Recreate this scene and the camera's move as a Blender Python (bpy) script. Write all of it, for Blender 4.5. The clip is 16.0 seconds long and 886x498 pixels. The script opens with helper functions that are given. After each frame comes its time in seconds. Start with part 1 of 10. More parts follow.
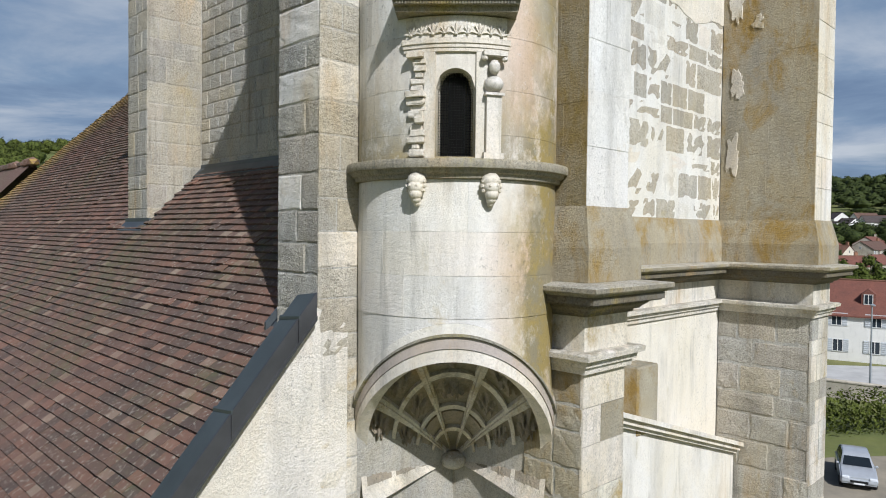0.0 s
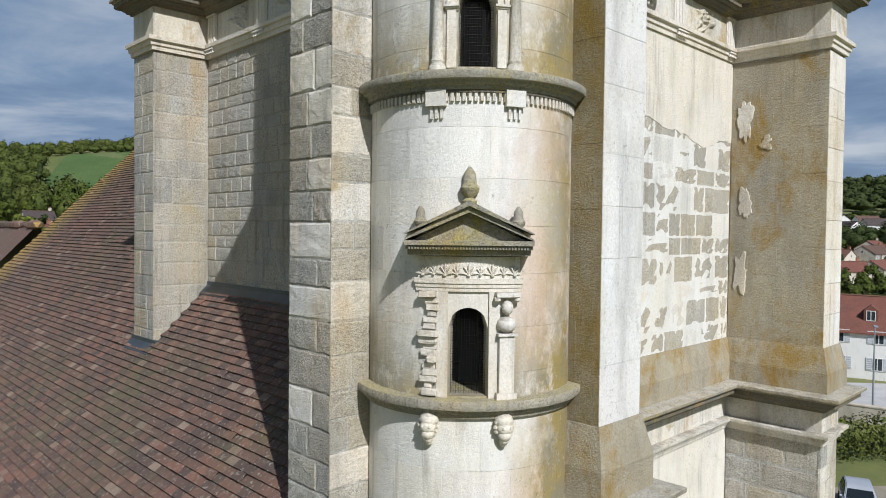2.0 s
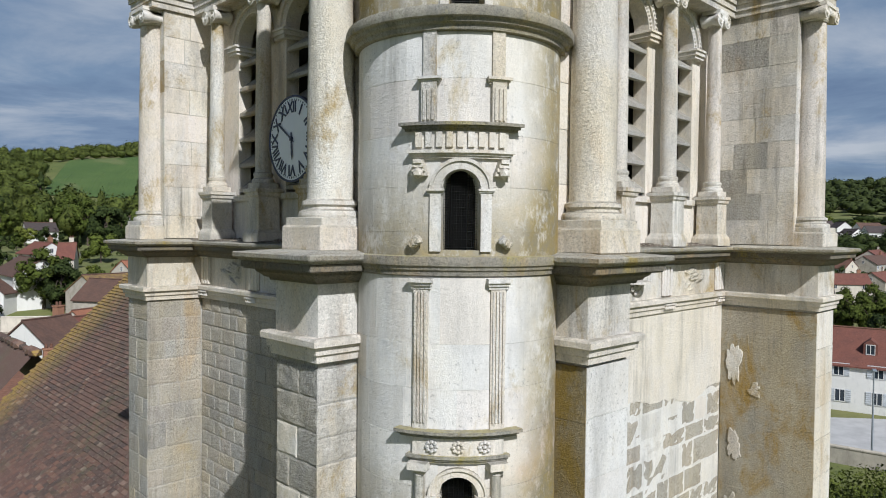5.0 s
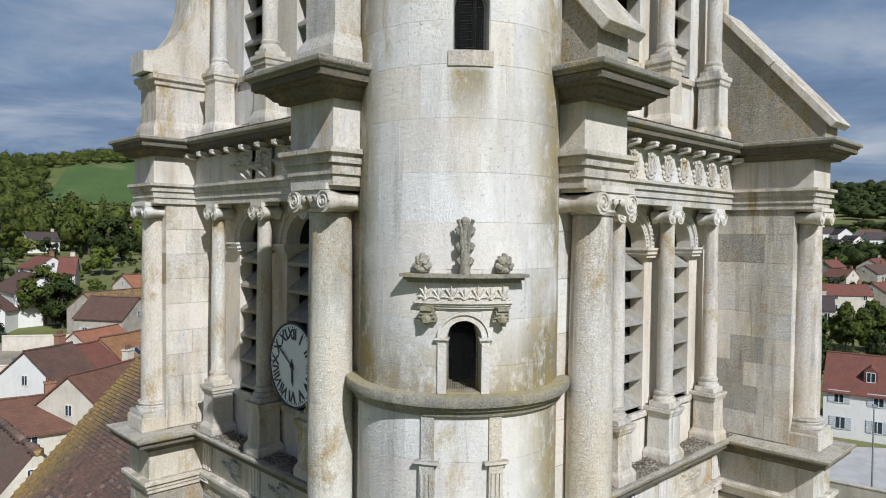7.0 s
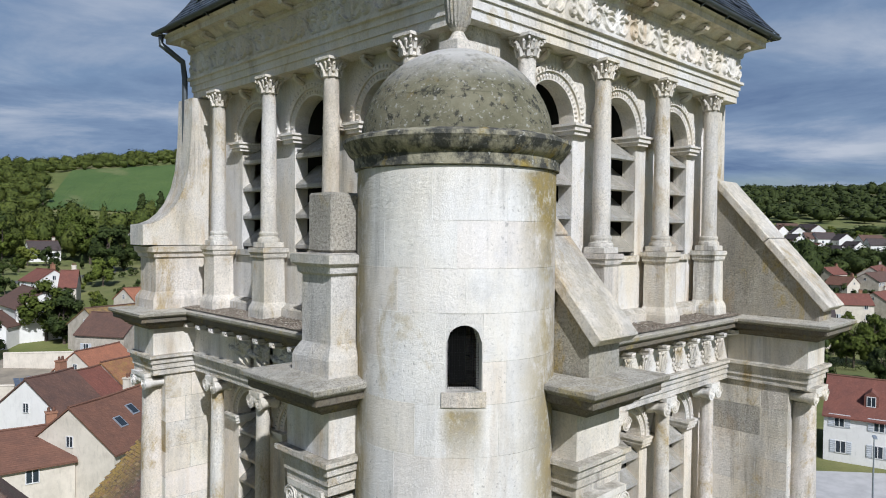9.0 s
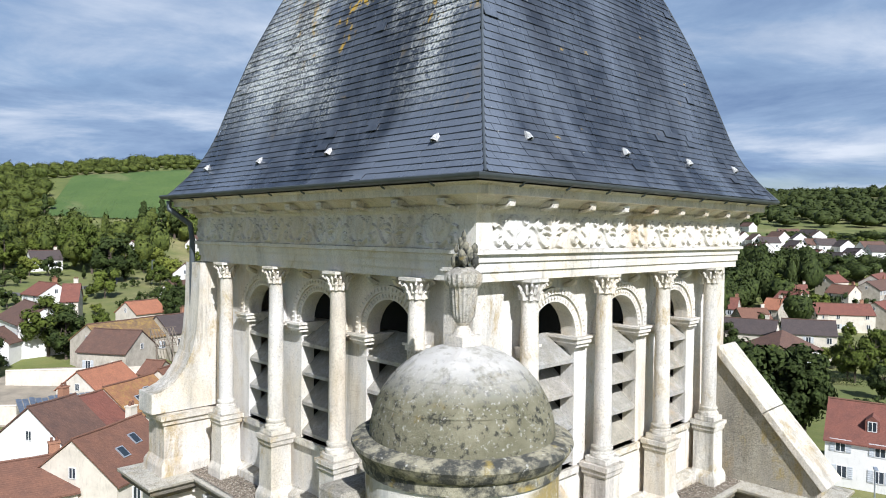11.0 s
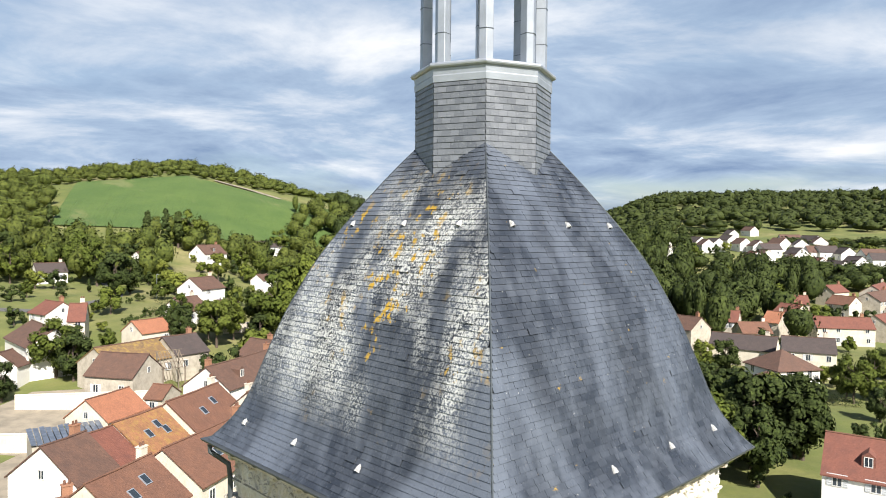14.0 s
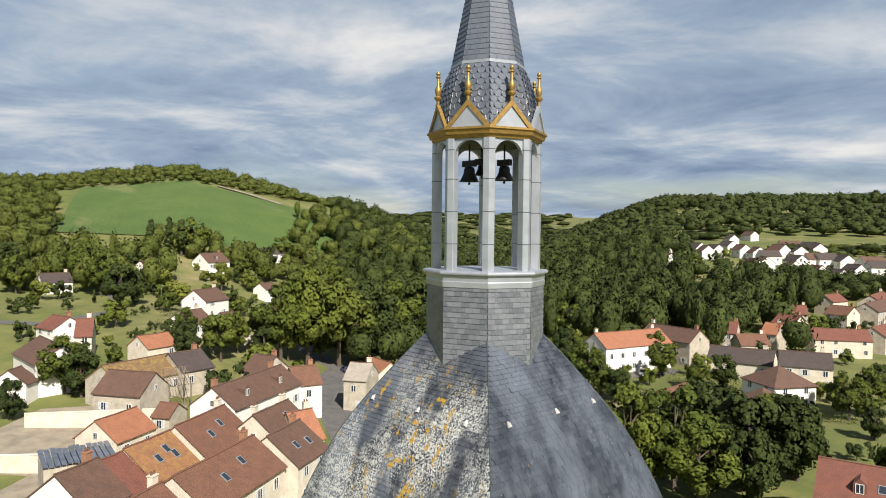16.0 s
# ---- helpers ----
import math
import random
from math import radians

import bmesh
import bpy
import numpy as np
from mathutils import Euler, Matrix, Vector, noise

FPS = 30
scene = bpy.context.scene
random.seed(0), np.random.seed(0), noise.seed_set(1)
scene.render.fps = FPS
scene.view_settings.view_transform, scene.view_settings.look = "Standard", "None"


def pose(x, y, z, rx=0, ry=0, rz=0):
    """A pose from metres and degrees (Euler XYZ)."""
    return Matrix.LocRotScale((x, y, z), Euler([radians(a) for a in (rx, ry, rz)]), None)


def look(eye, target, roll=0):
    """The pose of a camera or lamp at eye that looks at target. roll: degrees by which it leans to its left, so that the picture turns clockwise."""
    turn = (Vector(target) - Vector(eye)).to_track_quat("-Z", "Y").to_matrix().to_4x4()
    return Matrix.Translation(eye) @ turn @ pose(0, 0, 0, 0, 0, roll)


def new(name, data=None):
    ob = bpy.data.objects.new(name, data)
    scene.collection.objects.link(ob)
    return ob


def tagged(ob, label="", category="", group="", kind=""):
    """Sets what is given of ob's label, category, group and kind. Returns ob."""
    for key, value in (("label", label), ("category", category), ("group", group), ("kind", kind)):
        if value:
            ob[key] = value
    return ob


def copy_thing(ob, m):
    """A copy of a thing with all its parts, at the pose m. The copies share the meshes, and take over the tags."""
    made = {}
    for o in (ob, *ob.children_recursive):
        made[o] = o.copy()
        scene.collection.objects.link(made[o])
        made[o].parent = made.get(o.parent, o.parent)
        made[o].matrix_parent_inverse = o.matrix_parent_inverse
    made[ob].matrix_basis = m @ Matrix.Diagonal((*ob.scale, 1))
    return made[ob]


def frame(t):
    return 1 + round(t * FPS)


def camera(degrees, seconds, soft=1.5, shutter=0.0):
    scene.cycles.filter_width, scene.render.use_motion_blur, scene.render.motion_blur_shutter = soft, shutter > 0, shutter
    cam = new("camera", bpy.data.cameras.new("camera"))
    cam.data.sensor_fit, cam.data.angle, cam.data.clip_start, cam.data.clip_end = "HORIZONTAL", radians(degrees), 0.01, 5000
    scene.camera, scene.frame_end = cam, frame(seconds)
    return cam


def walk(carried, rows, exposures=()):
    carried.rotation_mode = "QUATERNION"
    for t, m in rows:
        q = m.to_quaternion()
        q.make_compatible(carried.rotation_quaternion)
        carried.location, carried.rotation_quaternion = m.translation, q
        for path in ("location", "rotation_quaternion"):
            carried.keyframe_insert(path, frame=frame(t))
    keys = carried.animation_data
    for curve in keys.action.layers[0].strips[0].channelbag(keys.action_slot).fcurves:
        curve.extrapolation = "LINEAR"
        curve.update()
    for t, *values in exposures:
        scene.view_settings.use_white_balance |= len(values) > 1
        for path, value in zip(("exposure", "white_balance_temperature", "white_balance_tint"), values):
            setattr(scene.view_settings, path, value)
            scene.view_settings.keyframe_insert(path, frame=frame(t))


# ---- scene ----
cam = camera(65.01, 16.0, 1.0)
PATH = [
    (0, pose(-5.003, -4.720, 13.074, 88.60, -0.67, -44.61)),
    (0.5, pose(-5.018, -4.708, 13.344, 88.58, -0.70, -44.61)),
    (1, pose(-5.019, -4.681, 13.713, 88.58, -0.68, -44.59)),
    (1.5, pose(-5.021, -4.632, 14.255, 88.59, -0.63, -44.56)),
    (2, pose(-5.028, -4.595, 14.865, 88.55, -0.63, -44.52)),
    (2.5, pose(-5.039, -4.583, 15.444, 88.54, -0.55, -44.50)),
    (3, pose(-5.042, -4.585, 16.016, 88.59, -0.55, -44.47)),
    (3.5, pose(-5.022, -4.604, 16.586, 88.58, -0.57, -44.45)),
    (4, pose(-4.994, -4.614, 17.197, 88.60, -0.57, -44.42)),
    (4.2, pose(-4.978, -4.623, 17.452, 88.51, -0.60, -44.42)),
    (6.3, pose(-4.944, -4.742, 20.363, 88.54, -0.62, -44.42)),
    (6.5, pose(-4.953, -4.730, 20.659, 88.57, -0.65, -44.39)),
    (7, pose(-4.971, -4.694, 21.373, 88.55, -0.62, -44.35)),
    (7.5, pose(-4.984, -4.688, 22.037, 88.54, -0.57, -44.34)),
    (8, pose(-4.984, -4.697, 22.677, 88.54, -0.58, -44.32)),
    (8.5, pose(-4.974, -4.708, 23.299, 88.54, -0.57, -44.29)),
    (9, pose(-4.962, -4.731, 23.921, 88.58, -0.59, -44.27)),
    (9.5, pose(-4.967, -4.738, 24.567, 88.59, -0.63, -44.24)),
    (10, pose(-4.987, -4.742, 25.233, 88.57, -0.57, -44.23)),
    (10.2, pose(-5.002, -4.747, 25.464, 88.72, -0.60, -44.22)),
    (12.3, pose(-5.315, -4.854, 28.231, 88.57, -0.52, -44.11)),
    (12.5, pose(-5.369, -4.889, 28.501, 88.59, -0.53, -44.10)),
    (13, pose(-5.558, -5.039, 29.197, 88.60, -0.54, -44.07)),
    (13.5, pose(-5.795, -5.240, 29.956, 88.58, -0.51, -44.05)),
    (14, pose(-6.084, -5.493, 30.749, 88.57, -0.55, -44.04)),
    (14.5, pose(-6.411, -5.787, 31.558, 88.55, -0.55, -44.02)),
    (15, pose(-6.770, -6.101, 32.408, 88.56, -0.59, -44.00)),
    (15.5, pose(-7.144, -6.418, 33.333, 88.56, -0.64, -43.98)),
    (16, pose(-7.524, -6.734, 34.240, 88.56, -0.63, -43.96)),
]
walk(cam, PATH, ((0.0, 0.04, 5980, 10), (4.0, -0.06, 5960, 10), (7.0, -0.12, 5920, 11), (9.0, -0.02, 5840, 12), (10.2, 0.28, 5860, 12), (12.3, 0.92, 6200, 11), (13.5, 0.96, 6550, 11), (15.0, 0.76, 7050, 11), (16.0, 0.58, 7100, 11)))

# ---- sky and sun ----
SUN_AZ = math.atan2(-0.93, -0.37)          # towards the sun, in plan
SUN_EL = radians(41)
sun_dir = Vector((math.cos(SUN_AZ) * math.cos(SUN_EL), math.sin(SUN_AZ) * math.cos(SUN_EL), math.sin(SUN_EL)))


def build_world():
    w = bpy.data.worlds.new("sky")
    scene.world = w
    w.use_nodes = True
    nt = w.node_tree
    nt.nodes.clear()
    N, L = nt.nodes.new, nt.links.new
    out, bg = N("ShaderNodeOutputWorld"), N("ShaderNodeBackground")
    sky = N("ShaderNodeTexSky")
    sky.sky_type, sky.sun_disc = "NISHITA", False
    sky.sun_elevation, sky.sun_rotation = SUN_EL, math.pi / 2 - SUN_AZ
    sky.air_density, sky.dust_density, sky.ozone_density = 1.0, 1.2, 1.5
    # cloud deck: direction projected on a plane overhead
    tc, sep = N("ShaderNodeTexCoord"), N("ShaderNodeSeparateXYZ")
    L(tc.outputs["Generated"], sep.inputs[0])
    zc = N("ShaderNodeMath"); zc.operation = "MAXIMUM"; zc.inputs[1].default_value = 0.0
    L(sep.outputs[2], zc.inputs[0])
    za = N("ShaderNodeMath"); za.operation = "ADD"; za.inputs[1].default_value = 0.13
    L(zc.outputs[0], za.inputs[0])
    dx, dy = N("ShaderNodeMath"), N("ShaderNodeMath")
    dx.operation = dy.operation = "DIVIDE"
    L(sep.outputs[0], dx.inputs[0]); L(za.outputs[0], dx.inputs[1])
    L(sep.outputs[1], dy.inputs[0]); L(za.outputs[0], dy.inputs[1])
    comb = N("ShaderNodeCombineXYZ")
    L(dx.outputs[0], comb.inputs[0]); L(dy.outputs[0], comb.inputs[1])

    def cloud(scale, detail, rough, seed, dist):
        n = N("ShaderNodeTexNoise")
        n.inputs["Scale"].default_value, n.inputs["Detail"].default_value = scale, detail
        n.inputs["Roughness"].default_value, n.inputs["Distortion"].default_value = rough, dist
        m = N("ShaderNodeMapping")
        m.inputs["Location"].default_value = (seed, seed * 0.7, 0)
        L(comb.outputs[0], m.inputs[0]); L(m.outputs[0], n.inputs["Vector"])
        return n

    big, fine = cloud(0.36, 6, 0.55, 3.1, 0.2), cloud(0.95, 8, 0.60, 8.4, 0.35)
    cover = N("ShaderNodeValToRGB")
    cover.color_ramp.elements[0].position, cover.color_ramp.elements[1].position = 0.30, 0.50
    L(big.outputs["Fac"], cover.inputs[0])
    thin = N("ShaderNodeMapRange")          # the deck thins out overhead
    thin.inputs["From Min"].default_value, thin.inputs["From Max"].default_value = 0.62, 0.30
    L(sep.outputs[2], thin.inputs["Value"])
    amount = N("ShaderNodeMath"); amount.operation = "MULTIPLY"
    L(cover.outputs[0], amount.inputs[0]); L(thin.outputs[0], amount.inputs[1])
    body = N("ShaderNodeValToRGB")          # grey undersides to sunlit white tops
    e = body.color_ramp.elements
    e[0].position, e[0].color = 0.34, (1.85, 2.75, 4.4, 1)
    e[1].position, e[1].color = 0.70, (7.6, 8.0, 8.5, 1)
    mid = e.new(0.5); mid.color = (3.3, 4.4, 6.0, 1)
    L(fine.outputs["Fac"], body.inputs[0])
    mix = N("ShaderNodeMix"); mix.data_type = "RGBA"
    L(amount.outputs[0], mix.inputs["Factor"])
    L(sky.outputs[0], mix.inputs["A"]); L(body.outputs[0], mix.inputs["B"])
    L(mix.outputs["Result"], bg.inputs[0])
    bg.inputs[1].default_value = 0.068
    L(bg.outputs[0], out.inputs[0])


build_world()
sun = new("sun", bpy.data.lights.new("sun", "SUN"))
sun.data.energy, sun.data.angle, sun.data.color = 5.0, radians(0.55), (1.0, 0.978, 0.945)
sun.matrix_world = look(sun_dir * 100, (0, 0, 0))
scene.view_settings.exposure = 0.0

# ---- materials ----
class Nodes:
    """Short-hand for building one node material."""

    def __init__(self, name):
        self.mat = bpy.data.materials.new(name)
        self.mat.use_nodes = True
        self.nt = self.mat.node_tree
        self.bsdf = self.nt.nodes["Principled BSDF"]
        self.pos = self.add("ShaderNodeNewGeometry").outputs["Position"]

    def add(self, kind, **values):
        n = self.nt.nodes.new(kind)
        for k, v in values.items():
            n.inputs[k].default_value = v
        return n

    def link(self, a, b):
        self.nt.links.new(a, b)

    def noise(self, scale, detail=4.0, rough=0.6, stretch=None, shift=0.0, distort=0.0):
        n = self.add("ShaderNodeTexNoise", Scale=scale, Detail=detail, Roughness=rough, Distortion=distort)
        m = self.add("ShaderNodeMapping")
        m.inputs["Location"].default_value = (shift, shift * 1.7, shift * 0.6)
        if stretch:
            m.inputs["Scale"].default_value = stretch
        self.link(self.pos, m.inputs[0])
        self.link(m.outputs[0], n.inputs["Vector"])
        return n.outputs["Fac"]

    def ramp(self, fac, stops):
        r = self.add("ShaderNodeValToRGB")
        e = r.color_ramp.elements
        for i, (p, c) in enumerate(stops):
            el = e[i] if i < 2 else e.new(p)
            el.position = p
            el.color = (*c, 1) if len(c) == 3 else c
        self.link(fac, r.inputs[0])
        return r.outputs["Color"]

    def level(self, fac, lo, hi):
        return self.ramp(fac, ((lo, (0, 0, 0)), (hi, (1, 1, 1))))

    def mix(self, fac, a, b, mode="MIX"):
        m = self.nt.nodes.new("ShaderNodeMix")
        m.data_type, m.blend_type = "RGBA", mode
        for sock, v in (("Factor", fac), ("A", a), ("B", b)):
            if isinstance(v, (int, float)):
                m.inputs[sock].default_value = v
            elif isinstance(v, tuple):
                m.inputs[sock].default_value = (*v, 1)
            else:
                self.link(v, m.inputs[sock])
        return m.outputs["Result"]

    def mul(self, a, b):
        m = self.nt.nodes.new("ShaderNodeMath")
        m.operation = "MULTIPLY"
        for i, v in enumerate((a, b)):
            if isinstance(v, (int, float)):
                m.inputs[i].default_value = v
            else:
                self.link(v, m.inputs[i])
        return m.outputs[0]

    def object_random(self):
        return self.add("ShaderNodeObjectInfo").outputs["Random"]

    def island_random(self):
        return self.add("ShaderNodeNewGeometry").outputs["Random Per Island"]

    def up(self):
        """How far a face looks up, 0 to 1."""
        s = self.add("ShaderNodeSeparateXYZ")
        self.link(self.add("ShaderNodeNewGeometry").outputs["True Normal"], s.inputs[0])
        return s.outputs[2]

    def done(self, color, rough=0.85, bump=None, strength=0.3, distance=0.01, metal=0.0):
        for sock, v in (("Base Color", color), ("Roughness", rough), ("Metallic", metal)):
            if isinstance(v, (int, float)):
                self.bsdf.inputs[sock].default_value = v
            elif isinstance(v, tuple):
                self.bsdf.inputs[sock].default_value = (*v, 1)
            else:
                self.link(v, self.bsdf.inputs[sock])
        if bump is not None:
            b = self.add("ShaderNodeBump", Strength=strength, Distance=distance)
            self.link(bump, b.inputs["Height"])
            self.link(b.outputs[0], self.bsdf.inputs["Normal"])
        return self.mat


def stone(name, base, dark, stain, stain_amount, grime=0.5, relief=0.4, shift=0.0, zones=None, top=(0.20, 0.185, 0.14), block=0.45, grain=0.35, warm=0.6):
    """Weathered limestone: patchy tone, ochre lichen, dark drip runs, lichen on ledges, pitted grain."""
    n = Nodes(name)
    tone = n.mix(n.level(n.noise(1.1, 6, 0.62, shift=shift), 0.36, 0.66), base, dark)
    b0, b1, b2 = base
    each = n.ramp(n.object_random(), ((0.0, (b0 * 0.60, b1 * 0.61, b2 * 0.64)), (0.22, (b0 * 0.84, b1 * 0.85, b2 * 0.88)), (0.45, base), (0.62, (b0 * 0.93, b1 * 0.84, b2 * 0.72)),
                                          (0.80, (b0 * 0.90, b1 * 0.82, b2 * 0.80)), (1.0, (min(0.8, b0 * 1.16), min(0.8, b1 * 1.16), min(0.78, b2 * 1.15)))))
    tone = n.mix(block, tone, each)
    wash = n.level(n.noise(0.9, 8, 0.7, (1, 1, 0.55), shift + 11, 0.4), 0.42, 0.60)
    tone = n.mix(n.mul(wash, warm), tone, (b0 * 0.86, b1 * 0.77, b2 * 0.58))
    cool = n.level(n.noise(0.7, 8, 0.7, (1, 1, 0.5), shift + 19, 0.4), 0.52, 0.64)
    tone = n.mix(n.mul(cool, 0.32), tone, (b0 * 0.66, b1 * 0.67, b2 * 0.68))
    rust = n.mul(n.level(n.noise(2.2, 8, 0.72, (1, 1, 0.16), shift + 23), 0.52, 0.66), n.level(n.noise(0.55, 4, 0.6, shift=shift + 29), 0.46, 0.58))
    tone = n.mix(n.mul(rust, warm), tone, (0.42, 0.275, 0.115))
    runs = n.level(n.noise(2.6, 7, 0.68, (1, 1, 0.22), shift + 3), 0.48, 0.72)
    tone = n.mix(n.mul(runs, grime), tone, (0.17, 0.165, 0.15))
    drips = n.level(n.noise(4.5, 6, 0.7, (1, 1, 0.06), shift + 5), 0.54, 0.66)
    tone = n.mix(n.mul(n.mul(drips, n.level(n.noise(0.8, 4, 0.6, shift=shift + 8), 0.42, 0.6)), 0.25 + 0.6 * grime), tone, (0.145, 0.135, 0.11))
    lich = n.level(n.noise(1.7, 10, 0.75, (1, 1, 0.6), shift + 7, 0.4), 0.62 - 0.2 * stain_amount, 0.70 - 0.1 * stain_amount)
    tone = n.mix(n.mul(lich, min(1.0, 0.45 + stain_amount)), tone, stain)
    if zones is not None:
        crust = n.level(n.noise(6.0, 10, 0.80, (1, 1, 0.6), shift + 2), 0.33, 0.50)
        bare = n.level(n.noise(1.0, 7, 0.7, shift=shift + 21), 0.54, 0.62)
        tone = n.mix(n.mul(bare, 0.25), tone, (0.43, 0.435, 0.45))
        lichen = n.mix(n.level(n.noise(3.0, 6, 0.7, shift=shift + 27), 0.42, 0.58), (0.30, 0.225, 0.075), (0.24, 0.205, 0.125))
        tan = n.mul(n.level(n.noise(1.3, 7, 0.65, (1, 1, 0.5), shift + 41, 0.4), 0.40, 0.56), weather_side(n))
        tone = n.mix(n.mul(tan, 0.7), tone, n.mix(n.level(n.noise(0.9, 4, 0.6, shift=shift + 44), 0.44, 0.58), (0.52, 0.43, 0.29), (0.53, 0.335, 0.20)))
        tone = n.mix(n.mul(n.mul(zones(n), crust), 0.88), tone, lichen)
    spots = n.level(n.noise(30, 5, 0.7, shift=shift), 0.58, 0.66)
    tone = n.mix(n.mul(n.mul(spots, n.level(n.noise(1.3, 5, 0.65, shift=shift + 31), 0.45, 0.6)), 0.5), tone, (0.10, 0.095, 0.08))
    pale = n.level(n.noise(13, 6, 0.7, shift=shift + 5), 0.58, 0.66)
    tone = n.mix(n.mul(pale, 0.15), tone, tuple(min(0.82, c * 1.25) for c in base))
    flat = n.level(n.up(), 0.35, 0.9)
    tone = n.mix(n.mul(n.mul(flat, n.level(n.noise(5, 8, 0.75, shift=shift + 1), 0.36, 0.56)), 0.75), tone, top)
    mottle = n.ramp(n.noise(42, 8, 0.8, shift=shift + 4), ((0.40, (0.56, 0.55, 0.53)), (0.48, (1.0, 1.0, 1.0)), (0.60, (1.30, 1.30, 1.29))))
    worn = n.level(n.noise(1.6, 6, 0.7, shift=shift + 13), 0.40, 0.60)
    tone = n.mix(n.mul(n.mix(0.65, (1, 1, 1), worn), min(1.0, grain * 1.7)), tone, mottle, "MULTIPLY")
    pits = n.level(n.noise(70, 4, 0.65, shift=shift + 6), 0.57, 0.63)
    tone = n.mix(n.mul(pits, 0.04 + 0.6 * grain), tone, (0.085, 0.08, 0.068))
    h = n.mix(0.4, n.noise(45, 8, 0.75, shift=shift), n.noise(9, 8, 0.65, shift=shift))
    return n.done(tone, 0.9, h, min(1.0, relief * 1.5), 0.035)


def weather_side(n):
    """The turret's rain-washed flank in the lower storeys, where the stone turned tan and pink."""
    across = n.nt.nodes.new("ShaderNodeVectorMath")
    across.operation = "DOT_PRODUCT"
    across.inputs[1].default_value = (0.707, -0.707, 0)
    n.link(n.pos, across.inputs[0])
    side = n.add("ShaderNodeMapRange", **{"From Min": 0.02, "From Max": 0.42})
    n.link(across.outputs["Value"], side.inputs["Value"])
    sep = n.add("ShaderNodeSeparateXYZ")
    n.link(n.pos, sep.inputs[0])
    low = n.add("ShaderNodeMapRange", **{"From Min": 18.2, "From Max": 16.4})
    n.link(sep.outputs[2], low.inputs["Value"])
    return n.mul(side.outputs[0], low.outputs[0])


def turret_zones(n):
    """Where lichen settles on the turret: just above each sill course and down its weather side."""
    sep = n.add("ShaderNodeSeparateXYZ")
    n.link(n.pos, sep.inputs[0])
    total = None
    for z in (13.60, 16.02, 18.30, 20.12):
        r = n.nt.nodes.new("ShaderNodeMapRange")
        r.inputs["From Min"].default_value, r.inputs["From Max"].default_value = z + 0.75, z
        n.link(sep.outputs[2], r.inputs["Value"])
        low = n.nt.nodes.new("ShaderNodeMapRange")
        low.inputs["From Min"].default_value, low.inputs["From Max"].default_value = z - 0.06, z
        n.link(sep.outputs[2], low.inputs["Value"])
        band = n.mul(r.outputs[0], low.outputs[0])
        total = band if total is None else n.mix(1.0, total, band, "ADD")
    across = n.nt.nodes.new("ShaderNodeVectorMath")        # how far round to the weather side
    across.operation = "DOT_PRODUCT"
    across.inputs[1].default_value = (0.707, -0.707, 0)
    n.link(n.pos, across.inputs[0])

    def span(value, lo, hi):
        r = n.nt.nodes.new("ShaderNodeMapRange")
        r.inputs["From Min"].default_value, r.inputs["From Max"].default_value = lo, hi
        n.link(value, r.inputs["Value"])
        return r.outputs[0]

    q, z = across.outputs["Value"], sep.outputs[2]         # the turret's axis lies at q = -0.127
    patch = n.level(n.noise(0.8, 6, 0.65, shift=4), 0.32, 0.48)
    total = n.mix(1.0, total, n.mul(n.mul(span(q, 0.12, 0.52), span(z, 13.50, 13.38)), patch), "ADD")
    total = n.mix(1.0, total, n.mul(span(q, 0.32, 0.62), patch), "ADD")
    on_cornice = n.mul(n.mul(span(z, 14.84, 14.66), span(z, 14.55, 14.58)), n.mul(span(q, -0.42, -0.36), span(q, 0.28, 0.20)))
    total = n.mix(1.0, total, on_cornice, "ADD")
    total = n.mix(1.0, total, n.mul(n.mul(span(q, -0.76, -0.92), patch), span(z, 19.9, 20.3)), "ADD")
    below_sill = n.mul(n.mul(span(z, 22.62, 22.56), span(z, 22.05, 22.5)), n.mul(span(q, -0.26, -0.16), span(q, 0.12, 0.02)))
    total = n.mix(1.0, total, below_sill, "ADD")
    rim = n.mul(n.mul(span(z, 24.42, 24.38), span(z, 23.9, 24.36)), span(q, 0.2, 0.6))
    return n.mix(1.0, total, rim, "ADD")


M = {}
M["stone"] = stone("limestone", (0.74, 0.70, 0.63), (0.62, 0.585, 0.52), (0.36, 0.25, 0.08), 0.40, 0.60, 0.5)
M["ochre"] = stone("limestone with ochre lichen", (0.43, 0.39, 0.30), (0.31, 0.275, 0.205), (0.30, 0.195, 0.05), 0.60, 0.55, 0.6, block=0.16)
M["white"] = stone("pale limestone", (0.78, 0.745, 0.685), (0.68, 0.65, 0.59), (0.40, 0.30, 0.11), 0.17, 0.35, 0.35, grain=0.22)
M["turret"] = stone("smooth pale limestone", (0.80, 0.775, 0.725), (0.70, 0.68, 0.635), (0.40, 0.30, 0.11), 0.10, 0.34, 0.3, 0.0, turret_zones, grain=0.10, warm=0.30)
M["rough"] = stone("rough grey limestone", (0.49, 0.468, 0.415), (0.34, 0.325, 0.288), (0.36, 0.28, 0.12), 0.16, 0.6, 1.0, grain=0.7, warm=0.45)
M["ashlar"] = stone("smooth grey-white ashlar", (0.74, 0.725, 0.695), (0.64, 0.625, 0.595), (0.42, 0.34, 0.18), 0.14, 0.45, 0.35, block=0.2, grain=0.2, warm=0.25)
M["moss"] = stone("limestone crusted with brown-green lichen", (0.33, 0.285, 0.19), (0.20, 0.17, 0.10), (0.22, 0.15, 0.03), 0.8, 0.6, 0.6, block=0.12)
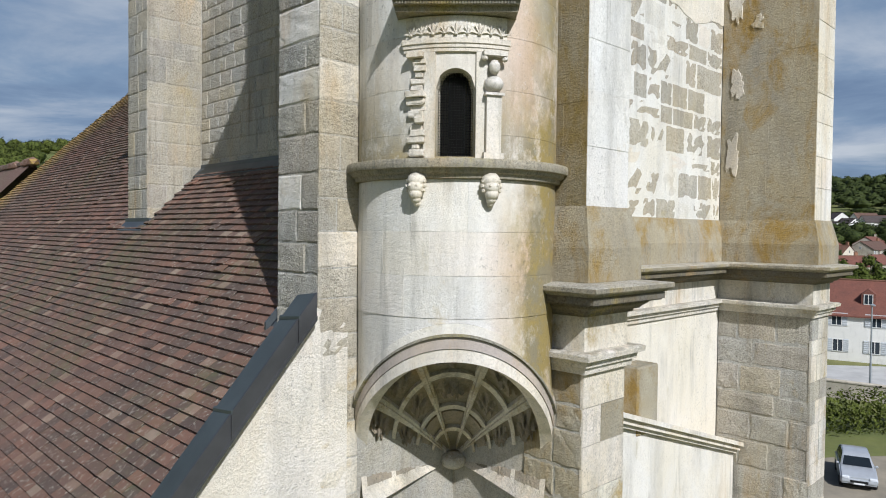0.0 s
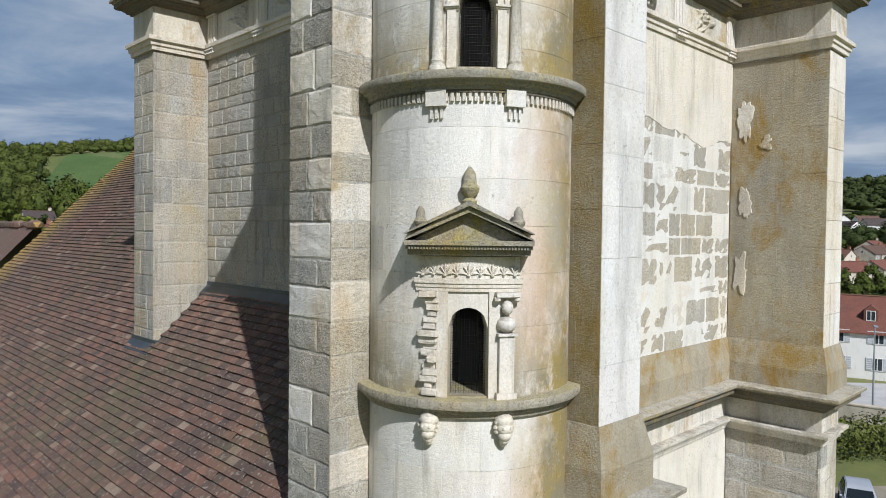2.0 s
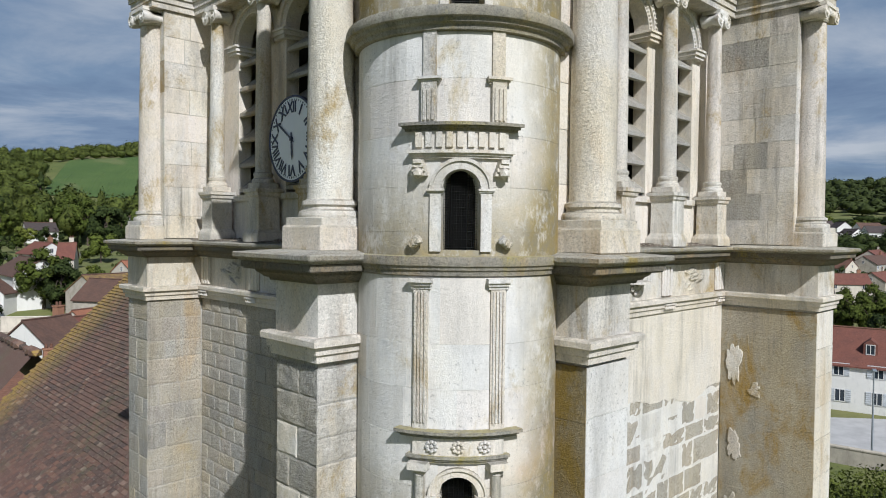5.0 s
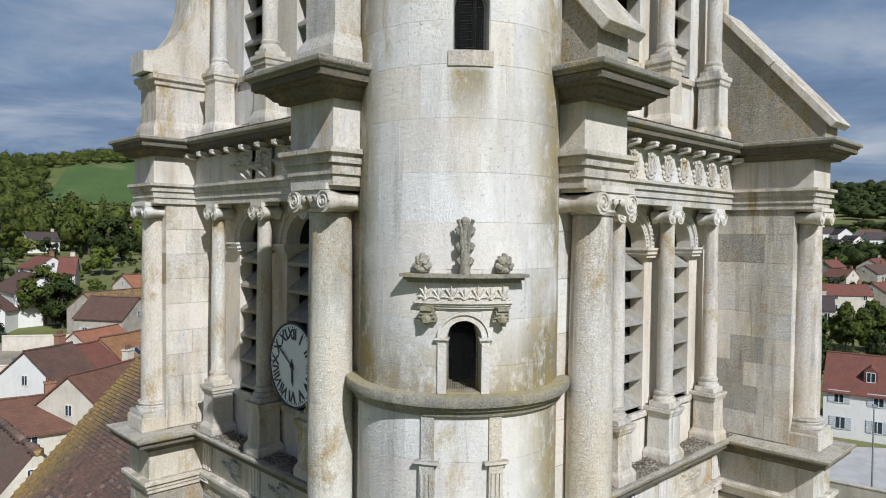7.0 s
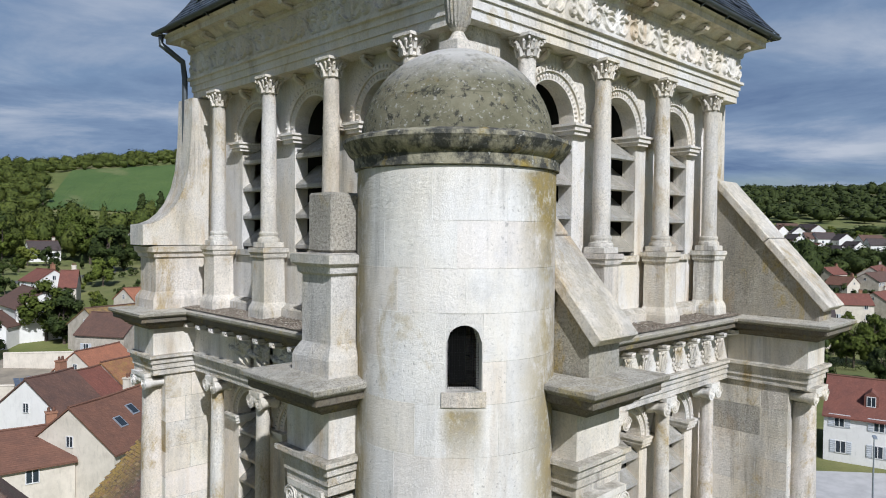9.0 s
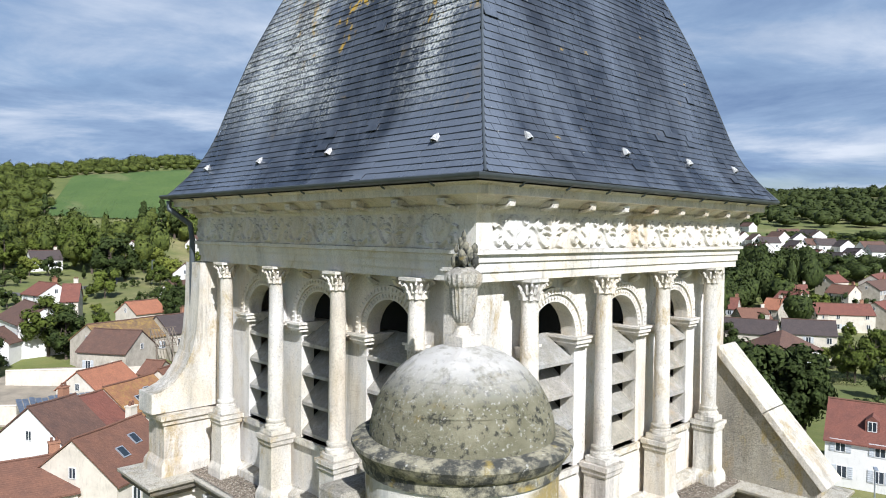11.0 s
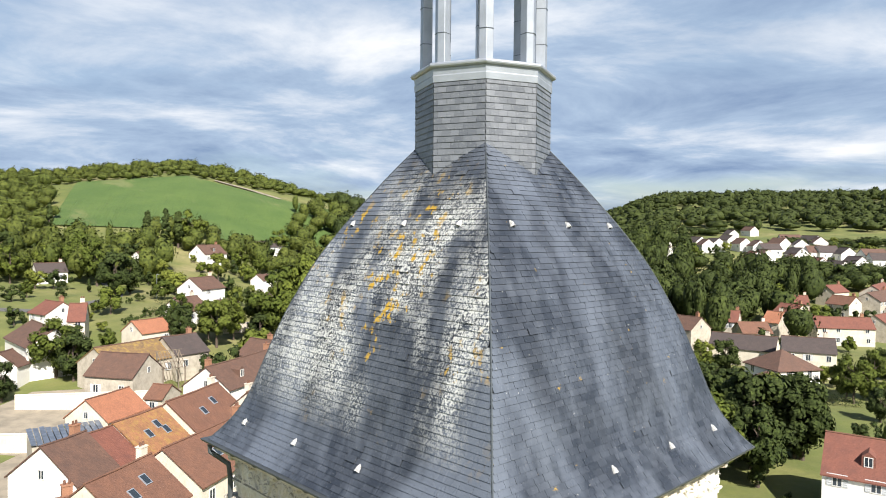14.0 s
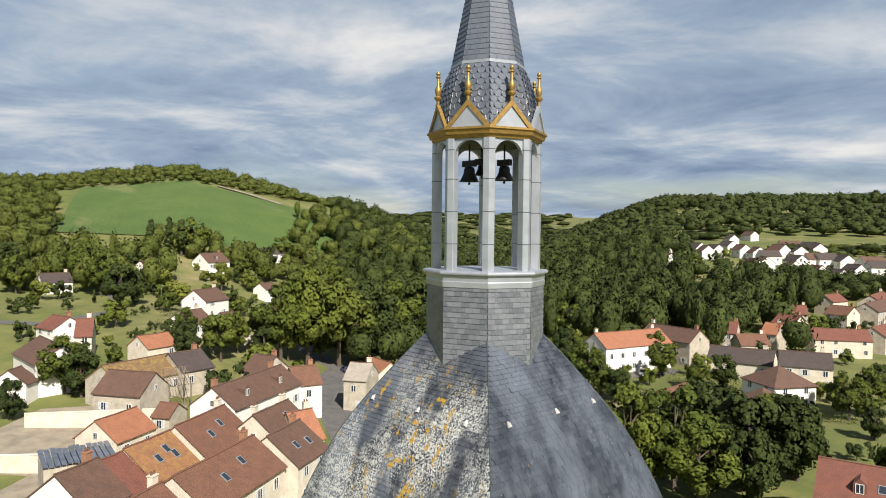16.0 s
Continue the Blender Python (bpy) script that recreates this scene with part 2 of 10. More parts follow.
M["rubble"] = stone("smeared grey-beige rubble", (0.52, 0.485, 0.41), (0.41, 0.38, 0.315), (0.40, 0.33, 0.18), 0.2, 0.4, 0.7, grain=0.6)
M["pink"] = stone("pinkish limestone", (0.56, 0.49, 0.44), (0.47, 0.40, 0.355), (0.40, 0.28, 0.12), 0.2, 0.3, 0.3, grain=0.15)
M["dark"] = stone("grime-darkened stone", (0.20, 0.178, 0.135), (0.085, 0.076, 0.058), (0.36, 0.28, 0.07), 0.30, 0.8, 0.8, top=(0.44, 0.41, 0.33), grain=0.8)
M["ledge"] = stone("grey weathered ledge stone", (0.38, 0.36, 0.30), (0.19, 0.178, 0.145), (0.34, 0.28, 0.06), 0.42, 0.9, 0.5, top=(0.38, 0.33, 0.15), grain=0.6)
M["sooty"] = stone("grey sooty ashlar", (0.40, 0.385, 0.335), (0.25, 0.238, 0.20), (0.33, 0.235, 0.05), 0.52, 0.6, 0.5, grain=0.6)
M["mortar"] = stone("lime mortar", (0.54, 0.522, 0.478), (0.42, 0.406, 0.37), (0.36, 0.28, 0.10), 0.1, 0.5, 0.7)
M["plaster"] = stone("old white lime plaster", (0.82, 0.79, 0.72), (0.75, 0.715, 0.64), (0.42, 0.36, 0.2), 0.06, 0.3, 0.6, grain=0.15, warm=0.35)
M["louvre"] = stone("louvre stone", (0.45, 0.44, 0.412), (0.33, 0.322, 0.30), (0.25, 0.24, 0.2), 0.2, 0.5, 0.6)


def plain(name, color, rough=0.6, metal=0.0, var=0.25, scale=6.0, bump=0.15):
    n = Nodes(name)
    a = n.noise(scale, 6, 0.6)
    c = n.mix(n.mul(n.level(a, 0.35, 0.7), var * 2), color, tuple(v * 0.55 for v in color))
    return n.done(c, rough, n.noise(scale * 5, 4, 0.6), bump, 0.01, metal)


# near-black colour stands in for shade inside the tower and its openings
M["void"] = plain("painted interior shade", (0.02, 0.02, 0.02), 0.9)
M["zinc"] = plain("weathered zinc", (0.42, 0.455, 0.495), 0.40, 0.5, 0.25, 3.0)
M["lead"] = plain("dark lead", (0.10, 0.115, 0.125), 0.5, 0.5, 0.3, 4.0)
M["gold"] = plain("old gilding", (0.40, 0.25, 0.075), 0.5, 0.6, 0.45, 14.0)
M["iron"] = plain("dark iron", (0.03, 0.03, 0.032), 0.5, 0.6)
M["bronze"] = plain("dark bronze", (0.05, 0.052, 0.045), 0.45, 0.8)
M["mesh"] = plain("bird wire", (0.035, 0.035, 0.033), 0.5, 0.6)
M["enamel"] = plain("white enamel", (0.80, 0.81, 0.82), 0.35, 0, 0.06)
M["navy"] = plain("navy paint", (0.02, 0.025, 0.06), 0.4, 0, 0.1)


# ---- mesh helpers ----
def weld(bm):
    """Joins touching prisms into one skin: shared corners merged, inner faces removed."""
    bmesh.ops.remove_doubles(bm, verts=bm.verts, dist=0.0008)
    seen = {}
    for f in bm.faces:
        seen.setdefault(frozenset(v for v in f.verts), []).append(f)
    twin = [f for fs in seen.values() if len(fs) > 1 for f in fs]
    if twin:
        bmesh.ops.delete(bm, geom=twin, context="FACES")


def part(name, bm, material, parent=None, label="", smooth=False, kind=""):
    """Links a bmesh as one mesh object, under a thing where one is given."""
    if name in ("wall", "archivolt", "arched_head") and len(bm.verts) < 900:
        weld(bm)
    me = bpy.data.meshes.new(name)
    bmesh.ops.recalc_face_normals(bm, faces=bm.faces)
    bm.to_mesh(me)
    bm.free()
    me.materials.append(material)
    if smooth:
        me.shade_smooth()
        me.set_sharp_from_angle(angle=radians(38))
    ob = new(name, me)
    if parent is not None:
        ob.parent = parent
    return tagged(ob, label, kind=kind)


def thing(name, label, category, at=(0, 0, 0), group="", kind=""):
    ob = new(name)
    ob.location = at
    return tagged(ob, label, category, group, kind)


def box(bm, x0, x1, y0, y1, z0, z1, m=None):
    v = [bm.verts.new((x, y, z)) for z in (z0, z1) for y in (y0, y1) for x in (x0, x1)]
    for f in ((0, 2, 3, 1), (4, 5, 7, 6), (0, 1, 5, 4), (2, 6, 7, 3), (0, 4, 6, 2), (1, 3, 7, 5)):
        bm.faces.new([v[i] for i in f])
    if m is not None:
        bmesh.ops.transform(bm, matrix=m, verts=v)
    return v


def bevel(bm, width=0.01, segments=1):
    bmesh.ops.bevel(bm, geom=bm.edges[:], offset=width, segments=segments, affect="EDGES", clamp_overlap=True)
    return bm


def block(x0, x1, y0, y1, z0, z1, w=0.012):
    bm = bmesh.new()
    box(bm, x0, x1, y0, y1, z0, z1)
    return bevel(bm, w) if w else bm


def prism(bm, poly, z0, z1):
    a = [bm.verts.new((x, y, z0)) for x, y in poly]
    b = [bm.verts.new((x, y, z1)) for x, y in poly]
    n = len(poly)
    for i in range(n):
        bm.faces.new((a[i], a[(i + 1) % n], b[(i + 1) % n], b[i]))
    bm.faces.new(a[::-1]), bm.faces.new(b)


def extrude_uv(bm, poly, depth, m):
    """A polygon (u, w) in the plane, pushed back by depth along v; m maps (u, v, w) to the world."""
    a = [bm.verts.new(m @ Vector((u, 0, w))) for u, w in poly]
    b = [bm.verts.new(m @ Vector((u, depth, w))) for u, w in poly]
    n = len(poly)
    for i in range(n):
        bm.faces.new((a[i], a[(i + 1) % n], b[(i + 1) % n], b[i]))
    bm.faces.new(a), bm.faces.new(b[::-1])


def sweep(bm, path, prof, closed=False):
    """A profile of (outward, z) carried along a plan path; outward is to the right of the way."""
    n = len(path)
    pts = [Vector(p) for p in path]
    rings = []
    for i in range(n):
        prev = pts[i - 1] if closed or i else None
        nxt = pts[(i + 1) % n] if closed or i < n - 1 else None
        d = [(b - a).normalized() for a, b in ((prev, pts[i]), (pts[i], nxt)) if a is not None and b is not None]
        nr = [Vector((v.y, -v.x)) for v in d]
        if len(nr) == 2:
            s = nr[0] + nr[1]
            mit = s / max(0.3, s.dot(nr[0]))
        else:
            mit = nr[0]
        rings.append([bm.verts.new((pts[i].x + mit.x * o, pts[i].y + mit.y * o, z)) for o, z in prof])
    for i in range(n if closed else n - 1):
        a, b = rings[i], rings[(i + 1) % n]
        for k in range(len(prof)):
            k2 = (k + 1) % len(prof)
            bm.faces.new((a[k], b[k], b[k2], a[k2]))
    if not closed:
        bm.faces.new(rings[0][::-1]), bm.faces.new(rings[-1])


def lathe(bm, prof, seg=24, at=(0, 0), a0=0.0, a1=2 * math.pi, cap=True):
    full = abs(a1 - a0 - 2 * math.pi) < 1e-6
    cols = seg if full else seg + 1
    rings = []
    for j in range(cols):
        a = a0 + (a1 - a0) * j / seg
        rings.append([bm.verts.new((at[0] + r * math.cos(a), at[1] + r * math.sin(a), z)) for r, z in prof])
    for j in range(seg):
        p, q = rings[j], rings[(j + 1) % cols]
        for k in range(len(prof) - 1):
            bm.faces.new((p[k], q[k], q[k + 1], p[k + 1]))
    if full and cap:
        for k in (0, -1):
            if prof[k][0] > 1e-4:
                bm.faces.new([r[k] for r in rings])


def ring_arch(bm, c, w, r0, r1, m, depth, seg=14, a0=0.0, a1=math.pi):
    """A flat arch band between two radii, standing in the plane of m."""
    for k in range(seg):
        t0, t1 = a0 + (a1 - a0) * k / seg, a0 + (a1 - a0) * (k + 1) / seg
        poly = [(c + r * math.cos(t), w + r * math.sin(t)) for r, t in ((r0, t0), (r1, t0), (r1, t1), (r0, t1))]
        extrude_uv(bm, poly, depth, m)


def arch_wall(bm, m, u0, u1, z0, z1, openings, depth, seg=12):
    """A wall in the plane of m with round-headed openings (centre, half width, sill, springing) cut right through."""
    openings = sorted(openings)
    edge = u0
    for c, h, sill, spring in openings:
        extrude_uv(bm, [(edge, z0), (c - h, z0), (c - h, z1), (edge, z1)], depth, m)
        if sill > z0:
            extrude_uv(bm, [(c - h, z0), (c + h, z0), (c + h, sill), (c - h, sill)], depth, m)
        for k in range(seg):
            t0, t1 = math.pi - math.pi * k / seg, math.pi - math.pi * (k + 1) / seg
            p0, p1 = (c + h * math.cos(t0), spring + h * math.sin(t0)), (c + h * math.cos(t1), spring + h * math.sin(t1))
            extrude_uv(bm, [p0, p1, (p1[0], z1), (p0[0], z1)], depth, m)
        edge = c + h
    extrude_uv(bm, [(edge, z0), (u1, z0), (u1, z1), (edge, z1)], depth, m)


def tube(bm, pts, r, seg=8):
    """A round bar along points, with a radius for each or one for all."""
    pts = [Vector(p) for p in pts]
    rad = r if isinstance(r, (list, tuple)) else [r] * len(pts)
    rings = []
    for i, p in enumerate(pts):
        d = (pts[min(i + 1, len(pts) - 1)] - pts[max(i - 1, 0)]).normalized()
        x = d.orthogonal().normalized()
        if i and abs(d.dot(side)) < 0.98:
            x = (side - d * side.dot(d)).normalized()
        side = x
        y = d.cross(x)
        rings.append([bm.verts.new(p + (x * math.cos(t) + y * math.sin(t)) * rad[i]) for t in (2 * math.pi * k / seg for k in range(seg))])
    for a, b in zip(rings, rings[1:]):
        for k in range(seg):
            bm.faces.new((a[k], a[(k + 1) % seg], b[(k + 1) % seg], b[k]))
    bm.faces.new(rings[0][::-1]), bm.faces.new(rings[-1])


def ball(bm, c, r, sub=1, squash=(1, 1, 1)):
    m = Matrix.LocRotScale(c, None, Vector(squash) * r)
    bmesh.ops.create_icosphere(bm, subdivisions=sub, radius=1.0, matrix=m)


LEFT = Matrix(((0, 1, 0, 0), (1, 0, 0, 0), (0, 0, 1, 0), (0, 0, 0, 1)))      # u = y, v = x : the face that looks to -x
RIGHT = Matrix.Identity(4)                                                  # u = x, v = y : the face that looks to -y

# ---- the church tower ----
W = 5.8                                   # side of the tower
tower = thing("church_tower", "tall square Renaissance church tower of weathered pale limestone", "tower")


def plan(fl=-0.93, fr=-1.45, nl=-1.80, nr=-1.52, wall=-0.10, grow=0.0):
    """The tower's outline with its four buttresses, counter-clockwise from the far left one."""
    g = grow
    return [(fl - g, 6.34 + g), (fl - g, 5.60 - g), (wall - g, 5.60 - g), (wall - g, 0.58 + g), (nl - g, 0.58 + g), (nl - g, -0.05 - g),
            (-0.22 - g, -0.05 - g), (-0.22 - g, nr - g), (0.42 + g, nr - g), (0.42 + g, wall - g), (5.50 - g, wall - g), (5.50 - g, fr - g),
            (6.20 + g, fr - g), (6.20 + g, 6.34 + g)]


def wall_part(poly, z0, z1, mat, label=""):
    bm = bmesh.new()
    prism(bm, poly, z0, z1)
    return part("wall", bm, mat, tower, label)


wall_part(plan(grow=-0.02), 0.0, 11.93, M["mortar"], "rough coursed limestone base with open joints")
wall_part(plan(grow=-0.02), 11.93, 17.5, M["mortar"])
wall_part(plan(), 17.5, 18.15, M["stone"], "plain frieze band")


M["capping"] = stone("speckled capping stone", (0.40, 0.375, 0.31), (0.22, 0.205, 0.16), (0.34, 0.255, 0.06), 0.42, 0.7, 0.8, top=(0.50, 0.47, 0.40), grain=0.9)


def cornice(path, z, h, out, mat, closed=False, name="cornice", label=""):
    """A stepped crowning moulding: dark bed and corona under a paler weathered slab."""
    bm = bmesh.new()
    low = [(-0.06, 0.0), (0.14, 0.0), (0.16, 0.09), (0.28, 0.12), (0.33, 0.20), (0.46, 0.30), (0.48, 0.38), (0.74, 0.41), (0.74, 0.45), (0.80, 0.46), (0.80, 0.68), (-0.06, 0.69)]
    sweep(bm, path, [(o * out if o > 0 else o, z + h * q) for o, q in low], closed)
    ob = part(name, bm, mat, tower, label)
    bm = bmesh.new()
    slab = [(-0.06, 0.685), (0.84, 0.70), (0.88, 0.77), (0.97, 0.80), (1.0, 0.84), (1.0, 0.97), (0.965, 1.0), (-0.06, 1.12)]
    sweep(bm, path, [(o * out if o > 0 else o, z + h * q) for o, q in slab], closed)
    part("capping_slab", bm, M["capping"], ob, "speckled pale slab on the cornice")
    return ob


def string_course(path, z, h, out, mat, closed=False, name="string_course"):
    bm = bmesh.new()
    prof = [(-0.05, z), (out * 0.3, z), (out * 0.35, z + h * 0.3), (out * 0.55, z + h * 0.34), (out * 0.6, z + h * 0.62), (out * 0.95, z + h * 0.68),
            (out, z + h * 0.92), (out * 0.8, z + h), (-0.05, z + h)]
    sweep(bm, path, prof, closed)
    return part(name, bm, mat, tower)


def splay(path, z, h, out, mat):
    bm = bmesh.new()
    sweep(bm, path, [(-0.05, z), (out, z), (out, z + h * 0.45), (0.012, z + h), (-0.05, z + h)])
    return part("plinth", bm, mat, tower, "sloping plinth stained with ochre lichen")


p1 = plan()
right_run = [(-0.22, -0.2)] + p1[7:13] + [(6.20, 3.0)]
string_course(right_run, 11.93, 0.18, 0.13, M["stone"])
wall_part(plan(grow=0.01)[6:], 12.11, 12.42, M["stone"])
cornice(right_run, 12.40, 0.26, 0.30, M["dark"], label="lichen-blackened stone cornice")
splay(right_run, 12.68, 0.62, 0.09, M["ochre"])
string_course(p1, 17.45, 0.20, 0.10, M["white"], True)
cornice(p1, 18.08, 0.24, 0.27, M["dark"], True, label="lichen-blackened stone cornice")

# --- level with the clock ---
Z2, Z3 = 18.32, 22.70
# stage floors, painted near-black in place of interior shade
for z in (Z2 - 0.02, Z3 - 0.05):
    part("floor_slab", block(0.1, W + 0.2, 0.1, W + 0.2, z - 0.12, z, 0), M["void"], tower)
L2_COLS, L2_ARCHES = (1.20, 2.46, 3.70, 5.03), (1.83, 3.08, 4.37)
L3_COLS, L3_ARCHES = (0.78, 2.22, 3.66, 5.10), (1.50, 2.94, 4.38)


def back_walls(z0, z1, inset):
    bm = bmesh.new()
    e = W + 0.3
    box(bm, e - 0.4, e, inset, e, z0, z1)
    box(bm, inset, e - 0.4, e - 0.4, e, z0, z1)
    part("wall", bm, M["stone"], tower)


back_walls(Z2 - 0.1, Z3, 0.1)
back_walls(Z3 - 0.1, 26.9, 0.15)

for z0, z1 in ((Z2, 21.9), (Z3, 26.2)):       # added near-black block that stands in for the unlit inside
    part("bell_frame", block(0.95, 5.3, 0.95, 5.3, z0, z1, 0.02), M["void"], tower, "near-black filler block behind the louvres, added for interior shade")

COLUMN = {}


def column(kind, r, z0, z1, at, base=0.22, cap=0.24, turn=0):
    """A round column with plinth, torus base and carved capital; alike ones share their meshes."""
    key = (kind, r, z0, z1)
    if key not in COLUMN:
        bm = bmesh.new()
        n = 10
        prof = [(r * 1.02, z0 + base)]
        for i in range(n + 1):
            t = i / n
            prof.append((r * (1.0 - 0.14 * max(0.0, t - 0.3) / 0.7), z0 + base + 0.02 + (z1 - z0 - base - cap - 0.02) * t))
        prof.append((r * 0.95, z1 - cap))
        prof.append((r * 0.86, z1 - cap + 0.01))
        lathe(bm, prof, 20)
        shaft = part("column", bm, M["stone"], tower, smooth=True)
        bm = bmesh.new()
        box(bm, -r * 1.38, r * 1.38, -r * 1.38, r * 1.38, z0, z0 + base * 0.36)
        bevel(bm, 0.008)
        lathe(bm, [(r * 1.34, z0 + base * 0.34), (r * 1.38, z0 + base * 0.45), (r * 1.32, z0 + base * 0.58), (r * 1.14, z0 + base * 0.64), (r * 1.12, z0 + base * 0.72),
                   (r * 1.22, z0 + base * 0.8), (r * 1.2, z0 + base * 0.93), (r * 1.02, z0 + base)], 20)
        b = part("column_base", bm, M["stone"], shaft, smooth=True)
        bm = bmesh.new()
        zc = z1 - cap
        if kind == "ionic":
            lathe(bm, [(r * 0.88, zc), (r * 1.0, zc + cap * 0.12), (r * 0.92, zc + cap * 0.2), (r * 1.15, zc + cap * 0.6), (r * 1.1, zc + cap * 0.7)], 20)
            box(bm, -r * 1.3, r * 1.3, -r * 1.25, r * 1.25, zc + cap * 0.78, z1)
            q = cap * 0.40
            for sx in (-1, 1):          # bolster rolls, waisted, with a spiral on each end
                m = Matrix.Translation((sx * r * 1.08, 0, zc + cap * 0.40)) @ Matrix.Rotation(math.pi / 2, 4, "X")
                roll = bmesh.new()
                D = r * 1.22
                lathe(roll, [(q, -D), (q, -D * 0.8), (q * 0.72, -D * 0.35), (q * 0.66, 0), (q * 0.72, D * 0.35), (q, D * 0.8), (q, D)], 16)
                bmesh.ops.transform(roll, matrix=m, verts=roll.verts)
                tmp = bpy.data.meshes.new("tmp")
                roll.to_mesh(tmp)
                roll.free()
                bm.from_mesh(tmp)
                bpy.data.meshes.remove(tmp)
                for sy in (-1, 1):
                    pts = []
                    for i in range(23):
                        t = i / 22 * 4.4 * math.pi
                        e = q * (1 - 0.88 * i / 22) * 0.94
                        pts.append((sx * (r * 1.08 + e * math.cos(t)), sy * (D + 0.004), zc + cap * 0.40 + e * math.sin(t)))
                    tube(bm, pts, [q * 0.10] * 23, 4)
                    ball(bm, (sx * r * 1.08, sy * D, zc + cap * 0.40), q * 0.16, 1)
            for sy in (-1, 1):          # egg band between the spirals
                box(bm, -r * 0.95, r * 0.95, sy * r * 1.12 - 0.01, sy * r * 1.12 + 0.01, zc + cap * 0.55, zc + cap * 0.78)
                for k in range(3):
                    ball(bm, ((k - 1) * r * 0.5, sy * r * 1.12, zc + cap * 0.5), cap * 0.16, 1, (1, 0.7, 1.1))
        else:
            lathe(bm, [(r * 0.86, zc), (r * 1.0, zc + 0.015), (r * 0.86, zc + 0.03), (r * 0.92, zc + cap * 0.6), (r * 1.2, zc + cap * 0.86)], 16)
            box(bm, -r * 1.3, r * 1.3, -r * 1.3, r * 1.3, zc + cap * 0.86, z1)
            for row, (zz, hh, rr) in enumerate(((0.05, 0.36, 1.02), (0.34, 0.36, 1.1))):
                for k in range(8):
                    a = (k + 0.5 * row) * math.pi / 4
                    d = Vector((math.cos(a), math.sin(a), 0))
                    tube(bm, [d * r * 0.9 + Vector((0, 0, zc + cap * zz)), d * r * rr + Vector((0, 0, zc + cap * (zz + hh * 0.7))),
                              d * r * (rr + 0.22) + Vector((0, 0, zc + cap * (zz + hh))), d * r * (rr + 0.3) + Vector((0, 0, zc + cap * (zz + hh * 0.8)))],
                         [r * 0.26, r * 0.24, r * 0.16, r * 0.08], 5)
            for k in range(4):
                a = math.pi / 4 + k * math.pi / 2
                d = Vector((math.cos(a), math.sin(a), 0))
                t = Vector((-d.y, d.x, 0))
                pts = []
                for i in range(12):
                    s = i / 11 * 2.6 * math.pi
                    q = cap * 0.19 * (1 - i / 14)
                    pts.append(d * (r * 1.32 + q * math.cos(s)) + Vector((0, 0, zc + cap * 0.68 + q * math.sin(s))))
                tube(bm, pts, r * 0.13, 5)
        part("capital", bm, M["white"], shaft, smooth=True)
        COLUMN[key] = shaft
        shaft.matrix_basis = pose(at[0], at[1], 0, 0, 0, turn)
        return shaft
    return copy_thing(COLUMN[key], pose(at[0], at[1], 0, 0, 0, turn))


def pedestal(cx, cy, hw, z0, z1, mat=None):
    bm = bmesh.new()
    h = z1 - z0
    p = [(cx - hw, cy - hw), (cx + hw, cy - hw), (cx + hw, cy + hw), (cx - hw, cy + hw)]
    k = hw * 0.28
    sweep(bm, p, [(-hw * 0.6, z0), (k, z0), (k, z0 + h * 0.13), (k * 0.8, z0 + h * 0.17), (0.004, z0 + h * 0.24), (0, z0 + h * 0.84), (k * 0.5, z0 + h * 0.87), (k * 0.6, z0 + h * 0.92),
                  (k, z0 + h * 0.94), (k, z0 + h), (-hw * 0.6, z0 + h)], True)
    box(bm, cx - hw * 0.9, cx + hw * 0.9, cy - hw * 0.9, cy + hw * 0.9, z0, z1 - 0.002)
    return part("pedestal", bm, mat or M["stone"], tower)


def at_face(F, u, v):
    p = F @ Vector((u, v, 0))
    return p.x, p.y


def arch_trim(F, c, h, spring, z_sill, v0, width, mat):
    """Moulded arch band, imposts and jamb pilasters round one opening."""
    bm = bmesh.new()
    m = F @ Matrix.Translation((0, v0, 0))
    ring_arch(bm, c, spring, h, h + width * 0.55, m @ Matrix.Translation((0, -0.02, 0)), 0.06, 16)
    ring_arch(bm, c, spring, h + width * 0.55, h + width, m @ Matrix.Translation((0, -0.05, 0)), 0.09, 16)
    part("archivolt", bm, mat, tower)
    for s in (-1, 1):
        bm = bmesh.new()
        u0, u1 = sorted((c + s * (h - 0.06), c + s * (h + width + 0.03)))
        mm = m @ Matrix.Translation((0, -0.07, 0))
        for du, w0, w1 in ((0.0, spring - 0.13, spring - 0.085), (0.025, spring - 0.085, spring - 0.03), (0.045, spring - 0.03, spring)):
            extrude_uv(bm, [(u0 - du, w0), (u1 + du, w0), (u1 + du, w1), (u0 - du, w1)], 0.5 + du, mm @ Matrix.Translation((0, -du, 0)))
        part("impost", bm, mat, tower)


def louvres(F, c, h, z0, z1, n, v0):
    for k in range(n):
        z = z0 + (z1 - z0) * (k + 0.5) / n
        dz = (z1 - z0) / n
        bm = bmesh.new()
        poly = [(-0.05, -0.46 * dz), (0.30, 0.10 * dz + 0.05), (0.30, 0.10 * dz + 0.11), (0.27, 0.10 * dz + 0.12), (-0.09, -0.46 * dz + 0.06), (-0.09, -0.46 * dz + 0.015)]
        a = [bm.verts.new(F @ Vector((c - h - 0.02, v0 + v, z + w))) for v, w in poly]
        b = [bm.verts.new(F @ Vector((c + h + 0.02, v0 + v, z + w))) for v, w in poly]
        for i in range(len(poly)):
            j = (i + 1) % len(poly)
            bm.faces.new((a[i], a[j], b[j], b[i]))
        bm.faces.new(a), bm.faces.new(b[::-1])
        part("louvre", bm, M["louvre"], tower, "sloping stone sound louvre")


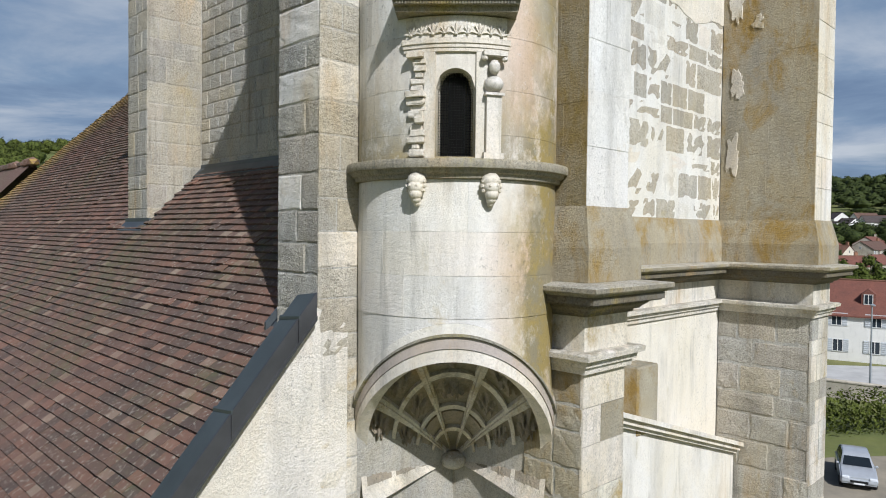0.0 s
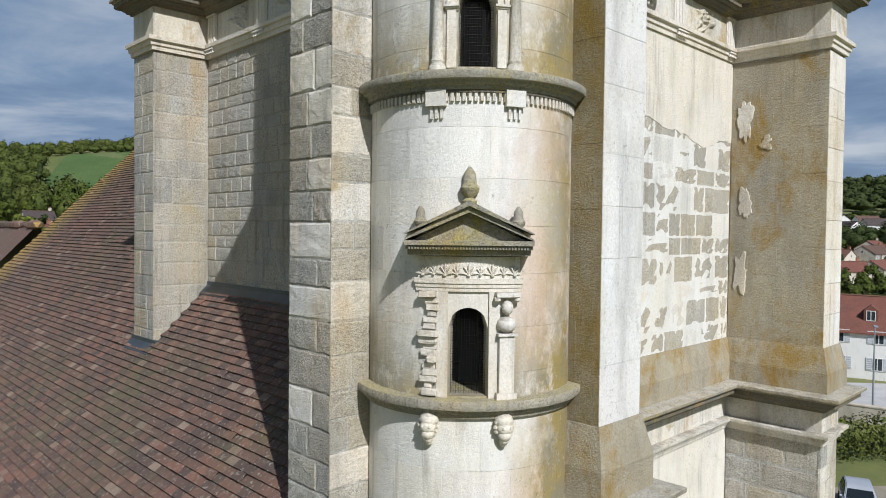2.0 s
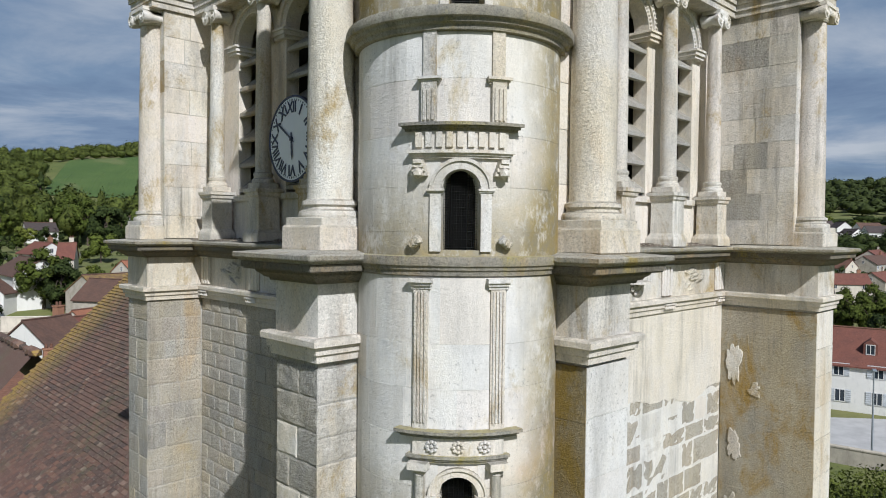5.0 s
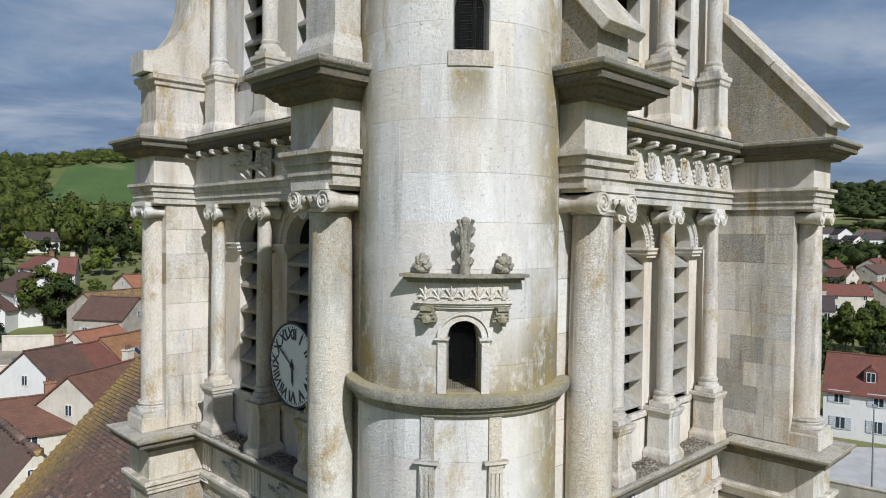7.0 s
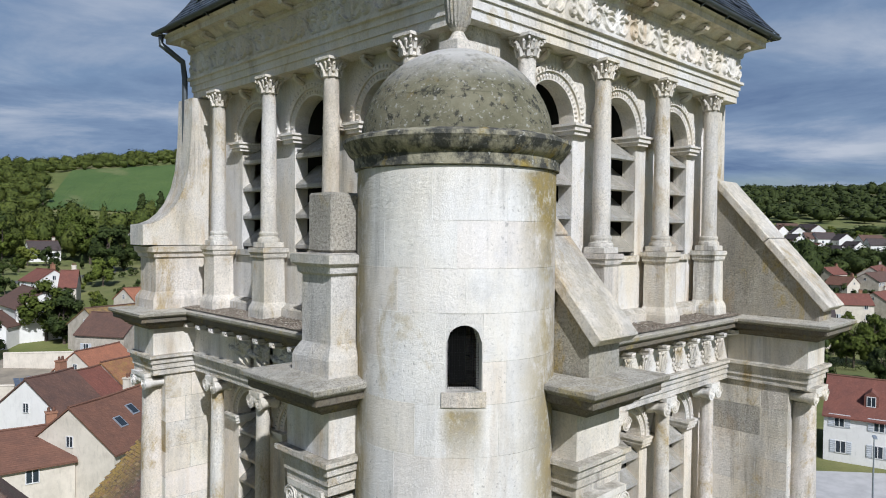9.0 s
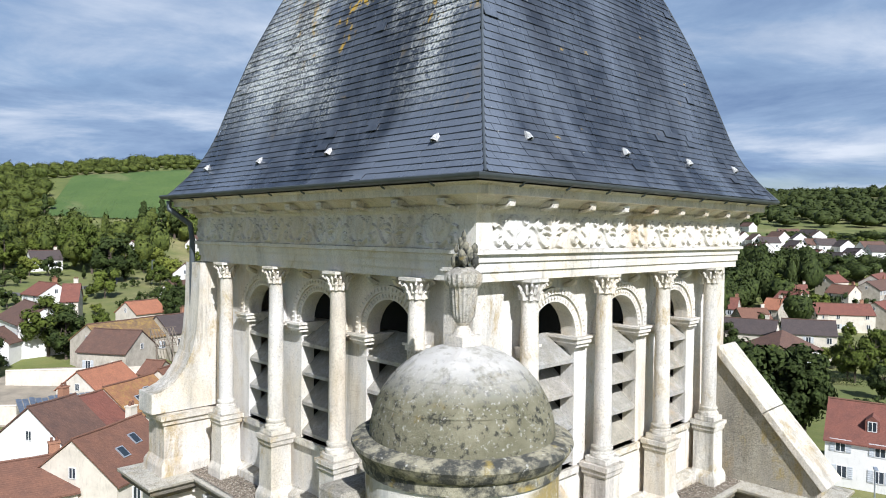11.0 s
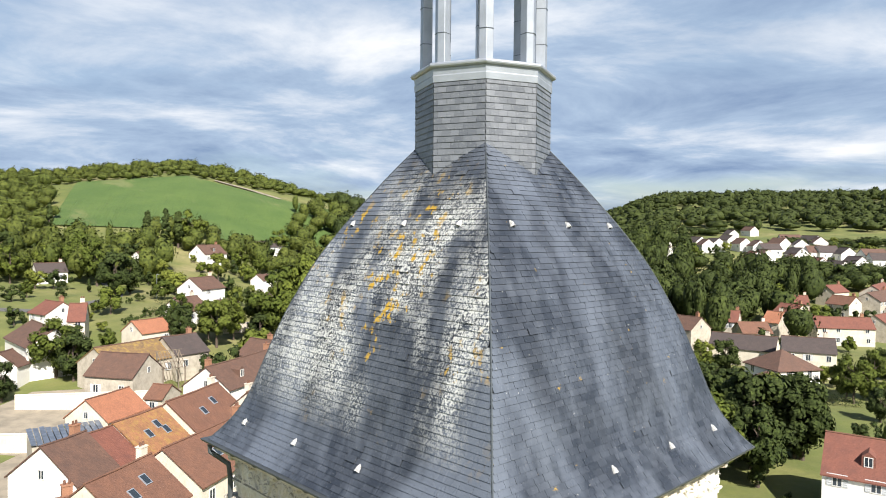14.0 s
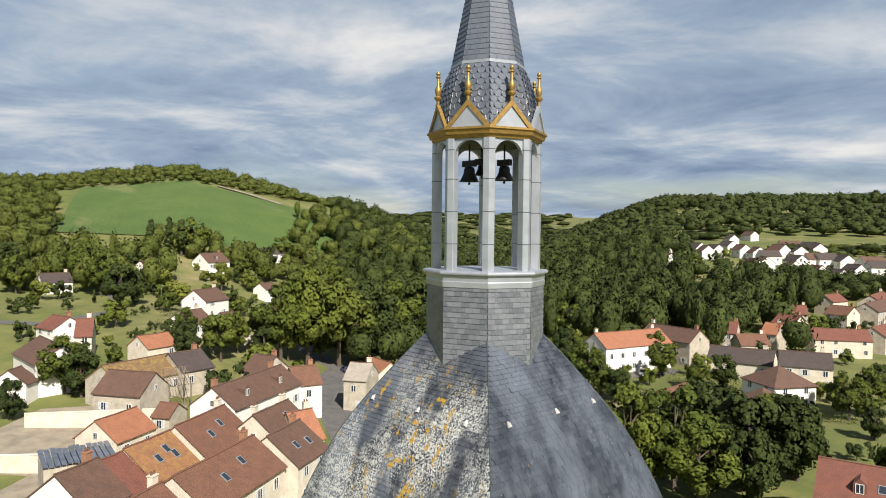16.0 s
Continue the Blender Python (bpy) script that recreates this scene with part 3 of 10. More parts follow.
def bay_level(F, cols, arches, z0, z_ped, z_cap, z_wall, spring, half, kind, r, wall_v, col_v, n_louvre, plinth):
    bm = bmesh.new()
    sill = z_ped - 0.05
    arch_wall(bm, F @ Matrix.Translation((0, wall_v, 0)), 0.12, W, z0 - 0.05, z_wall, [(a, half, sill, spring) for a in arches], 0.20)
    part("wall", bm, M["white"], tower)
    for a in arches:
        arch_trim(F, a, half, spring, sill, wall_v, 0.17, M["white"])
        louvres(F, a, half, sill + 0.02, spring + 0.05, n_louvre, wall_v + 0.1)
        bm = bmesh.new()
        extrude_uv(bm, [(a - half - 0.06, sill - 0.08), (a + half + 0.06, sill - 0.08), (a + half + 0.06, sill), (a - half - 0.06, sill)], 0.3, F @ Matrix.Translation((0, wall_v - 0.05, 0)))
        part("window_sill", bm, M["stone"], tower)
    for u in cols:
        x, y = at_face(F, u, col_v)
        pedestal(x, y, r * 1.42, z0, z_ped)
        column(kind, r, z_ped, z_cap, (x, y), turn=0 if F is RIGHT else 90)


for F in (RIGHT, LEFT):
    bay_level(F, L2_COLS, L2_ARCHES, 18.34, 19.05, 21.74, 22.0, 21.18, 0.40, "ionic", 0.108, 0.08, -0.13, 6, 0)
    bay_level(F, L3_COLS, L3_ARCHES, 22.72, 23.68, 25.98, 26.05, 25.22, 0.45, "leafy", 0.108, 0.16, -0.08, 4, 0)

# entablature over the clock level
ent = plan(fl=-0.86, fr=-1.36, nl=-1.68, nr=-1.46, wall=-0.22)
bm = bmesh.new()
prism(bm, ent, 22.0, 22.45)
part("frieze", bm, M["white"], tower)
bm = bmesh.new()
sweep(bm, ent, [(-0.3, 21.74), (0.0, 21.74), (0.0, 21.83), (0.02, 21.83), (0.02, 21.92), (0.045, 21.92), (0.045, 21.99), (0.08, 22.0), (0.08, 22.04), (-0.05, 22.05)], True)
part("architrave", bm, M["stone"], tower)
bm = bmesh.new()
prism(bm, plan(fl=-0.84, fr=-1.34, nl=-1.66, nr=-1.44, wall=-0.2, grow=-0.03), 21.77, 22.02)
part("wall", bm, M["stone"], tower)
cornice(plan(fl=-0.9, fr=-1.45, nl=-1.74, nr=-1.54, wall=-0.22), 22.44, 0.26, 0.26, M["dark"], True, label="lichen-blackened stone cornice")

# piers behind the four large columns
for x0, x1, y0, y1 in ((-1.28, 0.1, -0.02, 0.55), (-0.18, 0.38, -1.18, 0.1), (-0.66, 0.1, 5.64, 6.30), (5.54, 6.16, -1.10, 0.1)):
    part("pier", block(x0 + 0.02, x1 - 0.02, y0 + 0.02, y1 - 0.02, 18.3, 21.8), M["mortar"], tower)
for x, y, turn in ((-1.46, 0.27, 90), (0.09, -1.34, 0), (-0.70, 5.97, 90), (5.85, -1.20, 0)):
    part("plinth_block", block(x - 0.30, x + 0.30, y - 0.30, y + 0.30, 18.33, 18.55, 0.02), M["stone"], tower)
    column("ionic", 0.198, 18.53, 21.76, (x, y), 0.24, 0.24, turn)

# --- top stage ---
top = [(-0.12, -0.12), (W + 0.15, -0.12), (W + 0.15, W + 0.15), (-0.12, W + 0.15)]
bm = bmesh.new()
sweep(bm, [(0.1, 0.1), (W, 0.1), (W, W), (0.1, W)], [(-0.3, 22.7), (0.10, 22.7), (0.10, 22.86), (0, 22.92), (-0.3, 22.92)], True)
part("plinth", bm, M["stone"], tower)
for x0, x1, y0, y1 in ((0.06, 0.52, 0.06, 0.52), (5.36, W, 0.06, 0.5), (0.06, 0.5, 5.36, W)):
    part("corner_pier", block(x0, x1, y0, y1, 22.75, 26.0), M["stone"], tower)
bm = bmesh.new()
sweep(bm, top, [(-0.45, 25.97), (-0.02, 25.97), (-0.02, 26.07), (0.0, 26.07), (0.0, 26.17), (0.02, 26.17), (0.02, 26.24), (0.06, 26.25), (0.06, 26.29), (-0.02, 26.31), (-0.45, 26.31)], True)
part("architrave", bm, M["white"], tower)
bm = bmesh.new()
sweep(bm, top, [(-0.4, 26.29), (0.015, 26.29), (0.015, 26.68), (-0.4, 26.68)], True)
part("frieze", bm, M["white"], tower)
bm = bmesh.new()
sweep(bm, top, [(-0.4, 26.66), (0.03, 26.66), (0.05, 26.70), (0.05, 26.74), (0.10, 26.77), (0.20, 26.82), (0.29, 26.83), (0.29, 26.91), (0.35, 26.94), (-0.4, 26.96)], True)
part("cornice", bm, M["white"], tower, "projecting pale stone cornice")
bm = bmesh.new()                          # half-round gutter
prof = [(0.36 + 0.05 + 0.05 * math.cos(a), 27.0 + 0.05 * math.sin(a)) for a in [math.pi + math.pi * k / 8 for k in range(9)]]
prof += [(0.45, 27.01), (0.37, 27.01)]
sweep(bm, top, prof, True)
part("gutter", bm, M["lead"], tower, "dark metal half-round gutter")

# ---- the round stair turret in the angle of two buttresses ----
TX, TY, TR = -0.66, -0.48, 0.855
FRONT = math.atan2(-4.70 - TY, -4.98 - TX)      # the side that looks out from the corner
turret = thing("stair_turret", "slender round stair turret of smooth pale limestone", "turret")


def tpos(a, r, z):
    """A point of the turret: angle a (degrees) to the right of its front, radius, height."""
    t = FRONT + radians(a)
    return Vector((TX + r * math.cos(t), TY + r * math.sin(t), z))


def tframe(a, r=TR):
    """A frame on the turret's face: u to the right along the wall, v inwards, w up."""
    t = FRONT + radians(a)
    o = Vector((math.cos(t), math.sin(t), 0))
    u = Vector((-o.y, o.x, 0))
    m = Matrix.Identity(4)
    for i in range(3):
        m[i][0], m[i][1], m[i][2] = u[i], -o[i], (0, 0, 1)[i]
    m.translation = Vector((TX, TY, 0)) + o * r
    return m


def bent(bm, pts_uw, r0, r1, a0):
    """A plate that follows the turret's curve: an outline (u metres along the wall, height), from radius r0 to r1."""
    def at(u, w, r):
        return tpos(a0 + math.degrees(u / TR), r, w)
    n_ = len(pts_uw)
    a = [bm.verts.new(at(u, w, r1)) for u, w in pts_uw]
    b = [bm.verts.new(at(u, w, r0)) for u, w in pts_uw]
    for i in range(n_):
        j = (i + 1) % n_
        bm.faces.new((a[i], a[j], b[j], b[i]))
    bm.faces.new(a), bm.faces.new(b[::-1])


def bent_box(bm, u0, u1, w0, w1, out, a0, inner=-0.03, step=0.08):
    k = max(1, int((u1 - u0) / step))
    for i in range(k):
        bent(bm, [(u0 + (u1 - u0) * i / k, w0), (u0 + (u1 - u0) * (i + 1) / k, w0), (u0 + (u1 - u0) * (i + 1) / k, w1), (u0 + (u1 - u0) * i / k, w1)], TR + inner, TR + out, a0)


ZS, ZC = 11.12, 12.10          # springing and crown of the arch under the turret
WINDOWS = [(-1.2, 13.64, 14.30, 0.149), (1.4, 16.08, 16.68, 0.145), (1.4, 18.37, 18.97, 0.145), (3.2, 20.17, 20.71, 0.13), (5.2, 22.72, 23.22, 0.137)]   # angle, sill, crown, half width


def arch_z(a, rise=0.0):
    s = min(1.0, abs(math.sin(radians(a))) / math.sin(radians(84)))
    return ZS + (ZC - ZS + rise) * math.sqrt(max(0.0, 1 - s * s))


# body in drums, each with its window cut through
def drum(z0, z1, win, r):
    a_win, sill, crown, hw = win
    spring = crown - hw
    da = math.degrees(hw / TR)
    bm = bmesh.new()
    step = 3.0
    edges = [a_win - da, a_win + da]
    left = list(np.linspace(-100, edges[0], 32))
    right = list(np.linspace(edges[1], 100, 32))

    def strip(angles, lo, hi):
        p = [(bm.verts.new(tpos(a, r, lo(a))), bm.verts.new(tpos(a, r, hi(a)))) for a in angles]
        for (a, b), (c, d) in zip(p, p[1:]):
            bm.faces.new((a, c, d, b))

    strip(left, lambda a: z0, lambda a: z1)
    strip(right, lambda a: z0, lambda a: z1)
    mid = list(np.linspace(edges[0], edges[1], 11))
    strip(mid, lambda a: z0, lambda a: sill)
    head = lambda a: spring + math.sqrt(max(0.0, hw * hw - (radians(a - a_win) * TR) ** 2))
    strip(mid, head, lambda a: z1)
    # reveals
    ring_ = [(edges[0], sill), (edges[0], spring)] + [(a, head(a)) for a in mid[1:-1]] + [(edges[1], spring), (edges[1], sill)]
    p = [(bm.verts.new(tpos(a, r, z)), bm.verts.new(tpos(a, r - 0.16, z))) for a, z in ring_]
    for i in range(len(p)):
        (a, b), (c, d) = p[i], p[(i + 1) % len(p)]
        bm.faces.new((a, c, d, b))
    part("wall", bm, M["turret"], turret)
    # near-black plate added behind the opening to paint its inner shade
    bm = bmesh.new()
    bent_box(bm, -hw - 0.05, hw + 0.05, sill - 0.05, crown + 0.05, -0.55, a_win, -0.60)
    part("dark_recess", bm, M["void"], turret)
    # bird wire in the opening
    bm = bmesh.new()
    m = tframe(a_win, TR - 0.10)
    k = 15
    for i in range(1, k):
        u = -hw + 2 * hw * i / k
        tube(bm, [m @ Vector((u, 0, sill)), m @ Vector((u, 0, crown - 0.02))], 0.0012, 4)
    for i in range(1, int((crown - sill) / 0.02)):
        z = sill + 0.02 * i
        tube(bm, [m @ Vector((-hw, 0, z)), m @ Vector((hw, 0, z))], 0.0012, 4)
    part("bird_wire", bm, M["mesh"], turret, "fine wire mesh in the window")


R0 = TR - 0.006
bm = bmesh.new()
ang = [-100 + 200 * k / 80 for k in range(81)]
low = [bm.verts.new(tpos(a, R0, arch_z(a) if abs(a) < 84 else ZS - 0.35)) for a in ang]
hi = [bm.verts.new(tpos(a, R0, 13.5)) for a in ang]
for k in range(80):
    bm.faces.new((low[k], low[k + 1], hi[k + 1], hi[k]))
part("wall", bm, M["turret"], turret)
for (z0, z1), win in zip(((13.5, 15.92), (15.92, 18.2), (18.2, 20.0), (20.0, 22.0), (22.0, 24.5)), WINDOWS):
    drum(z0, z1, win, R0)


# arch band and carved coffered vault under the turret
def arch_band(r_in, r_out, out, name, mat):
    bm = bmesh.new()
    n_ = 40
    pts = []
    for k in range(-1, n_ + 2):
        t = math.pi * min(n_, max(0, k)) / n_
        row = []
        for rr in (r_in, r_out):
            s = math.cos(t) * math.sin(radians(84)) * (1 + rr * 0.25)
            a = -math.degrees(math.asin(max(-0.9999, min(0.9999, s))))
            row.append((a, ZS + (ZC - ZS + rr) * math.sin(t) - (0.35 if k < 0 or k > n_ else 0.0)))
        pts.append(row)
    prev = None
    for (a0, z0), (a1, z1) in pts:
        q = [bm.verts.new(tpos(a0, TR - 0.1, z0)), bm.verts.new(tpos(a0, TR + out, z0)), bm.verts.new(tpos(a1, TR + out, z1)), bm.verts.new(tpos(a1, TR - 0.1, z1))]
        if prev:
            for i in range(4):
                bm.faces.new((prev[i], prev[(i + 1) % 4], q[(i + 1) % 4], q[i]))
        prev = q
    return part(name, bm, mat, turret)


arch_band(-0.005, 0.095, 0.006, "arch_band", M["white"])
arch_band(0.099, 0.19, 0.016, "arch_band", M["pink"])
arch_band(0.194, 0.215, 0.040, "arch_moulding", M["ledge"])
arch_band(0.215, 0.29, 0.030, "arch_moulding", M["turret"])

APEX = Vector((-0.20, -0.03, 10.87))


def vault(t, s, lift=0.0):
    """The vault's surface: t across the arch 0..1, s from the apex 0 to the arch 1."""
    th = math.pi * t
    a = -math.degrees(math.asin(math.cos(th) * math.sin(radians(84))))
    e = tpos(a, TR - 0.06, ZS + (ZC - ZS - 0.02) * math.sin(th))
    p = APEX.lerp(e, s)
    out = math.sin(math.pi * s * 0.55) * 0.20 * max(0.0, math.sin(th)) ** 0.7
    p.z += out
    return p + Vector((0.5, 0.5, 0.6)).normalized() * lift


RIBS = [-0.11, 0.0, 0.155, 0.36, 0.62, 0.83, 1.0, 1.11]
RINGS = [0.26, 0.44, 0.70, 1.0]
vault_ob = thing("carved_vault", "coffered stone half-vault with carved panels under the turret", "vault")
bm = bmesh.new()
g = [[bm.verts.new(vault(-0.11 + 1.22 * i / 48, 0.04 + 0.96 * j / 16, 0.05)) for j in range(17)] for i in range(49)]
for i in range(48):
    for j in range(16):
        bm.faces.new((g[i][j], g[i + 1][j], g[i + 1][j + 1], g[i][j + 1]))
# coffers and carved panels are a darker brown than the ribs
M["coffer"] = stone("brown carved stone", (0.36, 0.315, 0.25), (0.19, 0.165, 0.13), (0.30, 0.24, 0.14), 0.2, 0.6, 0.5)
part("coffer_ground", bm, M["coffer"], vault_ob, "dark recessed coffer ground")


def vault_band(t0, t1, s0, s1, front, back, n_t, n_s, name, mat, label=""):
    """A raised flat band of the vault between two rib lines and two ring lines."""
    bm = bmesh.new()
    g = [[[bm.verts.new(vault(t0 + (t1 - t0) * i / n_t, s0 + (s1 - s0) * j / n_s, q)) for j in range(n_s + 1)] for i in range(n_t + 1)] for q in (front, back)]
    for k, f in enumerate(g):
        for i in range(n_t):
            for j in range(n_s):
                v = (f[i][j], f[i + 1][j], f[i + 1][j + 1], f[i][j + 1])
                if k == 0:
                    bm.faces.new(v)
    rim = [(i, 0) for i in range(n_t + 1)] + [(n_t, j) for j in range(1, n_s + 1)] + [(i, n_s) for i in range(n_t - 1, -1, -1)] + [(0, j) for j in range(n_s - 1, 0, -1)]
    for (i, j), (p, q) in zip(rim, rim[1:] + rim[:1]):
        bm.faces.new((g[0][i][j], g[0][p][q], g[1][p][q], g[1][i][j]))
    bmesh.ops.delete(bm, geom=[v for v in bm.verts if not v.link_faces], context="VERTS")
    return part(name, bm, mat, vault_ob, label)


for t in RIBS:
    vault_band(t - 0.021, t + 0.021, 0.10, 0.99, 0.012, 0.055, 1, 12, "rib", M["stone"])
    vault_band(t - 0.008, t + 0.008, 0.10, 0.99, -0.006, 0.02, 1, 12, "rib_bead", M["stone"])
for s in RINGS:
    vault_band(-0.12, 1.12, s - 0.022 - 0.012 * s, s + 0.012 * s, 0.010, 0.055, 44, 1, "ring_rib", M["stone"])
rng = random.Random(5)
for i in range(len(RIBS) - 1):
    for j in range(len(RINGS) - 1):
        t0, t1, s0, s1 = RIBS[i] + 0.026, RIBS[i + 1] - 0.026, RINGS[j] + 0.03, RINGS[j + 1] - 0.055
        if j == 0:                      # plain tapering panel next to the shell
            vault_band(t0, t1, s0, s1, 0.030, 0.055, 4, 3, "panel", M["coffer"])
            continue
        bm = bmesh.new()                # leafy relief raised out of the panel
        n_, ph, lobes = 22, rng.uniform(0, 6.28), rng.choice((5, 6, 7))
        g = []
        for a in range(n_ + 1):
            row = []
            for b in range(n_ + 1):
                u, w = 2 * a / n_ - 1, 2 * b / n_ - 1
                r_, th = math.hypot(u, w), math.atan2(w, u)
                h_ = 0.055 * math.exp(-((r_ - 0.55) / 0.26) ** 2) * (0.45 + 0.55 * math.cos(lobes * th + ph + 3.0 * r_)) + 0.07 * math.exp(-(r_ / 0.26) ** 2)
                h_ += 0.030 * noise.noise((u * 4.5 + i * 7, w * 4.5 + j * 5, 1.0)) * max(0.0, 1 - r_ * r_ * 0.7)
                row.append(bm.verts.new(vault(t0 + (t1 - t0) * a / n_, s0 + (s1 - s0) * b / n_, 0.050 - max(-0.004, h_) * (0.9 + 0.7 * s1))))
            g.append(row)
        for a in range(n_):
            for b in range(n_):
                bm.faces.new((g[a][b], g[a + 1][b], g[a + 1][b + 1], g[a][b + 1]))
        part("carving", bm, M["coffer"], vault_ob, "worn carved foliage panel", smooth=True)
bm = bmesh.new()
ball(bm, APEX + Vector((-0.06, -0.06, 0.02)), 0.13, 2, (1, 1, 0.7))
part("shell", bm, M["stone"], vault_ob, "carved shell at the springing", smooth=True)


def ring(z, h, out, mat, dentil=False):
    bm = bmesh.new()
    prof = [(TR - 0.02, z), (TR + out * 0.30, z + h * 0.06), (TR + out * 0.36, z + h * 0.26), (TR + out * 0.62, z + h * 0.34), (TR + out * 0.70, z + h * 0.50), (TR + out * 0.95, z + h * 0.55), (TR + out, z + h * 0.66),
            (TR + out, z + h * 0.90), (TR + out * 0.93, z + h), (TR - 0.02, z + h * 1.06)]
    lathe(bm, prof, 96, (TX, TY))
    ob = part("sill_ring", bm, mat, turret, "rounded stone sill course with dark lichen", smooth=True)
    if dentil:
        for k in range(64):
            a = -92 + 184 * k / 63
            bm = bmesh.new()
            bent_box(bm, -0.012, 0.012, z - 0.075, z + 0.005, 0.022, a)
            part("dentil", bm, M["stone"], ob)
        bm = bmesh.new()
        lathe(bm, [(TR - 0.02, z - 0.012), (TR + 0.028, z - 0.012), (TR + 0.028, z + 0.004), (TR - 0.02, z + 0.004)], 96, (TX, TY), cap=False)
        part("fillet", bm, M["dark"], ob)


ring(13.47, 0.15, 0.11, M["ledge"])
ring(15.90, 0.14, 0.12, M["ledge"], True)
ring(18.17, 0.15, 0.055, M["ledge"])
ring(19.98, 0.17, 0.11, M["ledge"])
bm = bmesh.new()
lathe(bm, [(TR - 0.02, 24.42), (TR + 0.025, 24.43), (TR + 0.03, 24.52), (TR + 0.07, 24.55), (TR + 0.10, 24.60), (TR + 0.125, 24.64), (TR + 0.12, 24.67), (TR + 0.04, 24.70), (TR - 0.05, 24.71)], 96, (TX, TY))
n = Nodes("black-spotted lichen stone")
c = n.mix(n.level(n.noise(7, 8, 0.7), 0.40, 0.56), (0.30, 0.275, 0.19), (0.05, 0.05, 0.042))
c = n.mix(n.mul(n.level(n.noise(3, 6, 0.6, shift=4), 0.6, 0.7), 0.8), c, (0.36, 0.26, 0.05))
c = n.mix(n.level(n.noise(19, 5, 0.6, shift=2), 0.62, 0.7), c, (0.42, 0.41, 0.36))
M["spotted"] = n.done(c, 0.9, n.noise(30, 6), 0.6, 0.02)
part("cornice", bm, M["spotted"], turret, "black-spotted stone cornice", smooth=True)
# dome in courses
n = Nodes("dome stone")
sep = n.add("ShaderNodeSeparateXYZ")
n.link(n.pos, sep.inputs[0])
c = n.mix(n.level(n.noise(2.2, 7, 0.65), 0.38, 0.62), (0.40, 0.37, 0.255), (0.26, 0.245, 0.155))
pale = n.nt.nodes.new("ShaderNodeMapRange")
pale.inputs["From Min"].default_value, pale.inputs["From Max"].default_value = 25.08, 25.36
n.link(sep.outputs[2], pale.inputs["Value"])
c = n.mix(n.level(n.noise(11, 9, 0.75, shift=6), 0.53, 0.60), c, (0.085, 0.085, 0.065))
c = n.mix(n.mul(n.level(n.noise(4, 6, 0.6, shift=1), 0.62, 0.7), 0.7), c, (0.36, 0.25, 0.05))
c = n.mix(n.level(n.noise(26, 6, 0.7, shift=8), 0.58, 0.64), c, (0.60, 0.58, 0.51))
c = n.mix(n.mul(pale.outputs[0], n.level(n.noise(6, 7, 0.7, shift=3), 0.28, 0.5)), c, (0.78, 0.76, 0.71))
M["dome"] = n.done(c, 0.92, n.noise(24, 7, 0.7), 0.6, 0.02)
bm = bmesh.new()
lathe(bm, [((TR - 0.05) * math.cos(t), 24.68 + 0.77 * math.sin(t)) for t in [math.pi / 2 * k / 14 for k in range(14)]] + [(0.02, 25.46)], 64, (TX, TY))
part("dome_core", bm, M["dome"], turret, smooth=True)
for c_, (t0, t1, cnt) in enumerate(((0, 23, 14), (23, 44, 12), (44, 62, 9), (62, 80, 6))):
    for k in range(cnt):
        bm = bmesh.new()
        g = []
        for i in range(6):
            a = 2 * math.pi * (k + 0.5 * (c_ % 2) + 0.0025 + 0.995 * i / 5) / cnt
            row = []
            for j in range(4):
                t = radians(t0 + 0.14 + (t1 - t0 - 0.28) * j / 3)
                rr = TR - 0.03
                row.append(bm.verts.new((TX + rr * math.cos(t) * math.cos(a), TY + rr * math.cos(t) * math.sin(a), 24.68 + 0.80 * math.sin(t))))
            g.append(row)
        for i in range(5):
            for j in range(3):
                bm.faces.new((g[i][j], g[i + 1][j], g[i + 1][j + 1], g[i][j + 1]))
        bmesh.ops.solidify(bm, geom=bm.faces[:], thickness=0.02)
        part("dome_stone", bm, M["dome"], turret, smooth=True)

# urn on the dome
urn = thing("stone_urn", "carved stone flame urn crowning the dome", "urn", (TX, TY, 0))
bm = bmesh.new()
box(bm, -0.12, 0.12, -0.12, 0.12, 25.44, 25.56)
bevel(bm, 0.01)
lathe(bm, [(0.11, 25.55), (0.07, 25.60), (0.05, 25.64), (0.075, 25.67)], 16)
part("foot", bm, M["stone"], urn, smooth=True)
bm = bmesh.new()
nseg = 40
prof = [(0.06, 25.66), (0.10, 25.72), (0.115, 25.85), (0.125, 25.98), (0.15, 26.0), (0.165, 26.05), (0.16, 26.10), (0.11, 26.13), (0.07, 26.16)]
rings = []
for k in range(nseg):
    a = 2 * math.pi * k / nseg
    fl = 1.0 + 0.04 * (1 if k % 2 else -1)
    rings.append([bm.verts.new((r * fl * math.cos(a), r * fl * math.sin(a), z)) for r, z in prof])
for k in range(nseg):
    p, q = rings[k], rings[(k + 1) % nseg]
    for i in range(len(prof) - 1):
        bm.faces.new((p[i], q[i], q[i + 1], p[i + 1]))
part("vase", bm, M["rough"], urn, "fluted grey vase", smooth=True)
bm = bmesh.new()
rng = random.Random(3)
for k in range(22):
    a = rng.uniform(0, 6.28)
    r = rng.uniform(0.01, 0.10)
    z = rng.uniform(26.14, 26.40) - r * 0.6
    ball(bm, (r * math.cos(a), r * math.sin(a), z), rng.uniform(0.03, 0.05), 1, (0.8, 0.8, 1.5))
ball(bm, (0, 0, 26.42), 0.035, 1, (0.7, 0.7, 2.0))
part("flames", bm, M["spotted"], urn, "carved stone flames", smooth=True)


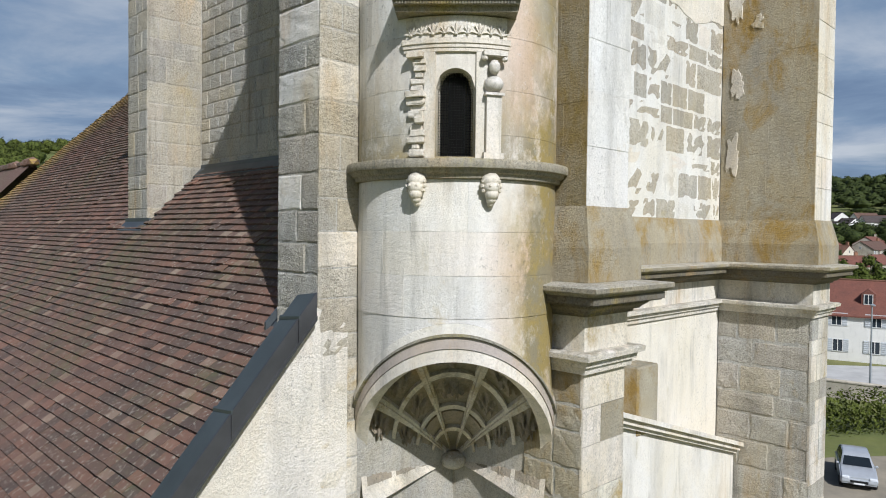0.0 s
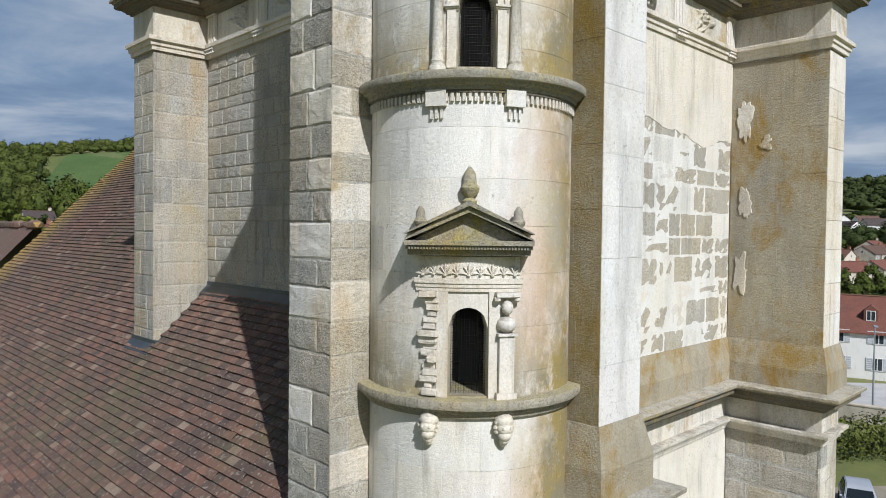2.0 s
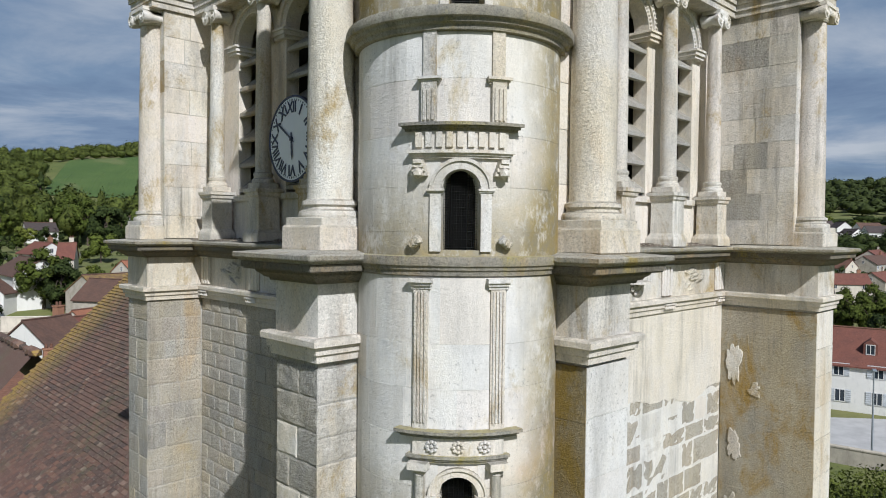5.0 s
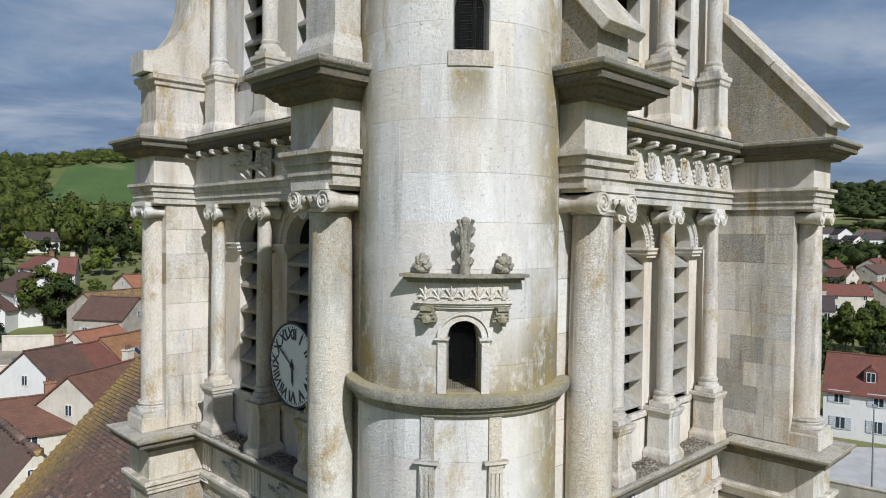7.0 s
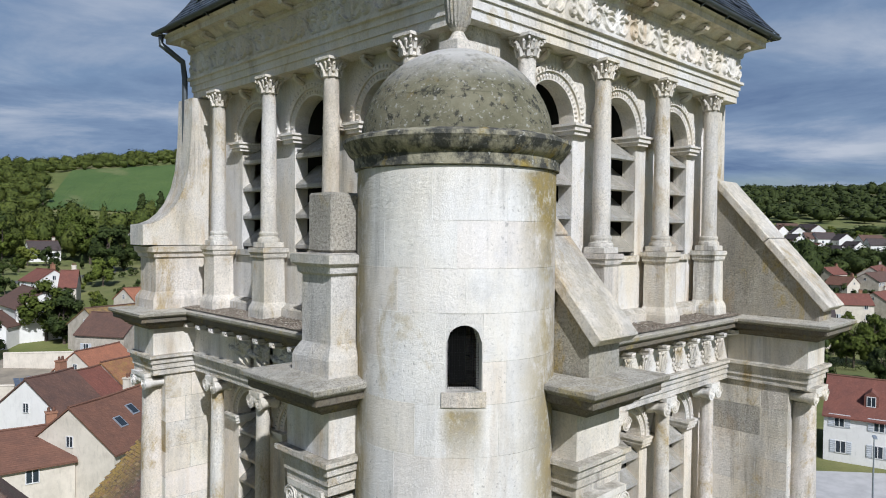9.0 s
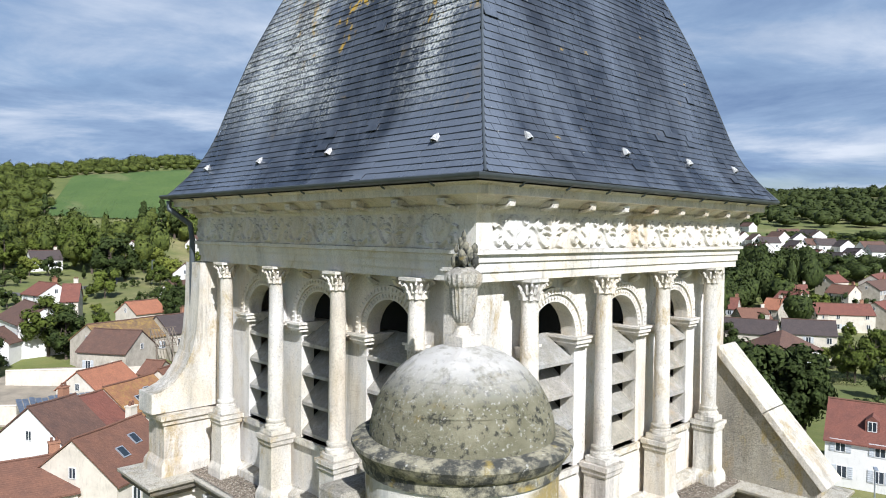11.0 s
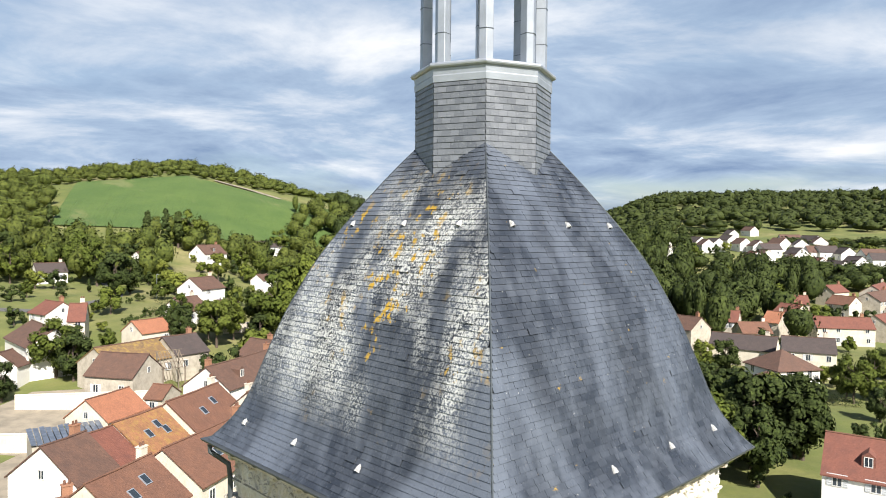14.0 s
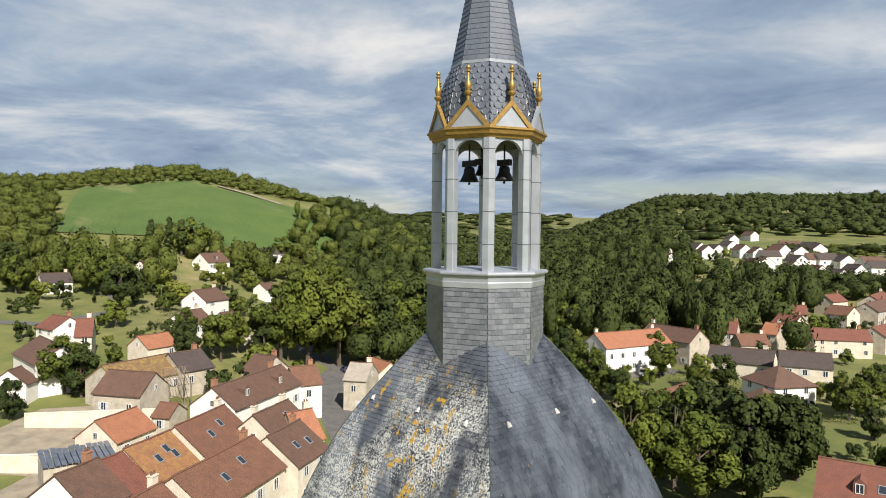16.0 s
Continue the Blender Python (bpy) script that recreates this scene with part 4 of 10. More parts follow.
# ---- window surrounds ----
def moulding(u0, u1, w, h, out, a0, mat, parent, name="moulding", label=""):
    bm = bmesh.new()
    for i, (f0, f1, o) in enumerate(((0, 0.3, 0.45), (0.3, 0.6, 0.7), (0.6, 1.0, 1.0))):
        bent_box(bm, u0 - out * o * 0.5, u1 + out * o * 0.5, w + h * f0, w + h * f1, out * o, a0)
    return part(name, bm, mat, parent, label)


def relief(bm, a0, u, w, size, rng, out=0.02, n_=7):
    """A small carved tuft of leaves on the wall."""
    for k in range(n_):
        t = math.pi * (0.05 + 0.9 * k / (n_ - 1))
        tip = tpos(a0 + math.degrees((u + size * 0.55 * math.cos(t)) / TR), TR + out, w + size * 0.8 * math.sin(t))
        base = tpos(a0 + math.degrees(u / TR), TR + out * 0.6, w)
        tube(bm, [base, base.lerp(tip, 0.6) + Vector((0, 0, size * 0.05)), tip], [size * 0.05, size * 0.09, size * 0.04], 4)
    ball(bm, tpos(a0 + math.degrees(u / TR), TR + out, w), size * 0.16, 1)


# lowest window: pediment, palmette frieze, damaged pilaster and herm, lion corbels
w1 = thing("pedimented_window", "small turret window framed by a carved pediment", "window")
a1 = -1.2
moulding(-0.40, 0.40, 14.42, 0.10, 0.03, a1, M["white"], w1, "architrave")
bm = bmesh.new()
bent_box(bm, -0.385, 0.385, 14.52, 14.68, 0.022, a1)
frz = part("frieze", bm, M["white"], w1)
rng = random.Random(1)
for k in range(9):
    bm = bmesh.new()
    relief(bm, a1, -0.34 + 0.085 * k, 14.55 if k % 2 else 14.545, 0.075 if k % 2 else 0.10, rng, 0.035, 5)
    part("palmette", bm, M["white"], frz, "carved palmette")
bm = bmesh.new()
m = tframe(a1, TR)
for w_, h_, o_ in ((14.69, 0.045, 0.10), (14.735, 0.03, 0.14), (14.765, 0.035, 0.17)):
    extrude_uv(bm, [(-0.42 - o_ * 0.3, w_), (0.42 + o_ * 0.3, w_), (0.42 + o_ * 0.3, w_ + h_), (-0.42 - o_ * 0.3, w_ + h_)], 0.30, m @ Matrix.Translation((0, -o_ + 0.03, 0)))
cor = part("cornice", bm, M["ledge"], w1)
for k in range(40):
    bm = bmesh.new()
    extrude_uv(bm, [(-0.44 + 0.022 * k, 14.735), (-0.428 + 0.022 * k, 14.735), (-0.428 + 0.022 * k, 14.76), (-0.44 + 0.022 * k, 14.76)], 0.02, m @ Matrix.Translation((0, -0.125, 0)))
    part("dentil", bm, M["ledge"], cor)
bm = bmesh.new()
for s in (-1, 1):
    for o_, th in ((0.12, 0.05), (0.15, 0.02)):
        y0 = 14.80 if o_ < 0.14 else 14.845
        extrude_uv(bm, [(s * 0.47, y0), (s * 0.47, y0 + 0.01), (0, y0 + 0.225 + th), (0, y0 + 0.205)], 0.28, m @ Matrix.Translation((0, -o_, 0)))
extrude_uv(bm, [(-0.42, 14.80), (0.42, 14.80), (0, 15.0)], 0.2, m @ Matrix.Translation((0, -0.03, 0)))
part("pediment", bm, M["ledge"], w1, "triangular pediment with ochre lichen")
for u_, z_, s_ in ((-0.36, 14.85, 0.75), (0.36, 14.85, 0.75), (0.0, 15.06, 1.05)):
    bm = bmesh.new()
    p = m @ Vector((u_, -0.02, 0))
    lathe(bm, [(0.05 * s_, z_), (0.055 * s_, z_ + 0.03 * s_), (0.03 * s_, z_ + 0.05 * s_), (0.065 * s_, z_ + 0.09 * s_), (0.07 * s_, z_ + 0.12 * s_), (0.05 * s_, z_ + 0.15 * s_), (0.045 * s_, z_ + 0.22 * s_), (0.01, z_ + 0.27 * s_)], 12, (p.x, p.y))
    part("finial_urn", bm, M["ledge"], w1, "small weathered stone urn", smooth=True)
for s in (-1, 1):                       # plain jamb strips beside the opening
    bm = bmesh.new()
    bent_box(bm, s * 0.195 - 0.042, s * 0.195 + 0.042, 13.62, 14.42, 0.012, a1)
    part("jamb", bm, M["white"], w1)
bm = bmesh.new()
rng = random.Random(12)
for k in range(16):                     # what is left of a pilaster, broken course by course
    z = 13.64 + 0.78 * k / 16
    c_, w_ = -0.28 + rng.uniform(-0.02, 0.02), rng.uniform(0.03, 0.075)
    bent_box(bm, c_ - w_, c_ + w_, z, z + 0.05, rng.uniform(0.015, 0.07), a1)
bevel(bm, 0.008)
for v in bm.verts:
    v.co += Vector((rng.uniform(-1, 1), rng.uniform(-1, 1), rng.uniform(-1, 1))) * 0.005
part("broken_pilaster", bm, M["white"], w1, "broken pilaster worn to a rough stump", smooth=False)
herm = bmesh.new()                      # worn figure of stone, one plain shape
uh = a1 + math.degrees(0.28 / TR)
bent_box(herm, 0.28 - 0.055, 0.28 + 0.055, 13.66, 14.10, 0.05, a1)
bent_box(herm, 0.28 - 0.075, 0.28 + 0.075, 13.62, 13.67, 0.06, a1)
bent_box(herm, 0.28 - 0.07, 0.28 + 0.07, 14.095, 14.115, 0.07, a1)
ball(herm, tpos(uh, TR + 0.03, 14.18), 0.075, 2, (1, 1, 0.85))
ball(herm, tpos(uh, TR + 0.045, 14.305), 0.045, 2, (1, 1, 1.25))
bent_box(herm, 0.28 - 0.085, 0.28 + 0.085, 14.385, 14.42, 0.08, a1)
for s in (-1, 1):
    ball(herm, tpos(uh + s * 5.0, TR + 0.05, 14.37), 0.028, 1)
tagged(part("herm_statue", herm, M["white"], None, "small worn stone herm figure beside the turret window", smooth=True), category="statue")
for a_ in (-19.8, 16.7):
    bm = bmesh.new()
    rng = random.Random(int(a_ * 10))
    for z_, r_, o_ in ((13.46, 0.075, 0.03), (13.41, 0.065, 0.05), (13.36, 0.055, 0.055), (13.32, 0.04, 0.045), (13.29, 0.03, 0.03)):
        ball(bm, tpos(a_, TR + o_, z_), r_, 2, (1, 1, 0.9))
    for k in range(12):
        t = 2 * math.pi * k / 12
        ball(bm, tpos(a_ + 4.4 * math.cos(t), TR + 0.05, 13.42 + 0.07 * math.sin(t)), 0.02, 1)
    for s in (-1, 1):
        ball(bm, tpos(a_ + s * 1.7, TR + 0.105, 13.42), 0.012, 1)
    tagged(part("lion_corbel", bm, M["white"], None, "carved lion-mask corbel under the sill course", smooth=True), category="corbel", group="lion corbels")


def round_surround(parent, a0, sill, crown, hw, band, mat):
    bm = bmesh.new()
    spring = crown - hw
    n_ = 16
    for k in range(n_):
        t0, t1 = math.pi * k / n_, math.pi * (k + 1) / n_
        bent(bm, [((hw + d) * math.cos(t), spring + (hw + d) * math.sin(t)) for d, t in ((0.0, t0), (band, t0), (band, t1), (0.0, t1))], TR - 0.03, TR + 0.02, a0)
        bent(bm, [((hw + d) * math.cos(t), spring + (hw + d) * math.sin(t)) for d, t in ((band * 0.7, t0), (band, t0), (band, t1), (band * 0.7, t1))], TR - 0.03, TR + 0.035, a0)
    part("archivolt", bm, mat, parent)
    for s in (-1, 1):
        bm = bmesh.new()
        u = s * (hw + band * 0.5)
        bent_box(bm, u - band * 0.48, u + band * 0.48, sill - 0.01, spring - 0.03, 0.018, a0)
        part("jamb", bm, mat, parent)
        moulding(u - band * 0.5, u + band * 0.5, spring - 0.04, 0.04, 0.04, a0, mat, parent, "impost")


# second window: small columns, carved frieze, two tall strips above
w2 = thing("columned_window", "small turret window between slim colonnettes", "window")
a2 = WINDOWS[1][0]
round_surround(w2, a2, 16.08, 16.68, 0.15, 0.07, M["white"])
for s in (-1, 1):
    m = tframe(a2 + s * math.degrees(0.285 / TR), TR + 0.02)
    p = m.translation
    bm = bmesh.new()
    lathe(bm, [(0.065, 16.04), (0.065, 16.08), (0.05, 16.10), (0.055, 16.12), (0.043, 16.14), (0.043, 16.3), (0.038, 16.68), (0.045, 16.69), (0.04, 16.70), (0.055, 16.74)], 14, (p.x, p.y))
    col = part("colonnette", bm, M["stone"], w2, smooth=True)
    bm = bmesh.new()
    extrude_uv(bm, [(-0.075, 16.735), (0.075, 16.735), (0.075, 16.79), (-0.075, 16.79)], 0.14, m @ Matrix.Translation((0, -0.075, 0)))
    part("capital", bm, M["white"], col)
moulding(-0.36, 0.36, 16.78, 0.06, 0.05, a2, M["ledge"], w2, "architrave")
bm = bmesh.new()
bent_box(bm, -0.34, 0.34, 16.84, 16.98, 0.03, a2)
frz = part("frieze", bm, M["white"], w2)
for k in range(3):
    bm = bmesh.new()
    for i in range(8):
        t = 2 * math.pi * i / 8
        ball(bm, tpos(a2 + math.degrees((-0.19 + 0.19 * k + 0.035 * math.cos(t)) / TR), TR + 0.04, 16.91 + 0.035 * math.sin(t)), 0.018, 1)
    ball(bm, tpos(a2 + math.degrees((-0.19 + 0.19 * k) / TR), TR + 0.045, 16.91), 0.018, 1)
    part("rosette", bm, M["white"], frz, "carved rosette", smooth=True)
moulding(-0.42, 0.42, 16.97, 0.06, 0.09, a2, M["ledge"], w2, "cornice", "lichen-topped cornice")
for s in (-1, 1):
    a_ = a2 + s * 19.5
    bm = bmesh.new()
    bent_box(bm, -0.058, 0.058, 17.03, 18.14, 0.018, a_)
    strip = part("pilaster_strip", bm, M["stone"], w2, "tall fluted pilaster strip")
    for k in range(4):
        bm = bmesh.new()
        bent_box(bm, -0.045 + 0.026 * k, -0.033 + 0.026 * k, 17.08, 18.06, 0.03, a_)
        part("flute", bm, M["stone"], strip)
    moulding(-0.062, 0.062, 18.08, 0.08, 0.06, a_, M["white"], strip, "capital")
    bm = bmesh.new()                # triple drops under the sill course
    for k in range(3):
        bent_box(bm, -0.05 + 0.04 * k, -0.03 + 0.04 * k, 15.70, 15.80, 0.02, a_)
    bent_box(bm, -0.075, 0.075, 15.79, 15.91, 0.045, a_)
    part("bracket", bm, M["white"], w2, "fluted bracket with drops")

# third window
w3 = thing("arched_window", "small turret window with a leaf-carved arch", "window")
a3 = WINDOWS[2][0]
round_surround(w3, a3, 18.37, 18.97, 0.145, 0.085, M["white"])
for s in (-1, 1):
    bm = bmesh.new()
    for k in range(6):
        ball(bm, tpos(a3 + s * math.degrees((0.30 + 0.012 * k) / TR), TR + 0.05 - 0.004 * k, 18.44 - 0.008 * k + 0.02 * (k % 2)), 0.035, 1)
    part("scroll", bm, M["stone"], w3, "worn carved scroll")
    bm = bmesh.new()
    for k in range(4):
        bent_box(bm, s * 0.305 - 0.06 + 0.01 * k, s * 0.305 + 0.06 - 0.01 * k, 18.92 + 0.03 * k, 18.95 + 0.03 * k, 0.045 + 0.012 * k, a3)
    ball(bm, tpos(a3 + s * math.degrees(0.305 / TR), TR + 0.06, 18.94), 0.045, 1)
    part("console", bm, M["white"], w3, "carved console", smooth=False)
moulding(-0.36, 0.36, 19.05, 0.06, 0.06, a3, M["white"], w3, "architrave")
bm = bmesh.new()
bent_box(bm, -0.35, 0.35, 19.11, 19.26, 0.03, a3)
frz = part("frieze", bm, M["white"], w3)
for k in range(9):
    bm = bmesh.new()
    bent_box(bm, -0.33 + 0.075 * k, -0.285 + 0.075 * k, 19.13, 19.24, 0.05, a3)
    part("fluted_block", bm, M["white"], frz)
moulding(-0.40, 0.40, 19.25, 0.06, 0.09, a3, M["ledge"], w3, "cornice")
for s in (-1, 1):
    a_ = 2.6 + s * 17.1
    bm = bmesh.new()
    bent_box(bm, -0.055, 0.055, 19.31, 19.62, 0.04, a_)
    ped = part("pilaster_foot", bm, M["stone"], w3)
    for k in range(3):
        bm = bmesh.new()
        bent_box(bm, -0.04 + 0.032 * k, -0.024 + 0.032 * k, 19.33, 19.56, 0.052, a_)
        part("flute", bm, M["stone"], ped)
    moulding(-0.06, 0.06, 19.60, 0.05, 0.06, a_, M["white"], ped, "cap")
    bm = bmesh.new()
    bent_box(bm, -0.05, 0.05, 19.65, 20.0, 0.02, a_)
    part("pilaster_strip", bm, M["stone"], w3)

# fourth window: consoles, swag frieze, three small figures of stone
w4 = thing("crowned_window", "small turret window under a carved and crested entablature", "window")
a4 = WINDOWS[3][0]
round_surround(w4, a4, 20.17, 20.71, 0.13, 0.065, M["white"])
for s in (-1, 1):
    bm = bmesh.new()
    for k in range(4):
        bent_box(bm, s * 0.265 - 0.065 + 0.008 * k, s * 0.265 + 0.065 - 0.008 * k, 20.70 + 0.028 * k, 20.73 + 0.028 * k, 0.05 + 0.014 * k, a4)
    ball(bm, tpos(a4 + s * math.degrees(0.265 / TR), TR + 0.07, 20.72), 0.045, 1)
    part("console", bm, M["ledge"], w4, "carved console")
moulding(-0.34, 0.34, 20.80, 0.06, 0.05, a4, M["white"], w4, "architrave")
bm = bmesh.new()
bent_box(bm, -0.33, 0.33, 20.86, 20.99, 0.03, a4)
frz = part("frieze", bm, M["white"], w4)
for k in range(7):
    bm = bmesh.new()
    relief(bm, a4, -0.285 + 0.095 * k, 20.875, 0.10 if k % 2 else 0.12, rng, 0.045, 5)
    part("palmette", bm, M["white"], frz, "carved palmette")
moulding(-0.40, 0.40, 20.99, 0.07, 0.11, a4, M["ledge"], w4, "cornice", "lichen-topped cornice")
for u_ in (-0.30, 0.28):                # fan-leaved crests
    bm = bmesh.new()
    for k in range(5):
        t = math.pi * (0.12 + 0.76 * k / 4)
        f = lambda q, o: tpos(a4 + math.degrees((u_ + 0.06 * q * math.cos(t)) / TR), TR + o, 21.08 + 0.125 * q * math.sin(t))
        tube(bm, [f(0.1, 0.05), f(0.6, 0.075), f(0.95, 0.06), f(1.02, 0.03)], [0.016, 0.027, 0.024, 0.010], 7)
    ball(bm, tpos(a4 + math.degrees(u_ / TR), TR + 0.05, 21.085), 0.04, 2, (1.3, 1.3, 0.7))
    part("crest", bm, M["ledge"], w4, "worn carved leaf crest", smooth=True)
bm = bmesh.new()                        # tall acanthus finial
mid = a4 - 0.2
g = lambda u, o, z: tpos(mid + math.degrees(u / TR), TR + o, z)
tube(bm, [g(0, 0.06, 21.07), g(0, 0.08, 21.14), g(0, 0.06, 21.24), g(0, 0.05, 21.36), g(0, 0.08, 21.44)], [0.045, 0.036, 0.042, 0.034, 0.026], 10)
for s in (-1, 1):
    for z, w, h in ((21.12, 0.045, 0.05), (21.22, 0.05, 0.06), (21.33, 0.052, 0.07)):
        tube(bm, [g(s * 0.02, 0.05, z), g(s * w * 0.8, 0.07, z + h * 0.5), g(s * w, 0.07, z + h), g(s * w * 1.25, 0.05, z + h * 0.8)], [0.02, 0.025, 0.02, 0.012], 7)
    tube(bm, [g(s * 0.015, 0.075, 21.10), g(s * 0.02, 0.09, 21.25), g(s * 0.03, 0.085, 21.40), g(s * 0.05, 0.10, 21.46)], [0.012, 0.014, 0.014, 0.018], 6)
ball(bm, g(0, 0.06, 21.45), 0.035, 2)
part("leaf_finial", bm, M["ledge"], w4, "weathered stone acanthus finial", smooth=True)
bm = bmesh.new()
bent_box(bm, -0.17, 0.17, 22.60, 22.715, 0.012, WINDOWS[4][0])
part("window_sill", bm, M["stone"], turret, "plain window sill stained ochre below")

# ---- slate roof and lantern ----
roof = thing("slate_roof", "bell-shaped hipped roof of dark blue-grey slates", "roof")
CX, CY = 2.92, 2.84
PROFILE = [(3.41, 27.01), (3.14, 27.32), (2.90, 27.80), (2.71, 28.45), (2.46, 29.25), (2.08, 30.18), (1.77, 30.74), (1.45, 31.26), (1.10, 31.80), (0.80, 32.22), (0.50, 32.6)]


def smooth_profile(n_=70):
    """The bell curve of the roof, rounded between its main heights."""
    zs = np.array([p[1] for p in PROFILE])
    hs = np.array([p[0] for p in PROFILE])
    z = np.linspace(zs[0], zs[-1], 400)
    h = np.interp(z, zs, hs)
    k = np.ones(41) / 41
    hp = np.concatenate([h[0] + (h[0] - h[20:0:-1]), h, h[-1] + (h[-1] - h[-2:-22:-1])])
    h = np.convolve(hp, k, "valid")
    arc = np.concatenate([[0], np.cumsum(np.hypot(np.diff(h), np.diff(z)))])
    s = np.linspace(0, arc[-1], n_)
    return [(float(np.interp(q, arc, h)), float(np.interp(q, arc, z))) for q in s]


ROWS = smooth_profile()
bm = bmesh.new()
rings = []
for h, z in ROWS:
    h -= 0.012
    rings.append([bm.verts.new((CX + sx * h, CY + sy * h, z - 0.012)) for sx, sy in ((-1, -1), (1, -1), (1, 1), (-1, 1))])
for a, b in zip(rings, rings[1:]):
    for k in range(4):
        bm.faces.new((a[k], a[(k + 1) % 4], b[(k + 1) % 4], b[k]))
bm.faces.new(rings[-1])
bm.faces.new(rings[0][::-1])


def slate(name, rnd, lichen):
    n = Nodes(name)
    r = n.object_random() if rnd == "object" else n.island_random()
    c = n.mix(r, (0.021, 0.026, 0.035), (0.044, 0.051, 0.064))
    # pale vertical streaks: sky sheen painted into the slate colour
    c = n.mix(n.mul(n.level(n.noise(2.4, 5, 0.6, (1, 1, 0.07), 2.0), 0.46, 0.66), 0.35), c, (0.14, 0.16, 0.19))
    c = n.mix(n.mul(n.level(n.noise(0.55, 4, 0.55, (1, 1, 0.10), 7.0, 0.2), 0.46, 0.60), 0.75), c, (0.125, 0.145, 0.178))
    c = n.mix(n.mul(n.level(n.noise(40, 4, 0.7, shift=5.0), 0.62, 0.7), 0.5), c, (0.20, 0.21, 0.21))
    if lichen:
        sep = n.add("ShaderNodeSeparateXYZ")
        n.link(n.pos, sep.inputs[0])
        zone = n.nt.nodes.new("ShaderNodeMapRange")
        zone.inputs["From Min"].default_value, zone.inputs["From Max"].default_value = 27.7, 28.5
        n.link(sep.outputs[2], zone.inputs["Value"])
        streak = n.ramp(n.noise(1.25, 5, 0.55, (1.0, 1.0, 0.13), 4.0, 0.2), ((0.40, (0.05, 0.05, 0.05)), (0.55, (1, 1, 1))))
        fine = n.noise(30, 9, 0.8, (1, 1, 0.8), 1.0)
        each = n.mix(0.05, fine, r)
        fleck = n.level(each, 0.482, 0.52)
        fade = n.nt.nodes.new("ShaderNodeMapRange")
        fade.inputs["From Min"].default_value, fade.inputs["From Max"].default_value = 32.0, 31.0
        n.link(sep.outputs[2], fade.inputs["Value"])
        near = n.nt.nodes.new("ShaderNodeMapRange")        # thins out towards the far edge
        near.inputs["From Min"].default_value, near.inputs["From Max"].default_value = 6.1, 4.6
        n.link(sep.outputs[1], near.inputs["Value"])
        zone_all = n.mul(n.mul(zone.outputs[0], fade.outputs[0]), n.mix(0.7, (1, 1, 1), near.outputs[0]))
        crust = n.mul(n.mul(streak, fleck), zone_all)
        c = n.mix(n.mul(crust, 0.9), c, (0.55, 0.56, 0.52))
        gold = n.mul(n.level(n.noise(6.0, 6, 0.65, (1, 1, 0.6), 9.0), 0.575, 0.60), n.level(n.noise(0.55, 2, 0.5, shift=2.0), 0.43, 0.52))
        c = n.mix(n.mul(gold, zone_all), c, (0.42, 0.26, 0.025))
    else:
        c = n.mix(n.mul(n.level(n.noise(7.0, 5, 0.6, shift=9.0), 0.70, 0.73), 0.9), c, (0.38, 0.24, 0.04))
        c = n.mix(n.level(n.noise(22, 4, 0.6, shift=3.0), 0.70, 0.73), c, (0.5, 0.5, 0.48))
    rough = n.ramp(n.noise(1.2, 4, 0.6, (1, 1, 0.2), 6.0), ((0.35, (0.20, 0.20, 0.20)), (0.65, (0.44, 0.44, 0.44))))
    return n.done(c, rough, n.noise(34, 6, 0.65), 0.35, 0.008)


M["slate"] = slate("blue-grey slate", "object", False)
M["slate_lichen"] = slate("slate crusted with pale lichen", "object", True)
# drum slates: the paler grey paints the sky's reflection into the colour
n = Nodes("slates with painted sheen")
c = n.mix(n.island_random(), (0.085, 0.095, 0.108), (0.15, 0.162, 0.178))
c = n.mix(n.mul(n.level(n.noise(26, 5, 0.7), 0.55, 0.66), 0.5), c, (0.26, 0.27, 0.27))
M["slate_pale"] = n.done(c, 0.38, n.noise(30, 6, 0.65), 0.35, 0.008)
M["slate_far"] = slate("blue-grey slates", "island", False)
M["slate_lichen_far"] = slate("slates crusted with pale lichen", "island", True)
part("boarding", bm, M["lead"], roof)


def slate_unit(bm):
    """One slate: unit wide and long, thin, tail lifted over the row below."""
    v = [bm.verts.new(p) for p in ((-0.5, -0.06, 0.006), (0.5, -0.06, 0.006), (0.5, 1.0, 0.0), (-0.5, 1.0, 0.0), (-0.5, -0.06, 0.015), (0.5, -0.06, 0.015), (0.5, 1.0, 0.004), (-0.5, 1.0, 0.004))]
    for f in ((4, 5, 6, 7), (0, 1, 5, 4), (1, 2, 6, 5), (3, 0, 4, 7)):
        bm.faces.new([v[i] for i in f])


SLATE = {}
for key, mat in (("slate", M["slate"]), ("slate_lichen", M["slate_lichen"])):
    bm = bmesh.new()
    slate_unit(bm)
    me = bpy.data.meshes.new(key)
    bm.to_mesh(me)
    bm.free()
    me.materials.append(mat)
    SLATE[key] = me
bm = bmesh.new()
slate_unit(bm)
bm.verts.index_update()
SV = np.array([v.co[:] for v in bm.verts])
SF = np.array([[v.index for v in f.verts] for f in bm.faces])
bm.free()


